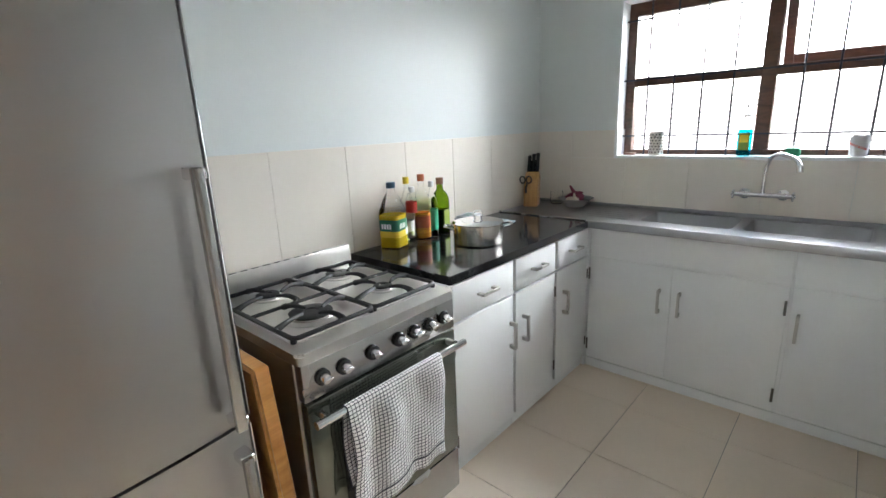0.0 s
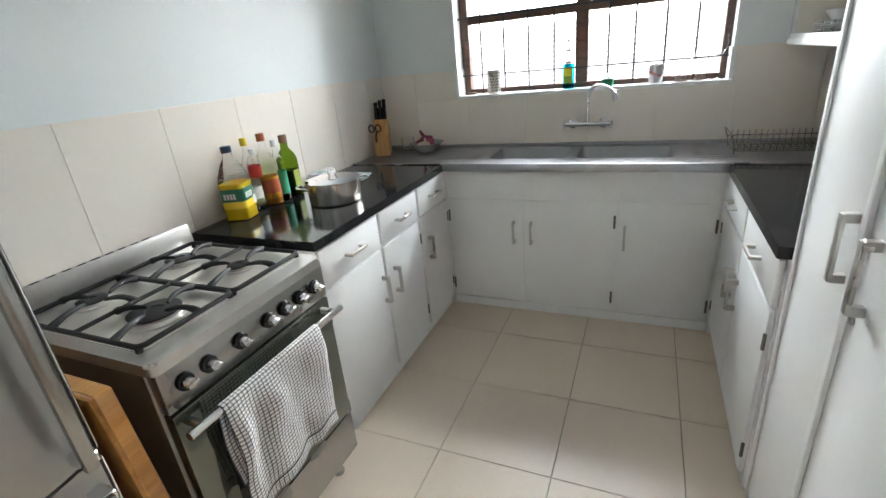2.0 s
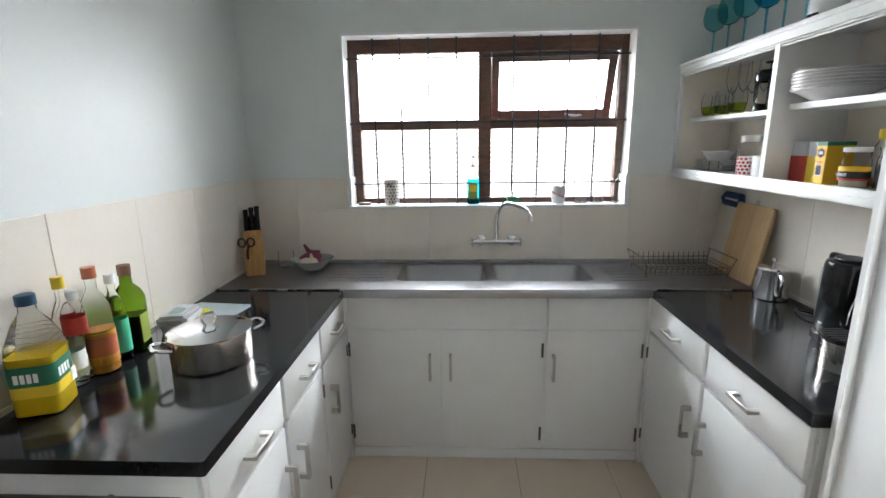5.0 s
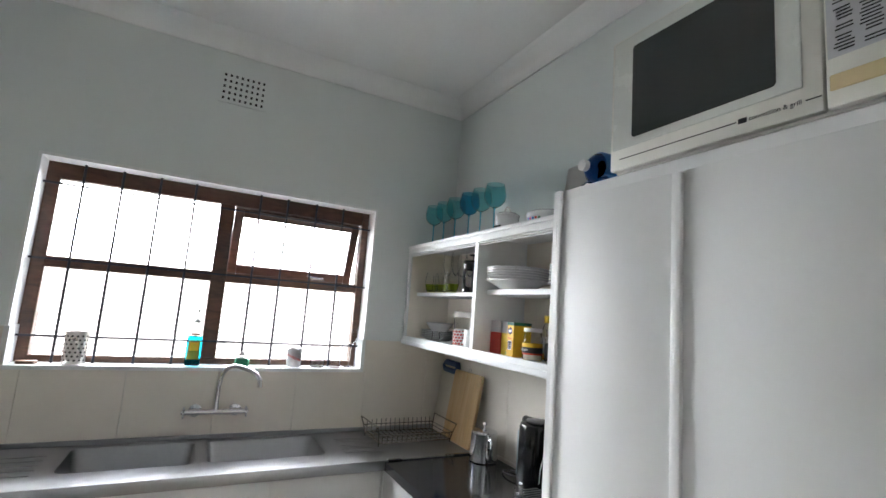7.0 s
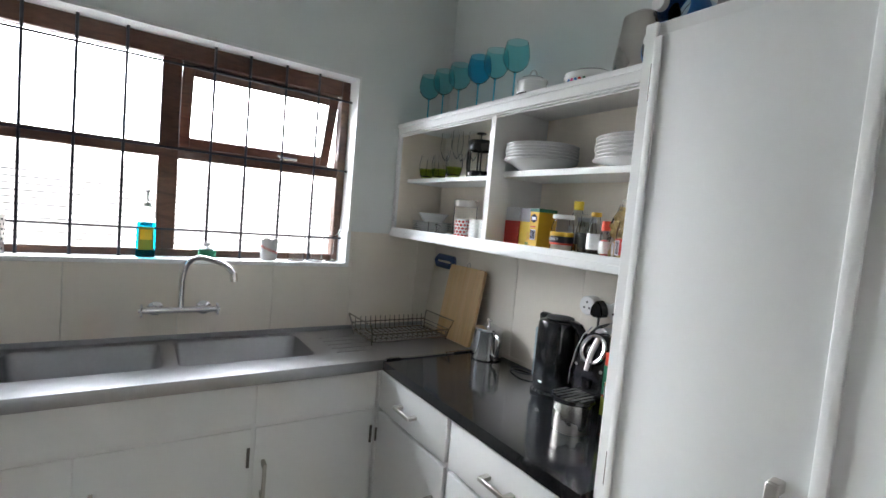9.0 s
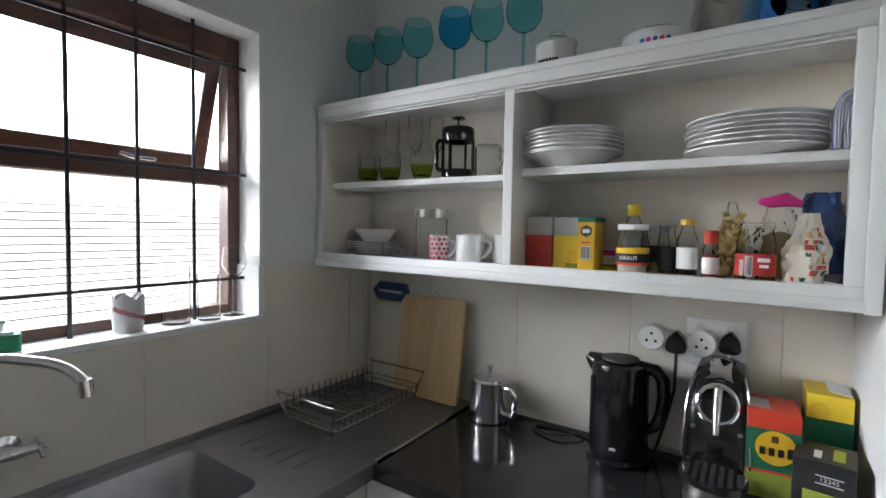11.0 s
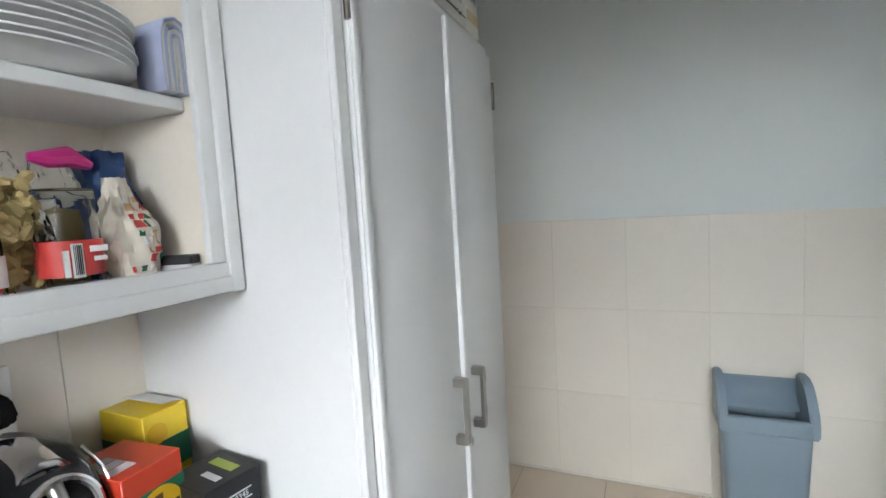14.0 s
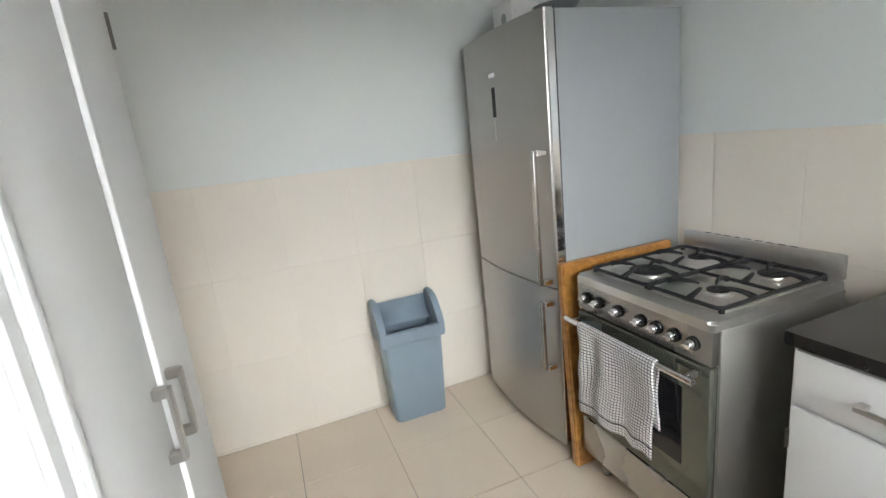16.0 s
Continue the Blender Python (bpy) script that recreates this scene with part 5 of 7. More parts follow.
jar("spice_bottle", 2.39, 1.990, ZL, 0.017, 0.100, 0.8, M_ORANGE, "small sauce bottle with a red cap", [(0.012, 0.05, M_PAPER)], 0.7, "cap", "bottle", M_RED, 0.03)
pj = jar("jar", 2.385, 1.905, ZL, 0.037, 0.124, 0.0, M_BAGFILM, "empty glass pickle jar with a red label and no lid", [(0.016, 0.062, M_RED)], 0.86, fillmat=M_AMBER)
barcode(pj, -0.0375, 0.004, 0.018, 0.014, 0.058)
print_on(pj, -0.038, [(-0.026, -0.004, 0.046, 0.054, M_PAPER), (-0.024, -0.008, 0.034, 0.040, M_PAPER), (0.021, 0.028, 0.016, 0.05, M_PAPER)])


def crumpled(name, x, y, z, w, d, h, mat, label, seed, pinch=0.25, lean=(0, 0), category="bag", patches=()):
    """A soft bag: wide below, gathered towards the top, its skin creased."""
    u = thing(name, pose(x, y, z), label, category, "groceries")
    bm = B()
    nz, na = 30, 44

    def skin(t, th, out=1.0):
        env = (0.86 + 0.3 * math.sin(math.pi * min(1, t * 1.35))) * (1 - (1 - pinch) * max(0, (t - 0.55) / 0.45) ** 1.3)
        n_ = noise.noise((math.cos(th) * 2 + seed, math.sin(th) * 2, t * 5)) * 0.24 + noise.noise((math.cos(th) * 4, math.sin(th) * 4 + seed, t * 11)) * 0.13
        n_ -= 0.30 * abs(noise.noise((math.cos(th) * 3.1 + seed, math.sin(th) * 3.1 - seed, t * 7 + seed))) ** 0.7 * min(1, 0.35 + t)
        rr = env * (1.08 + n_) * out
        return (lean[0] * t + d / 2 * rr * math.copysign(abs(math.cos(th)) ** 0.8, math.cos(th)), lean[1] * t + w / 2 * rr * math.copysign(abs(math.sin(th)) ** 0.8, math.sin(th)), h * t * (1 + 0.04 * n_ * t))

    rings = [[bm.verts.new(skin(k / nz, 2 * math.pi * a / na)) for a in range(na)] for k in range(nz + 1)]
    for a, b in zip(rings, rings[1:]):
        for i in range(na):
            bm.faces.new((a[i], a[(i + 1) % na], b[(i + 1) % na], b[i]))
    bm.faces.new(rings[0])
    bm.faces.new(rings[-1])
    part("bag", bm, mat, u)
    for t0, t1, a0, a1, m_ in patches:
        bm = B()
        grid = [[bm.verts.new(skin(t0 + (t1 - t0) * i / 6, radians(a0 + (a1 - a0) * k / 8), 1.02)) for k in range(9)] for i in range(7)]
        for a, b in zip(grid, grid[1:]):
            for i in range(8):
                bm.faces.new((a[i], a[i + 1], b[i + 1], b[i]))
        part("print", bm, m_, u)
    return u


bag = crumpled("pasta_bag", 2.41, 1.952, ZL, 0.062, 0.06, 0.178, M_BAGFILM, "clear bag of dried pasta shells, folded shut", 3.1)
bm = B()
rnd = random.Random(11)
for k in range(75):
    z = 0.012 + 0.135 * rnd.random()
    c = Vector(((rnd.random() - 0.5) * 0.042, (rnd.random() - 0.5) * 0.042, z))
    e = Vector((rnd.random() - 0.5, rnd.random() - 0.5, rnd.random() - 0.5)).normalized() * 0.012
    f = Vector((rnd.random() - 0.5, rnd.random() - 0.5, rnd.random() - 0.5)).normalized() * 0.006
    tube(bm, arc(c - e, c + f, c + e, 3), [0.004, 0.008, 0.008, 0.004], 6)
part("pasta", bm, M_PASTA, bag)
pb = crumpled("plastic_bag", 2.49, 1.862, ZL, 0.085, 0.075, 0.185, M_BAGFILM, "clear plastic food bag closed with a pink clip", 5.2, 0.55)
part("clip", tube(B(), [(-0.03, 0.040, 0.180), (-0.035, 0.02, 0.178), (-0.03, -0.01, 0.184), (-0.03, -0.040, 0.172)], [0.006, 0.013, 0.016, 0.007], 8), M_PINK, pb, "bright pink clip")
part("contents", lathe(B(), [(0, 0.004), (0.030, 0.005), (0.034, 0.05), (0.028, 0.10), (0, 0.11)], 16), M_PASTA, pb)
crumpled("plastic_bag", 2.50, 1.785, ZL, 0.085, 0.08, 0.200, M_NAVY, "dark blue plastic food bag pushed to the back", 8.7, 0.85)
M_FILM = plain("cloudy_bag_film", (0.72, 0.66, 0.56), 0.3, 0.12)
sb = crumpled("sugar_bag", 2.378, 1.822, ZL, 0.066, 0.052, 0.152, M_FILM, "part-used bag of brown sugar with red and green print", 1.4, 0.5, (0.05, -0.012),
              patches=tuple((0.06 + 0.085 * k, 0.115 + 0.085 * k + 0.02 * (k % 2), 150 + (37 * k) % 40 + 6 * i, 158 + (37 * k) % 40 + 6 * i + 9 * ((k + i) % 2), (M_RED, M_PAPER, M_RED, M_GREEN, M_SUGAR)[(k * 2 + i) % 5]) for k in range(9) for i in range(0, 8, 3)))
carton("card_box", 2.36, 1.765, ZL, 0.03, 0.05, 0.026, M_INK, "small dark printed packet", [(0.004, 0.012, M_GREYCARD)], 25)
crumpled("rolled_bag", 2.43, 2.462, ZL, 0.022, 0.05, 0.105, M_LIME, "rolled olive food packet", 9.9, 0.8)

# ---- on the shelf top ----
ZT = 1.9525


def enamel_pot():
    u = thing("sugar_pot", pose(2.38, 2.372, ZT), "small white enamel pot with a lid and bail handle", "pot")
    part("pot", lathe(B(), [(0, 0), (0.05, 0), (0.053, 0.004), (0.053, 0.07), (0.055, 0.072), (0, 0.072)], 32), M_CHINA, u)
    part("lid", lathe(B(), [(0.056, 0.0725), (0.056, 0.077), (0.04, 0.087), (0.012, 0.092), (0, 0.092)], 32), M_CHINA, u)
    part("handle", tube(B(), arc((0, -0.025, 0.088), (0, 0, 0.145), (0, 0.025, 0.088), 10), 0.0035, 8), M_NICKEL, u)
    bm = B()
    for k in range(7):
        a = radians(150 + 9 * k)
        box(bm, 0.0533 * math.cos(a) - 0.002, 0.0533 * math.sin(a) - 0.003, 0.012, 0.0533 * math.cos(a) + 0.002, 0.0533 * math.sin(a) + 0.003, 0.026)
    part("print", bm, M_INK, u)


enamel_pot()


def biscuit_tin():
    u = thing("tin", pose(2.40, 2.125, ZT) @ Matrix.Scale(0.92, 4), "round white tin with a small coloured print", "tin")
    part("tin_body", lathe(B(), [(0, 0), (0.085, 0), (0.087, 0.004), (0.087, 0.045), (0, 0.045)], 40), M_CHINA, u)
    part("tin_lid", lathe(B(), [(0.0885, 0.034), (0.0895, 0.036), (0.0885, 0.052), (0.07, 0.062), (0, 0.068)], 40), M_CHINA, u)
    for k, (a, m_) in enumerate(((168, M_BLUE), (178, M_PINK), (188, M_BLUE), (198, M_RED), (208, M_GREEN))):
        c, s = math.cos(radians(a)), math.sin(radians(a))
        part("print", lathe(B(), [(0, -0.0006), (0.006, -0.0006), (0.006, 0.0009), (0, 0.0009)], 12), m_, u).matrix_basis = Matrix.Translation((0.0885 * c, 0.0885 * s, 0.022)) @ Vector((c, s, 0)).to_track_quat("Z", "Y").to_matrix().to_4x4()


biscuit_tin()


def steel_kettle():
    u = thing("steel_jug_kettle", pose(2.45, 1.985, ZT), "brushed steel cordless kettle with a black handle", "kettle")
    part("body", lathe(B(), [(0, 0), (0.078, 0), (0.08, 0.01), (0.074, 0.08), (0.062, 0.17), (0.058, 0.205), (0.03, 0.222), (0, 0.225)], 36), M_NICKEL, u)
    part("handle", tube(B(), [(-0.01, -0.055, 0.212), (-0.02, -0.095, 0.21), (-0.022, -0.112, 0.18), (-0.02, -0.108, 0.08), (-0.015, -0.085, 0.025), (-0.01, -0.072, 0.018)], 0.014, 10), M_BLACK, u)
    part("water_gauge", bx(-0.03, -0.083, 0.03, 0.0, -0.06, 0.17, 0.006), M_TEAL, u, "blue water gauge")
    part("base", lathe(B(), [(0, -0.0001), (0.084, 0.0), (0.084, 0.006), (0.0805, 0.0062), (0.0805, 0.0002)], 36), M_BLACK, u)


steel_kettle()


def water_bottle(x, y, z, rz, tilt, label):
    u = thing("water_bottle", pose(x, y, z, 0, tilt, rz), label, "bottle", "large water bottles")
    prof = [(0, 0), (0.05, 0), (0.056, 0.006), (0.056, 0.06), (0.053, 0.066), (0.056, 0.072), (0.056, 0.135), (0.048, 0.165), (0.02, 0.195), (0.016, 0.20), (0.016, 0.21), (0, 0.21)]
    part("shell", lathe(B(), prof, 32), M_PALEBLUE, u)
    part("paper_label", lathe(B(), [(0.0565, 0.074), (0.0575, 0.074), (0.0575, 0.150), (0.0515, 0.158)], 32), M_BLUE, u)
    part("cap", lathe(B(), [(0.017, 0.198), (0.019, 0.198), (0.019, 0.218), (0, 0.219)], 20), M_PAPER, u)


water_bottle(2.50, 1.872, ZT + 0.060, 8, -90, "clear pale blue water bottle lying on its side")
water_bottle(2.49, 1.765, ZT + 0.060, -6, -90, "clear pale blue water bottle lying on its side")
water_bottle(2.52, 1.828, ZT + 0.160, -4, -90, "clear pale blue water bottle lying on two others")


def toaster():
    u = thing("toaster", pose(2.40, 1.645, ZT + 0.001), "steel and black two-slice toaster", "toaster")
    bm = slab(B(), rounded(-0.075, 0.012, 0.075, 0.195, 0.03, 5), -0.02, 0.02)
    m_ = Matrix(((0, 0, 1, -0.02), (1, 0, 0, 0), (0, 1, 0, 0), (0, 0, 0, 1)))
    part("end_plate", bm, M_STEEL, u).matrix_basis = m_
    part("case", slab(B(), rounded(-0.08, 0.01, 0.08, 0.192, 0.045, 6), 0.0205, 0.19), M_BLACK, u).matrix_basis = m_
    part("slot", bx(-0.0415, -0.003, 0.06, -0.0402, 0.003, 0.16), M_BLACKMATT, u)
    part("lever", bx(-0.062, -0.016, 0.152, -0.0402, 0.016, 0.168, 0.005, 2), M_BLACK, u)
    part("dial", lathe(B(), [(0, 0), (0.015, 0), (0.014, 0.012), (0, 0.013)], 20), M_BLACK, u).matrix_basis = pose(-0.0402, 0.0, 0.038, 0, -90, 0)
    for k in range(3):
        part("button", lathe(B(), [(0, 0), (0.005, 0), (0.005, 0.004), (0, 0.005)], 12), M_BLACK, u).matrix_basis = pose(-0.0402, 0.042, 0.034 + 0.024 * k, 0, -90, 0)
    for x in (0.0, 0.15):
        for y in (-0.05, 0.05):
            part("foot", cyl(B(), (x, y, -0.001), (x, y, 0.0125), 0.01, seg=10), M_BLACKMATT, u)


toaster()

# ---- right worktop ----


def black_kettle():
    u = thing("electric_kettle", pose(2.462, 2.196, ZW) @ Matrix.Scale(0.95, 4), "glossy black plastic electric kettle on its base", "kettle")
    part("base", lathe(B(), [(0, 0), (0.085, 0), (0.086, 0.012), (0.078, 0.02), (0, 0.02)], 36), M_BLACK, u)
    part("body", lathe(B(), [(0, 0.021), (0.076, 0.021), (0.080, 0.04), (0.078, 0.16), (0.077, 0.262), (0.072, 0.275), (0.05, 0.282), (0, 0.284)], 40), M_BLACK, u)
    part("lid", lathe(B(), [(0, 0.2845), (0.052, 0.2835), (0.05, 0.289), (0.03, 0.292), (0, 0.2925)], 32), M_BLACKMATT, u)
    bm = B()
    bm2 = tube(bm, [(0, 0.035, 0.252), (0, 0.070, 0.268), (0, 0.092, 0.282)], [0.040, 0.028, 0.012], 14)
    part("spout", bm2, M_BLACK, u)
    hp = [(0, -0.05, 0.272), (0, -0.092, 0.268), (0, -0.112, 0.245), (0, -0.116, 0.20), (0, -0.110, 0.15), (0, -0.094, 0.11), (0, -0.074, 0.098)]
    part("handle", tube(B(), hp, [0.017, 0.018, 0.018, 0.017, 0.016, 0.015, 0.014], 12), M_BLACK, u)
    part("water_gauge", bx(-0.055, 0.050, 0.05, -0.045, 0.068, 0.24, 0.004), M_PALEBLUE, u, "clear water gauge")
    part("brand_print", bx(-0.0815, -0.012, 0.05, -0.079, 0.004, 0.056), M_PAPER, u)


black_kettle()
pts = [(2.48, 2.262, 0.922), (2.525, 2.30, 0.922), (2.54, 2.38, 0.923), (2.52, 2.45, 0.923), (2.48, 2.44, 0.923), (2.47, 2.37, 0.929), (2.51, 2.32, 0.931), (2.55, 2.28, 0.923), (2.555, 2.18, 0.967)]
fine = []
for i in range(len(pts) - 1):
    p = [Vector(pts[max(0, i - 1)]), Vector(pts[i]), Vector(pts[i + 1]), Vector(pts[min(len(pts) - 1, i + 2)])]
    for k in range(6):
        t = k / 6
        fine.append(0.5 * ((2 * p[1]) + (p[2] - p[0]) * t + (2 * p[0] - 5 * p[1] + 4 * p[2] - p[3]) * t * t + (3 * p[1] - p[0] - 3 * p[2] + p[3]) * t ** 3))
single("power_cord", tube(B(), fine, 0.0035, 8), M_BLACKMATT, I4, "loose black kettle cord on the worktop", "cable")


def coffee_machine():
    u = thing("capsule_coffee_machine", pose(2.400, 1.962, ZW) @ Matrix.Scale(1.08, 4), "glossy black and chrome capsule coffee machine", "coffee machine")
    levels = ((0.0, -0.035, 0.16, 0.124), (0.085, -0.045, 0.16, 0.124), (0.095, -0.058, 0.16, 0.122), (0.16, -0.054, 0.16, 0.120), (0.21, -0.040, 0.155, 0.114), (0.245, -0.022, 0.15, 0.104), (0.268, 0.004, 0.14, 0.090), (0.280, 0.035, 0.12, 0.05))
    bm = B()
    rings = [[bm.verts.new((x, y, z)) for x, y in rounded(xa, -w_ / 2, xz, w_ / 2, min(0.022, w_ * 0.4), 5)] for z, xa, xz, w_ in levels]
    for a, b in zip(rings, rings[1:]):
        for i in range(len(a)):
            bm.faces.new((a[i], a[(i + 1) % len(a)], b[(i + 1) % len(a)], b[i]))
    bm.faces.new(rings[0])
    bm.faces.new(rings[-1])
    part("body", bm, M_BLACK, u)
    part("top_cover", tube(B(), [(-0.008, 0, 0.243), (0.05, 0, 0.252), (0.10, 0, 0.245), (0.145, 0, 0.225)], [0.030, 0.037, 0.037, 0.030], 20), M_CHROME, u, "chrome top cover")
    slope = [(-0.044 + 0.42 * (0.034 * math.sin(t)), 0.036 * math.cos(t), 0.215 + 0.036 * math.sin(t)) for t in [2 * math.pi * k / 32 for k in range(32)]]
    part("lever_ring", tube(B(), slope, 0.0055, 8, closed=True), M_CHROME, u, "chrome lever ring")
    part("lever", tube(B(), [(-0.024, 0, 0.245), (-0.050, 0, 0.205), (-0.066, 0, 0.158)], [0.009, 0.008, 0.006], 10), M_NICKEL, u)
    for q in (-1, 1):
        part("side_trim", tube(B(), [(0.0, q * 0.046, 0.266), (-0.024, q * 0.053, 0.242), (-0.044, q * 0.057, 0.20), (-0.058, q * 0.060, 0.14), (-0.058, q * 0.061, 0.10)], 0.0024, 8), M_CHROME, u, "thin chrome edge trim")
        part("screw", lathe(B(), [(0, 0), (0.005, 0), (0.004, 0.002), (0, 0.002)], 10), M_NICKEL, u).matrix_basis = pose(-0.0565, q * 0.042, 0.165, 0, -95, 0)
    t = part("drip_tray", lathe(B(), [(0, 0), (0.050, 0), (0.052, 0.082), (0, 0.082)], 36, -0.105, 0), M_NICKEL, u)
    part("rim", lathe(B(), [(0, 0.0822), (0.058, 0.0822), (0.061, 0.086), (0.060, 0.094), (0.056, 0.095), (0, 0.0945)], 36, -0.105, 0), M_BLACK, t)
    for k in range(7):
        bm = B()
        y = -0.045 + 0.015 * k
        h_ = math.sqrt(0.052 ** 2 - y * y)
        box(bm, -0.105 - h_, y - 0.004, 0.0944, -0.105 + h_, y + 0.004, 0.0958)
        part("grid_bar", bm, M_BLACKMATT, t)
    part("spout", cyl(B(), (-0.055, 0, 0.110), (-0.058, 0, 0.135), 0.015, seg=14), M_BLACK, u)


coffee_machine()

o1 = carton("oats_box", 2.40, 1.862, ZW, 0.094, 0.120, 0.242, M_ORANGE, "red and green oats carton beside the coffee machine", [(0.118, 0.205, M_GREEN), (0.058, 0.112, M_LIME), (0.002, 0.058, M_INK)], 4)
part("print", lathe(B(), [(0, 0), (0.036, 0), (0.036, 0.0012), (0, 0.0012)], 28), M_GOLD, o1).matrix_basis = pose(-0.0617, -0.004, 0.168, 0, -90, 0)
for k in range(4):
    part("print", bx(-0.0640, -0.034 + 0.016 * k, 0.152, -0.0630, -0.024 + 0.016 * k, 0.168 + 0.005 * (k == 0)), M_INK, o1)
part("print", bx(-0.0640, -0.008, 0.180, -0.0630, 0.004, 0.194), M_CORK, o1)
for k in range(3):
    part("print", bx(-0.035 + 0.022 * k, 0.005, 0.2422, -0.016 + 0.022 * k, 0.040, 0.2428), M_GREYCARD, o1)
o2 = carton("rusk_box", 2.505, 1.758, ZW, 0.080, 0.115, 0.268, M_YELLOW, "tall yellow and green carton with an open lid flap", [(0.160, 0.215, M_GREEN), (0.02, 0.125, M_GREEN)], 0)
part("print", lathe(B(), [(0, 0), (0.018, 0), (0.018, 0.0012), (0, 0.0012)], 24), M_GOLD, o2).matrix_basis = pose(-0.0582, 0.018, 0.232, 0, -90, 0)
part("lid_flap", bx(-0.05, -0.04, 0, 0.05, 0.0, 0.0012), M_PAPER, o2, "open white lid flap").matrix_basis = pose(0, 0.002, 0.276, 10, 0, 0)
o3 = carton("coffee_box", 2.325, 1.775, ZW, 0.095, 0.105, 0.187, M_INK, "black coffee capsule carton with pale print", [], -8)
print_on(o3, -0.0525, [(-0.03, 0.012, 0.145, 0.147, M_GREYCARD), (-0.03, 0.012, 0.160, 0.162, M_GREYCARD), (-0.038, 0.03, 0.085, 0.128, M_LIME), (-0.036, 0.028, 0.075, 0.080, M_GREYCARD), (-0.036, 0.022, 0.066, 0.070, M_GREYCARD)])
lettering(o3, "12345", 0.012, Matrix(((0, 0, -1, -0.0545), (-1, 0, 0, -0.009), (0, 1, 0, 0.1535), (0, 0, 0, 1))), M_GREYCARD)
side = Matrix(((-1, 0, 0, 0.0), (0, 0, 1, 0.0482), (0, 1, 0, 0.075), (0, 0, 0, 1)))
lettering(o3, "COFFEE", 0.024, side, M_PAPER)
part("print", lathe(B(), [(0, 0), (0.013, 0), (0.013, 0.001), (0, 0.001)], 20), M_TEAL, o3).matrix_basis = pose(0.02, 0.0477, 0.135, -90, 0, 0)
part("print", bx(-0.03, -0.03, 0.1871, 0.03, -0.012, 0.1877), M_LIME, o3)
part("print", bx(-0.035, 0.005, 0.1871, 0.005, 0.017, 0.1877), M_GREYCARD, o3)


def sockets():
    u = thing("wall_socket", pose(XR - 0.0085, 1.982, 1.18), "white double wall socket plate", "socket", kind="structure")
    part("plate", bx(-0.012, -0.069, 0, 0, 0.069, 0.127, 0.004, 2), M_PAPER, u)
    for y in (-0.035, 0.035):
        part("switch", bx(-0.016, y - 0.008, 0.100, -0.0115, y + 0.008, 0.112, 0.002), M_PAPER, u)
    a = thing("plug_adapter", pose(XR - 0.0215, 2.069, 1.245), "white round double plug adapter with black plugs", "adapter")
    for y in (0.062, -0.058):
        c = part("outlet", lathe(B(), [(0, 0), (0.034, 0), (0.034, 0.034), (0.031, 0.038), (0, 0.038)], 28), M_PAPER, a)
        c.matrix_basis = pose(0, y, 0, 0, -90, 0)
        for dx, dy in ((0.012, 0), (-0.008, 0.011), (-0.008, -0.011)):
            part("hole", lathe(B(), [(0, 0.0381), (0.004, 0.0381), (0.004, 0.0386), (0, 0.0386)], 10, dx, dy), M_BLACKMATT, c)
    part("bridge", bx(-0.032, -0.05, -0.02, -0.001, 0.055, 0.018, 0.006, 2), M_PAPER, a)
    for y, z in ((-0.002, 0.0), (-0.120, 0.008)):
        p = part("plug", B(), M_BLACK, a, "black three-pin plug")
        bm = slab(B(), [(0.0, 0.032), (-0.020, 0.012), (-0.026, -0.018), (-0.016, -0.027), (0.016, -0.027), (0.026, -0.018), (0.020, 0.012)], 0.0, 0.038)
        bmesh.ops.bevel(bm, geom=list(bm.edges), offset=0.004, segments=2, affect="EDGES")
        old = p.data
        p.data = mesh_of(bm, "plug", M_BLACK)
        bpy.data.meshes.remove(old)
        p.matrix_basis = Matrix(((0, 0, -1, -0.0325 if y > -0.1 else 0.004), (-1, 0, 0, y), (0, 1, 0, z), (0, 0, 0, 1)))
    part("cord", tube(B(), [(-0.05, -0.002, -0.02), (-0.052, -0.002, -0.06), (-0.04, 0.0, -0.13), (-0.02, 0.02, -0.22), (-0.03, 0.04, -0.30), (-0.05, 0.05, -0.322)], 0.004, 8), M_BLACKMATT, a)
    part("cord", tube(B(), [(-0.03, -0.120, -0.02), (-0.034, -0.122, -0.05), (-0.03, -0.15, -0.10), (-0.015, -0.165, -0.16), (-0.01, -0.16, -0.25)], 0.003, 8), M_PAPER, a)


sockets()


def teapot():
    u = thing("teapot", pose(2.485, 2.605, ZW) @ Matrix.Scale(1.24, 4), "small polished stainless steel teapot", "teapot")
    part("body", lathe(B(), [(0, 0), (0.050, 0), (0.053, 0.004), (0.0525, 0.020), (0.050, 0.098), (0.051, 0.103), (0.048, 0.105), (0, 0.105)], 40), M_CHROME, u)
    lid = part("lid", lathe(B(), [(0.048, 0.1052), (0.047, 0.109), (0.030, 0.115), (0, 0.1195)], 28), M_CHROME, u)
    part("lid_knob", lathe(B(), [(0.004, 0.119), (0.004, 0.127), (0.010, 0.132), (0.009, 0.140), (0, 0.142)], 16), M_CHROME, lid)
    part("handle", tube(B(), [(-0.012, -0.047, 0.092), (-0.020, -0.074, 0.094), (-0.023, -0.084, 0.082), (-0.022, -0.080, 0.035), (-0.019, -0.072, 0.026), (-0.012, -0.050, 0.024)], 0.0065, 8), M_CHROME, u)
    part("spout", tube(B(), [(0.03, 0.036, 0.070), (0.036, 0.048, 0.086), (0.040, 0.056, 0.102)], [0.014, 0.011, 0.008], 12), M_CHROME, u)


teapot()


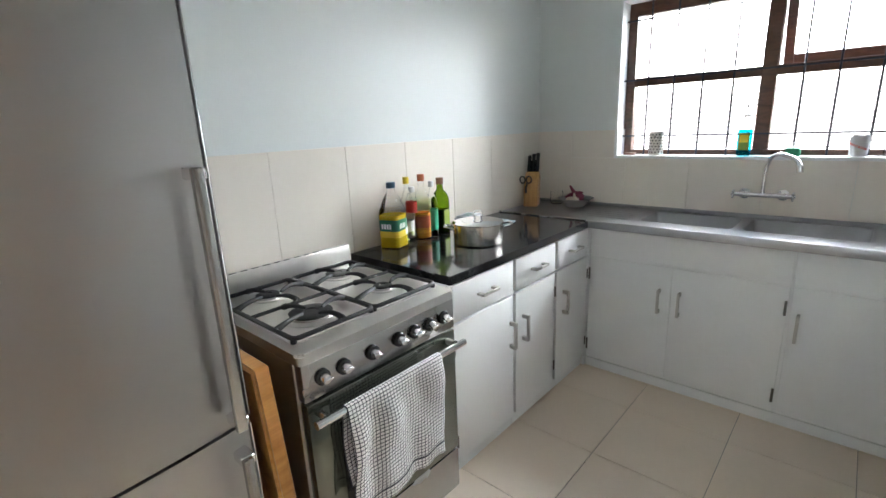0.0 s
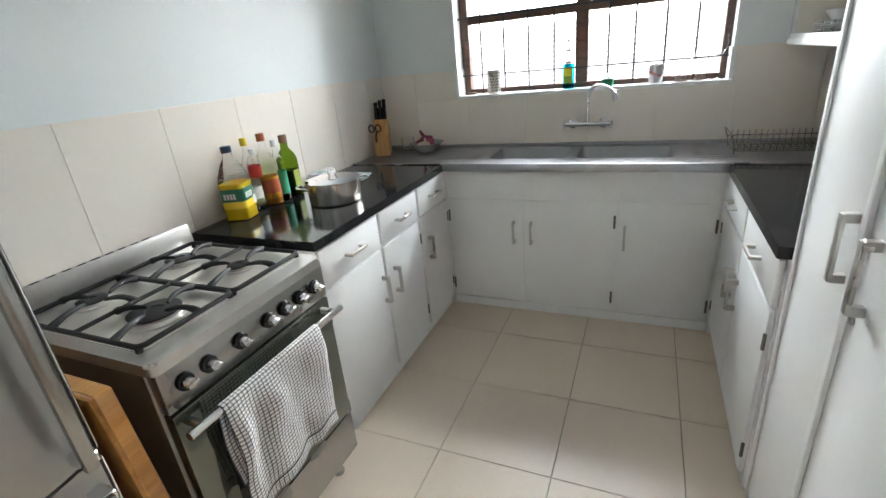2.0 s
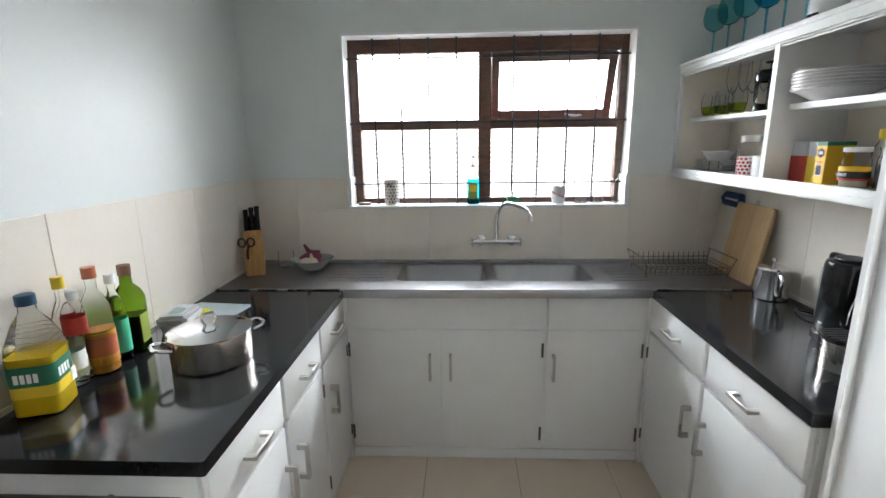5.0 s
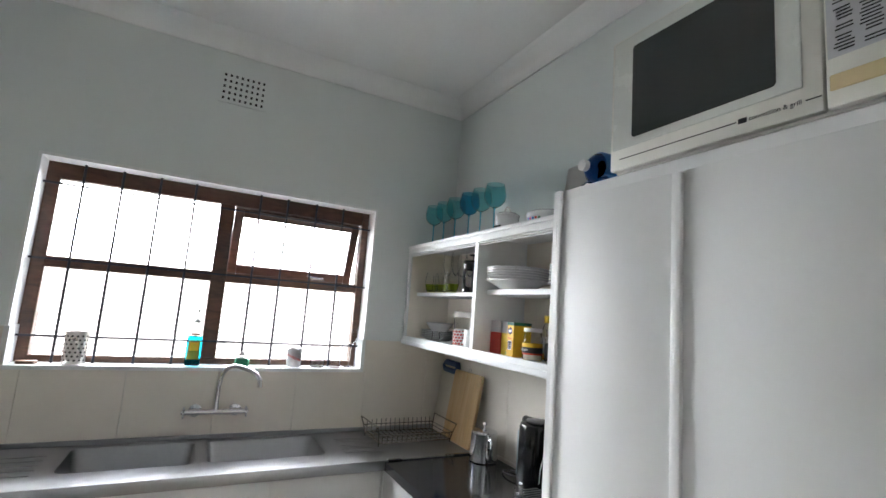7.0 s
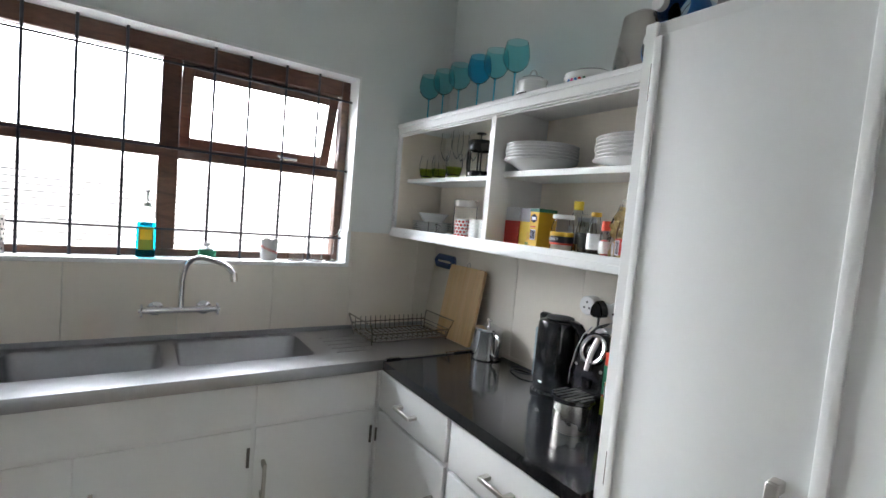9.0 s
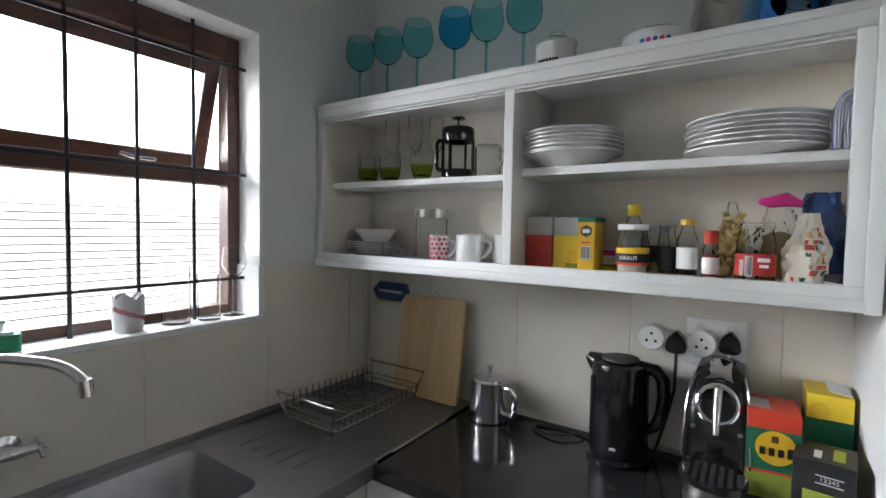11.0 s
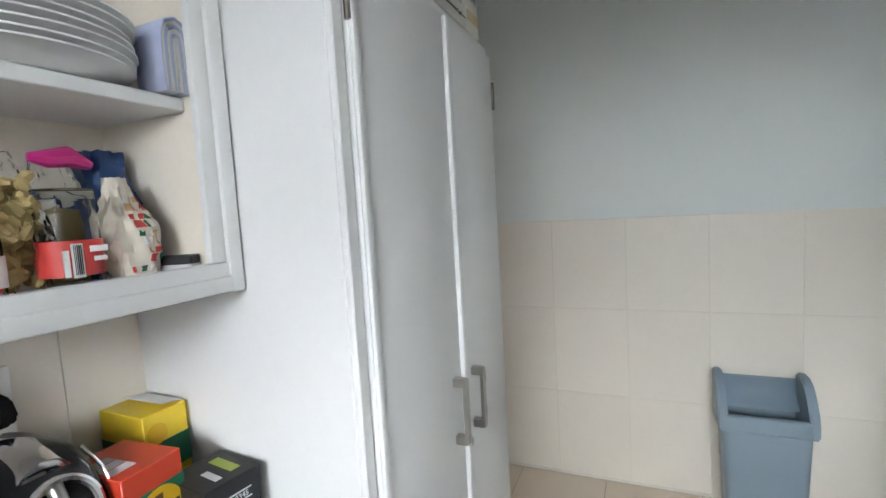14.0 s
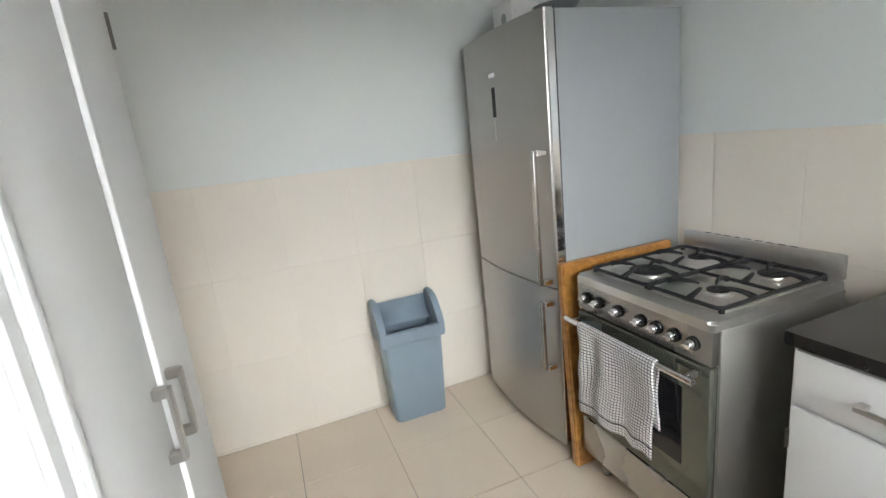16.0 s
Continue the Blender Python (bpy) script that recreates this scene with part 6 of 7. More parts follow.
def chopping_boards():
    for y0, y1, h, mat, label, x, blue in ((2.995, 3.17, 0.365, M_PALEBOARD, "pale board with a blue grip leaning on the wall", 2.505, True), (2.73, 3.005, 0.36, M_BAMBOO, "pale bamboo chopping board leaning on the wall", 2.485, False)):
        u = thing("chopping_board", pose(x, (y0 + y1) / 2, ZW + 0.0065, 0, 9.5 if not blue else 7.5, 0), label, "chopping board", "chopping boards")
        w = (y1 - y0) / 2
        bm = slab(B(), rounded(-w, 0, w, h, 0.014, 4), -0.009, 0.009)
        bmesh.ops.bevel(bm, geom=[e for e in bm.edges if abs(e.verts[0].co.z - e.verts[1].co.z) < 1e-6], offset=0.002, segments=1, affect="EDGES")
        m_ = Matrix(((0, 0, 1, 0), (1, 0, 0, 0), (0, 1, 0, 0), (0, 0, 0, 1)))
        part("board", bm, mat, u).matrix_basis = m_
        if blue:
            part("grip", tube(B(), [(-0.002, -w + 0.012, h - 0.006), (-0.002, -w + 0.016, h + 0.014), (-0.002, w - 0.03, h + 0.016), (-0.002, w - 0.014, h - 0.004), (-0.002, w - 0.03, h - 0.024), (-0.002, -w + 0.03, h - 0.026)], 0.017, 10, closed=True), M_NAVY, u, "dark blue rubber grip")
        else:
            part("hanging_ring", tube(B(), [(0, 0.012 * math.cos(t), h + 0.008 + 0.012 * math.sin(t)) for t in [2 * math.pi * k / 16 for k in range(16)]], 0.002, 6, closed=True), M_NICKEL, u)
            for k in range(1, 6):
                part("lamella_joint", bx(-0.0096, -w + 2 * w * k / 6 - 0.0006, 0.004, -0.0089, -w + 2 * w * k / 6 + 0.0006, h - 0.004), M_BLOCK, u)


chopping_boards()


def dish_rack():
    u = thing("dish_rack", pose(2.270, 2.998, ZW + 0.0065), "empty steel wire dish drying rack on the drainer", "dish rack")
    w, d = 0.195, 0.112
    part("lower_rim", tube(B(), [(x, y, 0.016) for x, y in rounded(-w, -d, w, d, 0.02, 4)], 0.0032, 6, closed=True), M_WIRE, u)
    for y in (-d - 0.006, d + 0.006):
        part("side_rail", tube(B(), [(-w - 0.004, y, 0.052), (w + 0.004, y, 0.052)], 0.0032, 6), M_WIRE, u)
    for y in (-0.055, 0.0, 0.055):
        part("floor_wire", tube(B(), [(-w, y, 0.0125), (w, y, 0.0125)], 0.0022, 5), M_WIRE, u)
    n = 15
    for i in range(n):
        x = -w + 0.012 + (2 * w - 0.024) * i / (n - 1)
        part("wire", tube(B(), [(x, -d - 0.008, 0.054), (x, -d, 0.018), (x, -d + 0.01, 0.016), (x, d - 0.01, 0.016), (x, d, 0.020), (x, d + 0.006, 0.078)], 0.0022, 6), M_WIRE, u)
    for s in (-1, 1):
        e = s * (w + 0.020)
        part("end_rail", tube(B(), [(s * w, -d + 0.012, 0.0), (s * (w + 0.006), -d, 0.045), (e, -d - 0.016, 0.094), (e, d + 0.012, 0.094), (s * (w + 0.006), d, 0.045), (s * w, d - 0.012, 0.0)], 0.0034, 8), M_WIRE, u, "raised end rail")
        for z in (0.034, 0.052):
            part("end_wire", tube(B(), [(s * (w + 0.004), -d, z), (s * (w + 0.004), d, z)], 0.0022, 5), M_WIRE, u)


dish_rack()


# ---- left worktop ----
def oil_bottle():
    u = thing("oil_bottle", pose(0.085, 1.712, ZW, 0, 0, 18) @ Matrix.Scale(1.08, 4), "square plastic sunflower oil bottle, half full", "bottle", "bottles by the stove")
    bm = B()
    rings = []
    for z, w, r in ((0.0, 0.092, 0.016), (0.006, 0.098, 0.018), (0.15, 0.098, 0.018), (0.175, 0.090, 0.02), (0.215, 0.066, 0.02), (0.245, 0.036, 0.0175), (0.268, 0.033, 0.0164)):
        rings.append([bm.verts.new((x, y, z)) for x, y in rounded(-w / 2, -w / 2, w / 2, w / 2, r, 4)])
    for a, b in zip(rings, rings[1:]):
        for i in range(len(a)):
            bm.faces.new((a[i], a[(i + 1) % len(a)], b[(i + 1) % len(a)], b[i]))
    bm.faces.new(rings[0])
    bm.faces.new(rings[-1])
    part("bottle", bm, M_THIN, u)
    part("oil", slab(B(), rounded(-0.0462, -0.0462, 0.0462, 0.0462, 0.017, 4), 0.004, 0.146), M_OIL, u, "golden oil")
    for z0, z1, m_ in ((0.050, 0.128, M_GREEN), (0.050, 0.078, M_YELLOW)):
        q = 0.0497 if m_ is M_GREEN else 0.0500
        bm = B()
        ring = rounded(-q, -q, q, q, 0.019, 4)
        a = [bm.verts.new((x, y, z0)) for x, y in ring]
        b = [bm.verts.new((x, y, z1)) for x, y in ring]
        for i in range(len(a)):
            bm.faces.new((a[i], a[(i + 1) % len(a)], b[(i + 1) % len(a)], b[i]))
        part("paper_label", bm, m_, u)
    for k in range(4):
        part("print", bx(0.0502, -0.03 + 0.013 * k, 0.088, 0.0508, -0.021 + 0.013 * k, 0.11), M_PAPER, u)
        part("print", bx(-0.03 + 0.013 * k, -0.0508, 0.088, -0.021 + 0.013 * k, -0.0502, 0.11), M_PAPER, u)
    part("print", bx(0.0502, 0.02, 0.052, 0.0509, 0.042, 0.085), M_PAPER, u)
    for k in range(4):
        part("grip_rib", tube(B(), [(x, y, 0.168 + 0.012 * k) for x, y in rounded(-0.0455 + 0.004 * k, -0.0455 + 0.004 * k, 0.0455 - 0.004 * k, 0.0455 - 0.004 * k, 0.018, 4)], 0.002, 6, closed=True), M_THIN, u)
    part("cap", lathe(B(), [(0.0185, 0.262), (0.020, 0.262), (0.020, 0.285), (0.018, 0.287), (0, 0.287)], 24), M_CAPBLUE, u, "dark blue screw cap")


oil_bottle()


def tall_bottle(x, y, r, h, glassmat, cap, label, bands=(), fill=None, fmat=None, shoulder=0.6, neck=0.35):
    u = thing("bottle", pose(x, y, ZW) @ Matrix.Scale(1.07, 4), label, "bottle", "bottles by the stove")
    nr = r * neck
    part("bottle_glass", lathe(B(), [(0, 0), (r * 0.95, 0), (r, 0.006), (r, h * shoulder), (r * 0.8, h * (shoulder + 0.09)), (nr, h * (shoulder + 0.2)), (nr, h * 0.94), (0, h * 0.94)], 28), glassmat, u)
    if fill:
        part("contents", lathe(B(), [(0, 0.003), (r * 0.96, 0.007), (r * 0.96, h * fill), (0, h * fill)], 28), fmat, u)
    for z0, z1, m_ in bands:
        part("paper_label", lathe(B(), [(r + 0.0004, z0), (r + 0.0012, z0), (r + 0.0012, z1), (r + 0.0004, z1)], 28), m_, u)
    part("cap", lathe(B(), [(nr + 0.0006, h * 0.90), (nr + 0.004, h * 0.90), (nr + 0.004, h), (0, h)], 20), cap, u)
    return u


tall_bottle(0.068, 1.828, 0.029, 0.30, M_THIN, M_YELLOW, "clear vinegar bottle with a yellow cap", [(0.03, 0.10, M_PAPER), (0.03, 0.05, M_LIME)], 0.45, M_THIN)
tall_bottle(0.088, 1.912, 0.037, 0.305, M_THIN, M_CAPBROWN, "vinegar bottle with an orange cap and red label", [(0.030, 0.12, M_CAPBROWN), (0.030, 0.055, M_GOLD), (0.112, 0.124, M_GOLD)], 0.42, M_AMBER)
tall_bottle(0.058, 1.870, 0.026, 0.25, M_THIN, M_PAPER, "clear sauce bottle with a red label", [(0.13, 0.18, M_RED)], 0.3, M_THIN, 0.75, 0.5)
tall_bottle(0.085, 1.988, 0.028, 0.265, M_THIN, M_PAPER, "clear bottle with a green label", [(0.03, 0.13, plain("mint_label", (0.05, 0.38, 0.22), 0.4))], 0.3, M_THIN)


def olive_oil():
    u = thing("olive_oil_bottle", pose(0.078, 2.062, ZW, 0, 0, 10) @ Matrix.Scale(1.06, 4), "square green glass olive oil bottle", "bottle", "bottles by the stove")
    bm = B()
    rings = []
    for z, w, r in ((0.0, 0.066, 0.010), (0.005, 0.072, 0.012), (0.17, 0.072, 0.012), (0.195, 0.062, 0.018), (0.218, 0.034, 0.0165), (0.255, 0.031, 0.0154)):
        rings.append([bm.verts.new((x, y, z)) for x, y in rounded(-w / 2, -w / 2, w / 2, w / 2, r, 4)])
    for a, b in zip(rings, rings[1:]):
        for i in range(len(a)):
            bm.faces.new((a[i], a[(i + 1) % len(a)], b[(i + 1) % len(a)], b[i]))
    bm.faces.new(rings[0])
    bm.faces.new(rings[-1])
    part("bottle_glass", bm, M_GREENGLASS, u)
    part("contents", slab(B(), rounded(-0.034, -0.034, 0.034, 0.034, 0.011, 4), 0.005, 0.12), plain("dark_olive_oil", (0.035, 0.05, 0.006), 0.2), u)
    part("paper_label", bx(0.0363, -0.024, 0.03, 0.0372, 0.024, 0.12), M_LIME, u)
    part("cap", lathe(B(), [(0.0165, 0.245), (0.0185, 0.245), (0.0185, 0.277), (0, 0.277)], 20), M_CORK, u, "brown cap")


olive_oil()


def cooking_pot():
    u = thing("cooking_pot", pose(0.380, 1.992, ZW, 0, 0, 45), "polished steel casserole pot with its lid on", "pot")
    part("pot", lathe(B(), [(0, 0), (0.112, 0), (0.118, 0.006), (0.120, 0.095), (0.124, 0.097), (0.124, 0.099), (0, 0.099)], 48), M_POT, u)
    lid = part("lid", lathe(B(), [(0.1235, 0.0995), (0.124, 0.103), (0.10, 0.110), (0.05, 0.117), (0, 0.119)], 48), M_CHROME, u)
    part("lid_handle", tube(B(), [(0.012, 0, 0.118), (0.022, 0, 0.138), (0.014, 0, 0.156), (-0.014, 0, 0.156), (-0.022, 0, 0.138), (-0.012, 0, 0.118)], 0.0045, 8), M_CHROME, lid)
    for s in (-1, 1):
        part("handle", tube(B(), [(s * 0.119, -0.038, 0.078), (s * 0.150, -0.036, 0.086), (s * 0.163, -0.018, 0.088), (s * 0.163, 0.018, 0.088), (s * 0.150, 0.036, 0.086), (s * 0.119, 0.038, 0.078)], 0.0055, 8), M_CHROME, u)


cooking_pot()


def egg_carton():
    u = thing("egg_carton", pose(0.115, 2.255, ZW, 0, 0, 8), "grey paper pulp egg carton", "carton")
    bm = B()
    for i in range(2):
        for k in range(3):
            lathe(bm, [(0, 0), (0.016, 0), (0.025, 0.03), (0.0255, 0.034), (0, 0.034)], 12, -0.026 + 0.052 * i, -0.05 + 0.05 * k)
    part("tray", bm, M_CARTON, u)
    bm = box(B(), -0.054, -0.078, 0.0345, 0.054, 0.078, 0.068)
    bmesh.ops.bevel(bm, geom=[e for e in bm.edges if max(v.co.z for v in e.verts) > 0.06 or abs(e.verts[0].co.z - e.verts[1].co.z) > 0.01], offset=0.013, segments=3, affect="EDGES")
    lid = part("lid", bm, M_CARTON, u)
    part("print", bx(-0.03, -0.05, 0.068, 0.03, 0.05, 0.0686), M_GREYCARD, lid)
    for k in range(4):
        part("print", bx(-0.022 + 0.012 * k, -0.042, 0.0687, -0.016 + 0.012 * k, 0.035 - 0.006 * k, 0.0691), M_GREEN, lid)


egg_carton()
single("glass_cutting_board", slab(B(), rounded(-0.12, -0.09, 0.12, 0.09, 0.012, 3), 0, 0.006), plain("pale_blue_glass_board", (0.42, 0.50, 0.52), 0.15), pose(0.15, 2.415, ZW + 0.0005, 0, 0, -6), "pale glass cutting board lying on the worktop", "cutting board")
bm = slab(B(), [(-0.055, -0.05), (0.05, -0.045), (0.055, 0.02), (0.03, 0.05), (-0.05, 0.045)], 0, 0.002)
single("sponge_cloth", bm, plain("yellow_cloth", (0.62, 0.60, 0.03), 0.8), pose(0.095, 2.385, ZW + 0.007), "bright yellow cleaning cloth on the cutting board", "cloth")


def knife_block():
    u = thing("knife_block", pose(0.085, 2.975, ZW + 0.0065, 0, 0, 22) @ Matrix.Scale(1.1, 4), "beech knife block with black-handled knives and scissors", "knife block")
    prof = [(-0.05, 0), (0.045, 0), (0.045, 0.105), (-0.035, 0.205), (-0.082, 0.172)]
    bm = B()
    a = [bm.verts.new((-0.042, y, z)) for y, z in prof]
    b = [bm.verts.new((0.042, y, z)) for y, z in prof]
    bm.faces.new(a)
    bm.faces.new(b[::-1])
    for i in range(len(prof)):
        bm.faces.new((a[i], a[(i + 1) % len(prof)], b[(i + 1) % len(prof)], b[i]))
    bmesh.ops.bevel(bm, geom=list(bm.edges), offset=0.003, segments=2, affect="EDGES")
    bmesh.ops.rotate(bm, verts=bm.verts, cent=(0, 0, 0), matrix=Matrix.Rotation(math.pi, 3, "Z"))
    part("block", bm, M_BLOCK, u)
    for k, (x, s, l) in enumerate(((0.025, 0.3, 0.135), (0.0, 0.3, 0.13), (-0.026, 0.32, 0.12), (0.012, 0.75, 0.105), (-0.018, 0.75, 0.10))):
        y, z = 0.035 + 0.047 * s, 0.205 - 0.033 * s
        d = Vector((0, 0.36, 0.93)).normalized() if k < 3 else Vector((0, 0.40, 0.91)).normalized()
        p = Vector((x, y, z)) - d * 0.012
        part("knife_handle", tube(B(), [p, p + d * 0.02, p + d * l * 0.7, p + d * l], [0.0095, 0.0115, 0.0105, 0.012], 10), M_BLACK, u, "black riveted knife handle")
    bm = B()
    for s in (-1, 1):
        c = Vector((-0.026 + s * 0.019, -0.062, 0.165))
        tube(bm, [c + Vector((0.015 * math.cos(t), -0.006 * math.sin(t), 0.021 * math.sin(t))) for t in [2 * math.pi * k / 16 for k in range(16)]], 0.0045, 6, closed=True)
    tube(bm, [(-0.018, -0.056, 0.148), (-0.026, -0.052, 0.12), (-0.026, -0.052, 0.085)], 0.006, 8)
    part("scissors", bm, M_BLACKMATT, u)


knife_block()


def food_bowl():
    u = thing("plastic_bowl", pose(0.355, 3.075, ZW + 0.0065), "clear shallow bowl holding garlic and red onion", "bowl")
    part("bowl", lathe(B(), [(0, 0), (0.055, 0), (0.062, 0.006), (0.10, 0.05), (0.115, 0.056), (0.114, 0.058), (0.098, 0.052), (0.060, 0.009), (0, 0.004)], 36), M_CLOUDY, u)
    g = single("garlic", lathe(B(), [(0, 0.0), (0.018, 0.002), (0.028, 0.018), (0.022, 0.036), (0.008, 0.046), (0.004, 0.062), (0, 0.063)], 10), M_GARLIC, pose(0.365, 3.035, ZW + 0.015) @ Matrix.Scale(1.35, 4), "pale garlic bulb in the bowl", "garlic")
    single("garlic", lathe(B(), [(0, 0.0), (0.02, 0.002), (0.03, 0.02), (0.022, 0.04), (0.008, 0.05), (0, 0.058)], 10), M_GARLIC, pose(0.318, 3.075, ZW + 0.015, 12, 20, 0) @ Matrix.Scale(1.3, 4), "pale garlic bulb in the bowl", "garlic")
    single("red_onion", lathe(B(), [(0, 0.0), (0.02, 0.003), (0.037, 0.028), (0.028, 0.055), (0.01, 0.07), (0.005, 0.105), (0, 0.11)], 14), M_ONION, pose(0.375, 3.105, ZW + 0.022, 18, -24, 0) @ Matrix.Scale(1.3, 4), "red onion with papery skin in the bowl", "onion")
    bm = B()
    tube(bm, arc((0.29, 3.06, ZW + 0.065), (0.35, 3.06, ZW + 0.09), (0.40, 3.09, ZW + 0.10), 6), [0.004, 0.012, 0.016, 0.018, 0.016, 0.012, 0.003], 7)
    single("onion_skin", bm, M_ONION, I4, "loose dark red onion skin on the bowl", "onion")


food_bowl()
u = thing("storage_jar", pose(0.19, 3.13, ZW + 0.0065), "clear glass jar beside the knife block", "jar")
part("jar", lathe(B(), [(0, 0), (0.04, 0), (0.042, 0.004), (0.042, 0.085), (0.039, 0.085), (0.039, 0.007), (0, 0.006)], 28), M_THIN, u)

# ---- window sill ----
ZS = 1.2462


def utensil_holder():
    u = thing("utensil_holder", pose(0.775, 3.268, ZS), "perforated steel cutlery holder on the window sill", "holder")
    part("cup", lathe(B(), [(0, 0), (0.042, 0), (0.042, 0.138), (0.040, 0.138), (0.040, 0.003), (0, 0.003)], 32), M_NICKEL, u)
    bm = B()
    for k in range(7):
        for a in range(14):
            t = 2 * math.pi * (a + 0.5 * (k % 2)) / 14
            c, s = math.cos(t), math.sin(t)
            m_ = Matrix.Translation((0.0421 * c, 0.0421 * s, 0.018 + 0.017 * k)) @ Vector((c, s, 0)).to_track_quat("Z", "Y").to_matrix().to_4x4()
            bm.faces.new([bm.verts.new(m_ @ Vector((0.0048 * math.cos(q * math.pi / 4), 0.0048 * math.sin(q * math.pi / 4), 0.0004))) for q in range(8)])
    part("holes", bm, M_BLACKMATT, u)


utensil_holder()


def soap_bottle():
    u = thing("dish_soap_bottle", pose(1.232, 3.268, ZS), "clear bottle of blue dish soap with a pump", "bottle")
    bm = B()
    rings = []
    for z, w, d in ((0, 0.06, 0.036), (0.006, 0.066, 0.042), (0.11, 0.066, 0.042), (0.15, 0.060, 0.038), (0.185, 0.030, 0.026), (0.20, 0.026, 0.024)):
        rings.append([bm.verts.new((x, y, z)) for x, y in rounded(-w / 2, -d / 2, w / 2, d / 2, 0.0115, 4)])
    for a, b in zip(rings, rings[1:]):
        for i in range(len(a)):
            bm.faces.new((a[i], a[(i + 1) % len(a)], b[(i + 1) % len(a)], b[i]))
    bm.faces.new(rings[0])
    bm.faces.new(rings[-1])
    part("bottle", bm, M_THIN, u)
    part("soap", slab(B(), rounded(-0.031, -0.019, 0.031, 0.019, 0.010, 4), 0.004, 0.138), glass("blue_soap", (0.0, 0.55, 0.85), 0.05, 1.2), u, "bright blue liquid")
    part("paper_label", bx(-0.026, -0.0222, 0.03, 0.026, -0.0212, 0.12), M_LIME, u)
    part("print", bx(-0.020, -0.0228, 0.07, 0.020, -0.0223, 0.11), M_YELLOW, u)
    part("pump", lathe(B(), [(0.014, 0.2005), (0.014, 0.216), (0.004, 0.219), (0.004, 0.255), (0.009, 0.257), (0.009, 0.268), (0, 0.269)], 16), M_PAPER, u)
    part("nozzle", tube(B(), [(0, 0, 0.263), (0.0, -0.032, 0.262)], [0.006, 0.004], 8), M_PAPER, u)


soap_bottle()
u = thing("scourer_holder", pose(1.452, 3.262, ZS), "green plastic scrubber with a grey knob on the sill", "scrubber")
part("pad", slab(B(), rounded(-0.032, -0.028, 0.032, 0.028, 0.008, 4), 0, 0.038), plain("green_scourer", (0.01, 0.22, 0.10), 0.6), u)
part("knob", lathe(B(), [(0.024, 0.0385), (0.022, 0.044), (0.007, 0.047), (0.006, 0.056), (0.011, 0.062), (0.009, 0.070), (0, 0.071)], 20), M_GREYCARD, u)


def broken_cup():
    u = thing("ceramic_cup", pose(1.705, 3.268, ZS) @ Matrix.Scale(0.9, 4), "white ceramic cup with a jagged rim and red chain print", "cup")
    bm = B()
    n = 30
    outs, ins = [], []
    for z, r in ((0, 0.033), (0.006, 0.038), (0.05, 0.042)):
        outs.append([bm.verts.new((r * math.cos(2 * math.pi * i / n), r * math.sin(2 * math.pi * i / n), z)) for i in range(n)])
    top, topi = [], []
    for i in range(n):
        t = 2 * math.pi * i / n
        h = 0.092 + 0.018 * abs(math.sin(2.5 * t + 0.6)) ** 0.6
        top.append(bm.verts.new((0.041 * math.cos(t), 0.041 * math.sin(t), h)))
        topi.append(bm.verts.new((0.038 * math.cos(t), 0.038 * math.sin(t), h)))
    low = [bm.verts.new((0.035 * math.cos(2 * math.pi * i / n), 0.035 * math.sin(2 * math.pi * i / n), 0.006)) for i in range(n)]
    for a, b in zip(outs + [top, topi], outs[1:] + [top, topi, low]):
        for i in range(n):
            bm.faces.new((a[i], a[(i + 1) % n], b[(i + 1) % n], b[i]))
    bm.faces.new(outs[0])
    bm.faces.new(low)
    part("cup", bm, M_CARTON, u)
    for k in range(9):
        t = radians(200 + 14 * k)
        part("print", tube(B(), [(0.0425 * math.cos(t + 0.07 * math.cos(q)), 0.0425 * math.sin(t + 0.07 * math.cos(q)), 0.055 - 0.004 * (k - 4) + 0.006 * math.sin(q)) for q in [2 * math.pi * i / 10 for i in range(10)]], 0.0012, 5, closed=True), M_RED, u)


broken_cup()
single("soap_bar", slab(B(), rounded(-0.035, -0.02, 0.035, 0.02, 0.012, 4), 0, 0.012), M_CORK, pose(0.62, 3.262, ZS), "flat brown soap bar on the window sill", "soap")

# ---- on the fridge ----
u = thing("steam_iron_box", pose(0.50, 0.08, 1.9425, 0, 0, 12), "white box with a dark oval emblem on the fridge", "box")
part("box", bx(-0.09, -0.075, 0, 0.09, 0.075, 0.16, 0.012, 3), M_PAPER, u)
part("emblem", lathe(B(), [(0, 0), (0.03, 0), (0.03, 0.001), (0, 0.001)], 24), M_GREYSIDE, u).matrix_basis = Matrix.Translation((0.0902, 0.01, 0.08)) @ Matrix.Rotation(radians(90), 4, "Y") @ Matrix.Diagonal((1.0, 0.6, 1, 1))
single("steel_bowl", lathe(B(), [(0, 0), (0.05, 0), (0.09, 0.05), (0.105, 0.07), (0.103, 0.071), (0.087, 0.052), (0.05, 0.005), (0, 0.004)], 36), M_CHROME, pose(0.48, 0.38, 1.9425), "shiny steel mixing bowl on the fridge", "bowl")


# ---- tiles, laid last ----
tile_meshes = {}


def tile_mesh(kind, a, b, t, material):
    key = (kind, round(a, 4), round(b, 4))
    if key not in tile_meshes:
        bm = bx(-a / 2, -b / 2, 0, a / 2, b / 2, t)
        bmesh.ops.bevel(bm, geom=[e for e in bm.edges if min(v.co.z for v in e.verts) > t * 0.9], offset=0.0012, segments=1, affect="EDGES")
        tile_meshes[key] = mesh_of(bm, "tile", material, smooth=False)
    return tile_meshes[key]


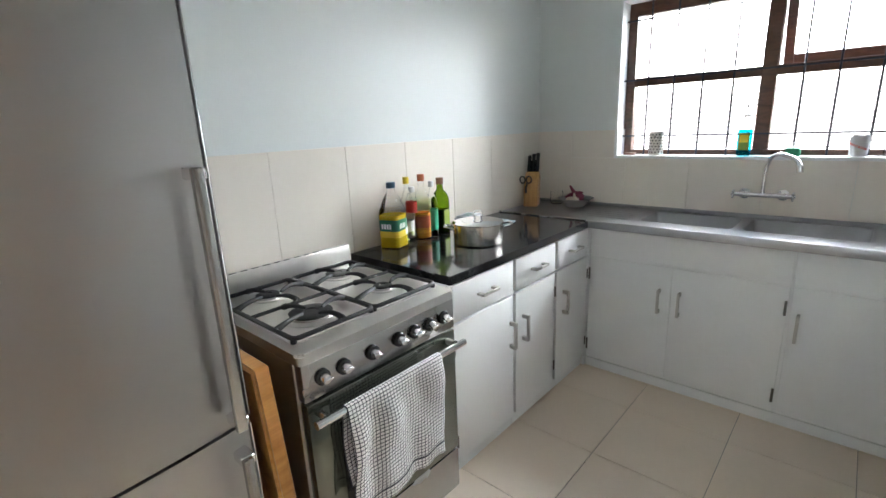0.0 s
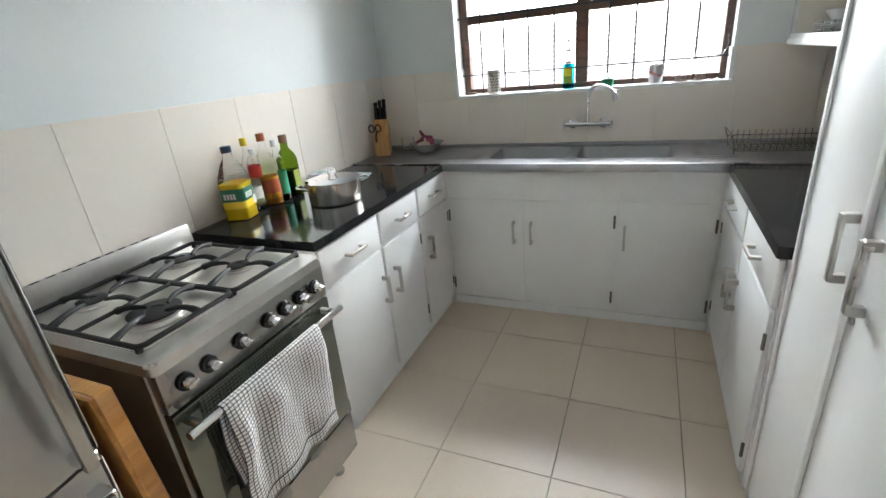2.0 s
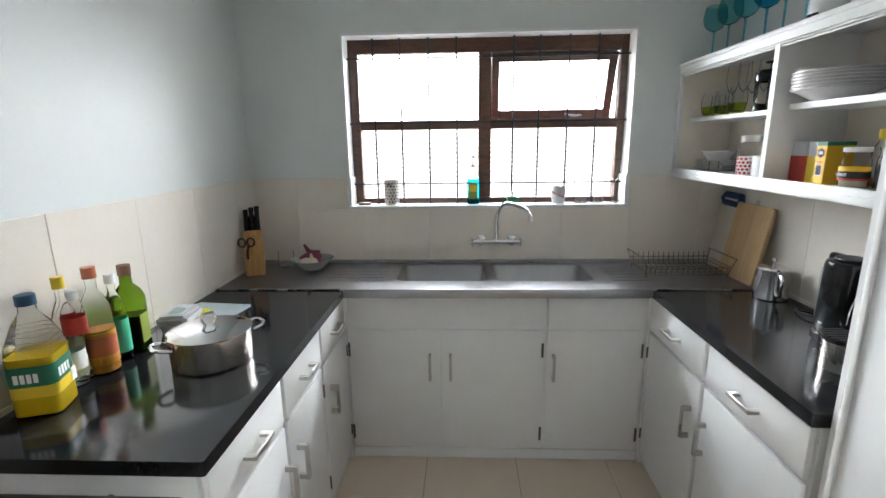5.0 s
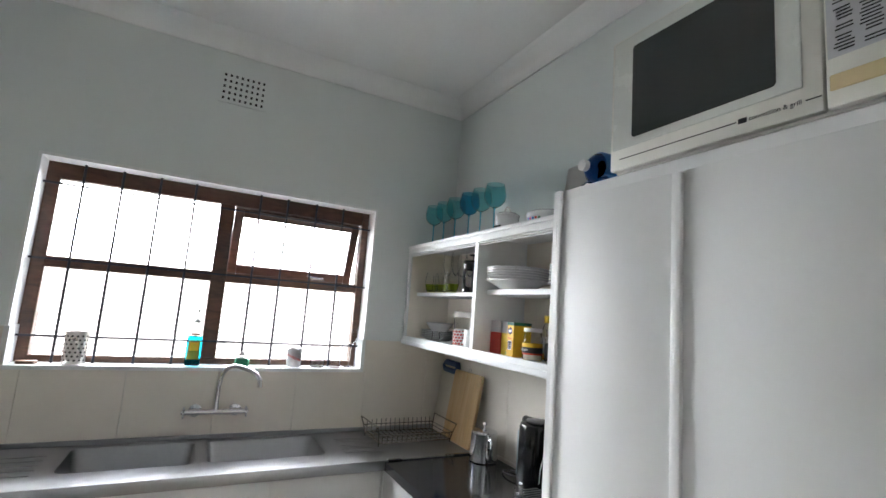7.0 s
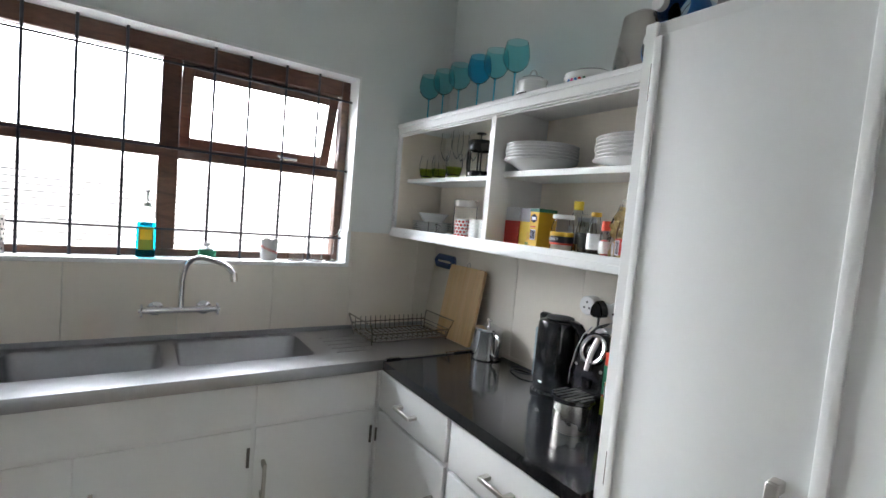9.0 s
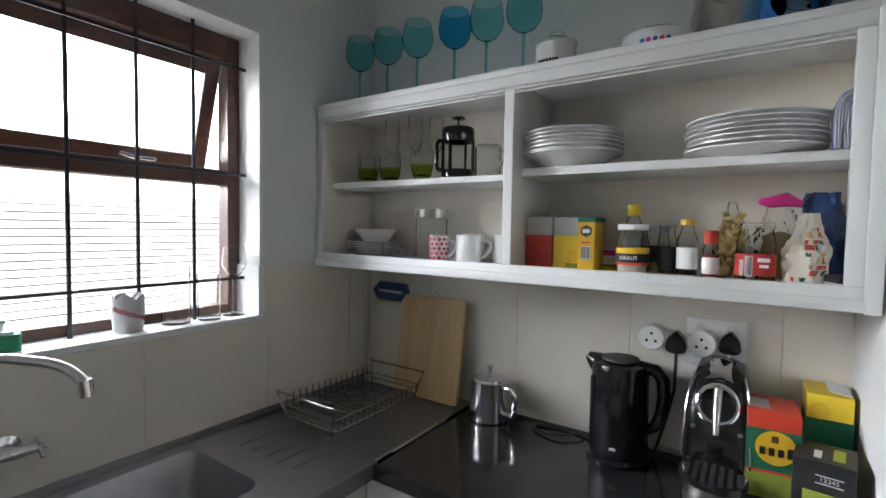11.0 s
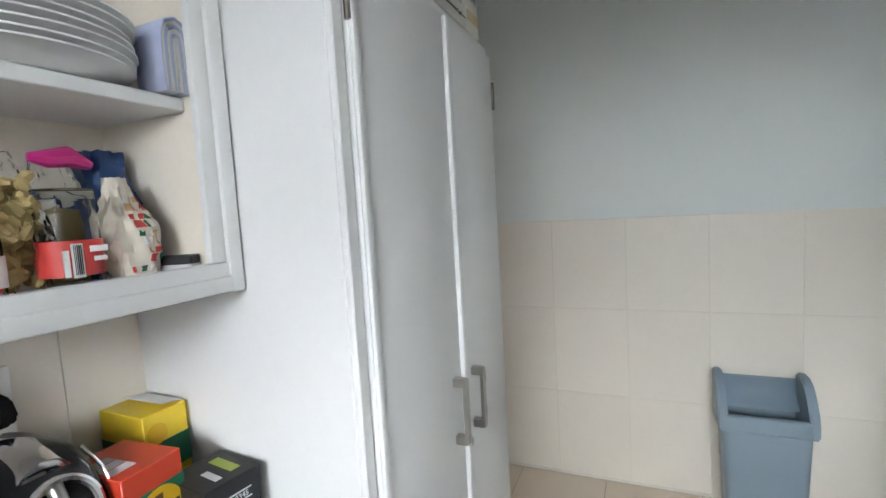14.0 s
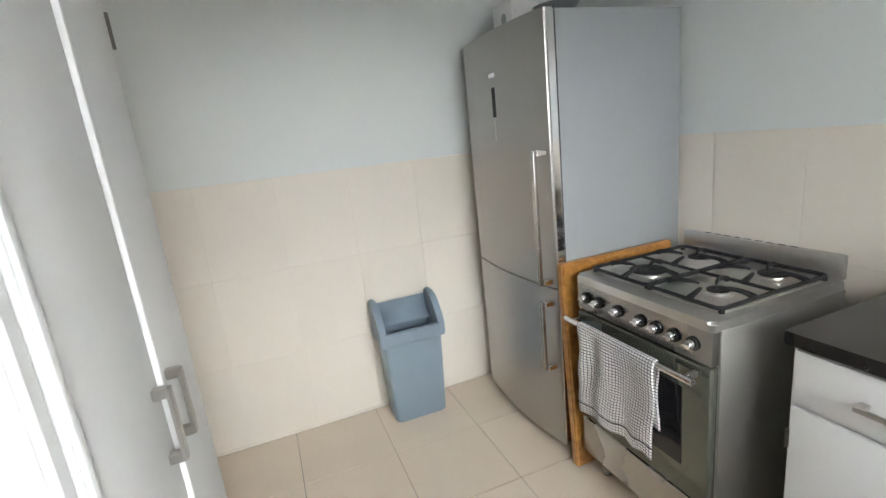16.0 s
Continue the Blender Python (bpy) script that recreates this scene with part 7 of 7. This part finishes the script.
def lay(parent, m, a, b, kind, t, material):
    if a < 0.012 or b < 0.012:
        return
    ob = new("tile", tile_mesh(kind, a, b, t, material))
    ob.parent = parent
    ob.matrix_basis = m


def cuts(lo, hi, start, step):
    k = math.floor((lo - start) / step)
    out = [lo]
    while True:
        k += 1
        v = start + k * step
        if v >= hi - 1e-6:
            break
        if v > lo + 1e-6:
            out.append(v)
    return out + [hi]


J = 0.0007
ZROWS = (0.0, 0.015, 0.475, 0.935, TILE_TOP)


def tile_wall(parent, lo, hi, start, step, at, hole=None):
    """Lays a wall; at(u, z) gives the matrix of a tile whose middle lies u along the wall."""
    us = cuts(lo, hi, start, step)
    for z0, z1 in zip(ZROWS, ZROWS[1:]):
        for u0, u1 in zip(us, us[1:]):
            pieces = [(u0, u1, z0, z1)]
            if hole and z1 > hole[2] and u1 > hole[0] and u0 < hole[1]:
                pieces = [(u0, u1, z0, hole[2])]
                if u0 < hole[0]:
                    pieces.append((u0, hole[0], hole[2], z1))
                if u1 > hole[1]:
                    pieces.append((hole[1], u1, hole[2], z1))
            for p0, p1, q0, q1 in pieces:
                lay(parent, at((p0 + p1) / 2, (q0 + q1) / 2), p1 - p0 - 2 * J, q1 - q0 - 2 * J, "wall", 0.007, M_TILE)


tile_wall(wall_w, YS, YN, 1.163, 0.3665, lambda u, z: Matrix(((0, 0, 1, 0.0005), (1, 0, 0, u), (0, 1, 0, z), (0, 0, 0, 1))))
tile_wall(wall_e, DY1 + 0.076, YN, 2.196, 0.355, lambda u, z: Matrix(((0, 0, -1, XR - 0.0005), (-1, 0, 0, u), (0, 1, 0, z), (0, 0, 0, 1))))
tile_wall(wall_s, 0.0, XR, 0.30, 0.3665, lambda u, z: Matrix(((-1, 0, 0, u), (0, 0, 1, YS + 0.0005), (0, 1, 0, z), (0, 0, 0, 1))))
tile_wall(wall_n, 0.0, XR, 0.25, 0.3665, lambda u, z: Matrix(((1, 0, 0, u), (0, 0, -1, YN - 0.0005), (0, 1, 0, z), (0, 0, 0, 1))), hole=(WX0, WX1, WZ0 - 0.012))
for name, bm, par in (("grout", bx(0.0002, YS, 0, 0.004, YN, TILE_TOP - 0.001), wall_w), ("grout", bx(XR - 0.004, DY1 + 0.076, 0, XR - 0.0002, YN, TILE_TOP - 0.001), wall_e), ("grout", bx(0.004, YS + 0.0002, 0, XR - 0.004, YS + 0.004, TILE_TOP - 0.001), wall_s)):
    part(name, bm, M_GROUT, par)
xs = cuts(0.0, XR, 0.987, 0.452)
ys = cuts(YS, YN, 1.570, 0.448)
for x0, x1 in zip(xs, xs[1:]):
    for y0, y1 in zip(ys, ys[1:]):
        lay(floor, pose((x0 + x1) / 2, (y0 + y1) / 2, -0.0055), x1 - x0 - 0.0034, y1 - y0 - 0.0034, "floor", 0.0055, M_FLOOR)
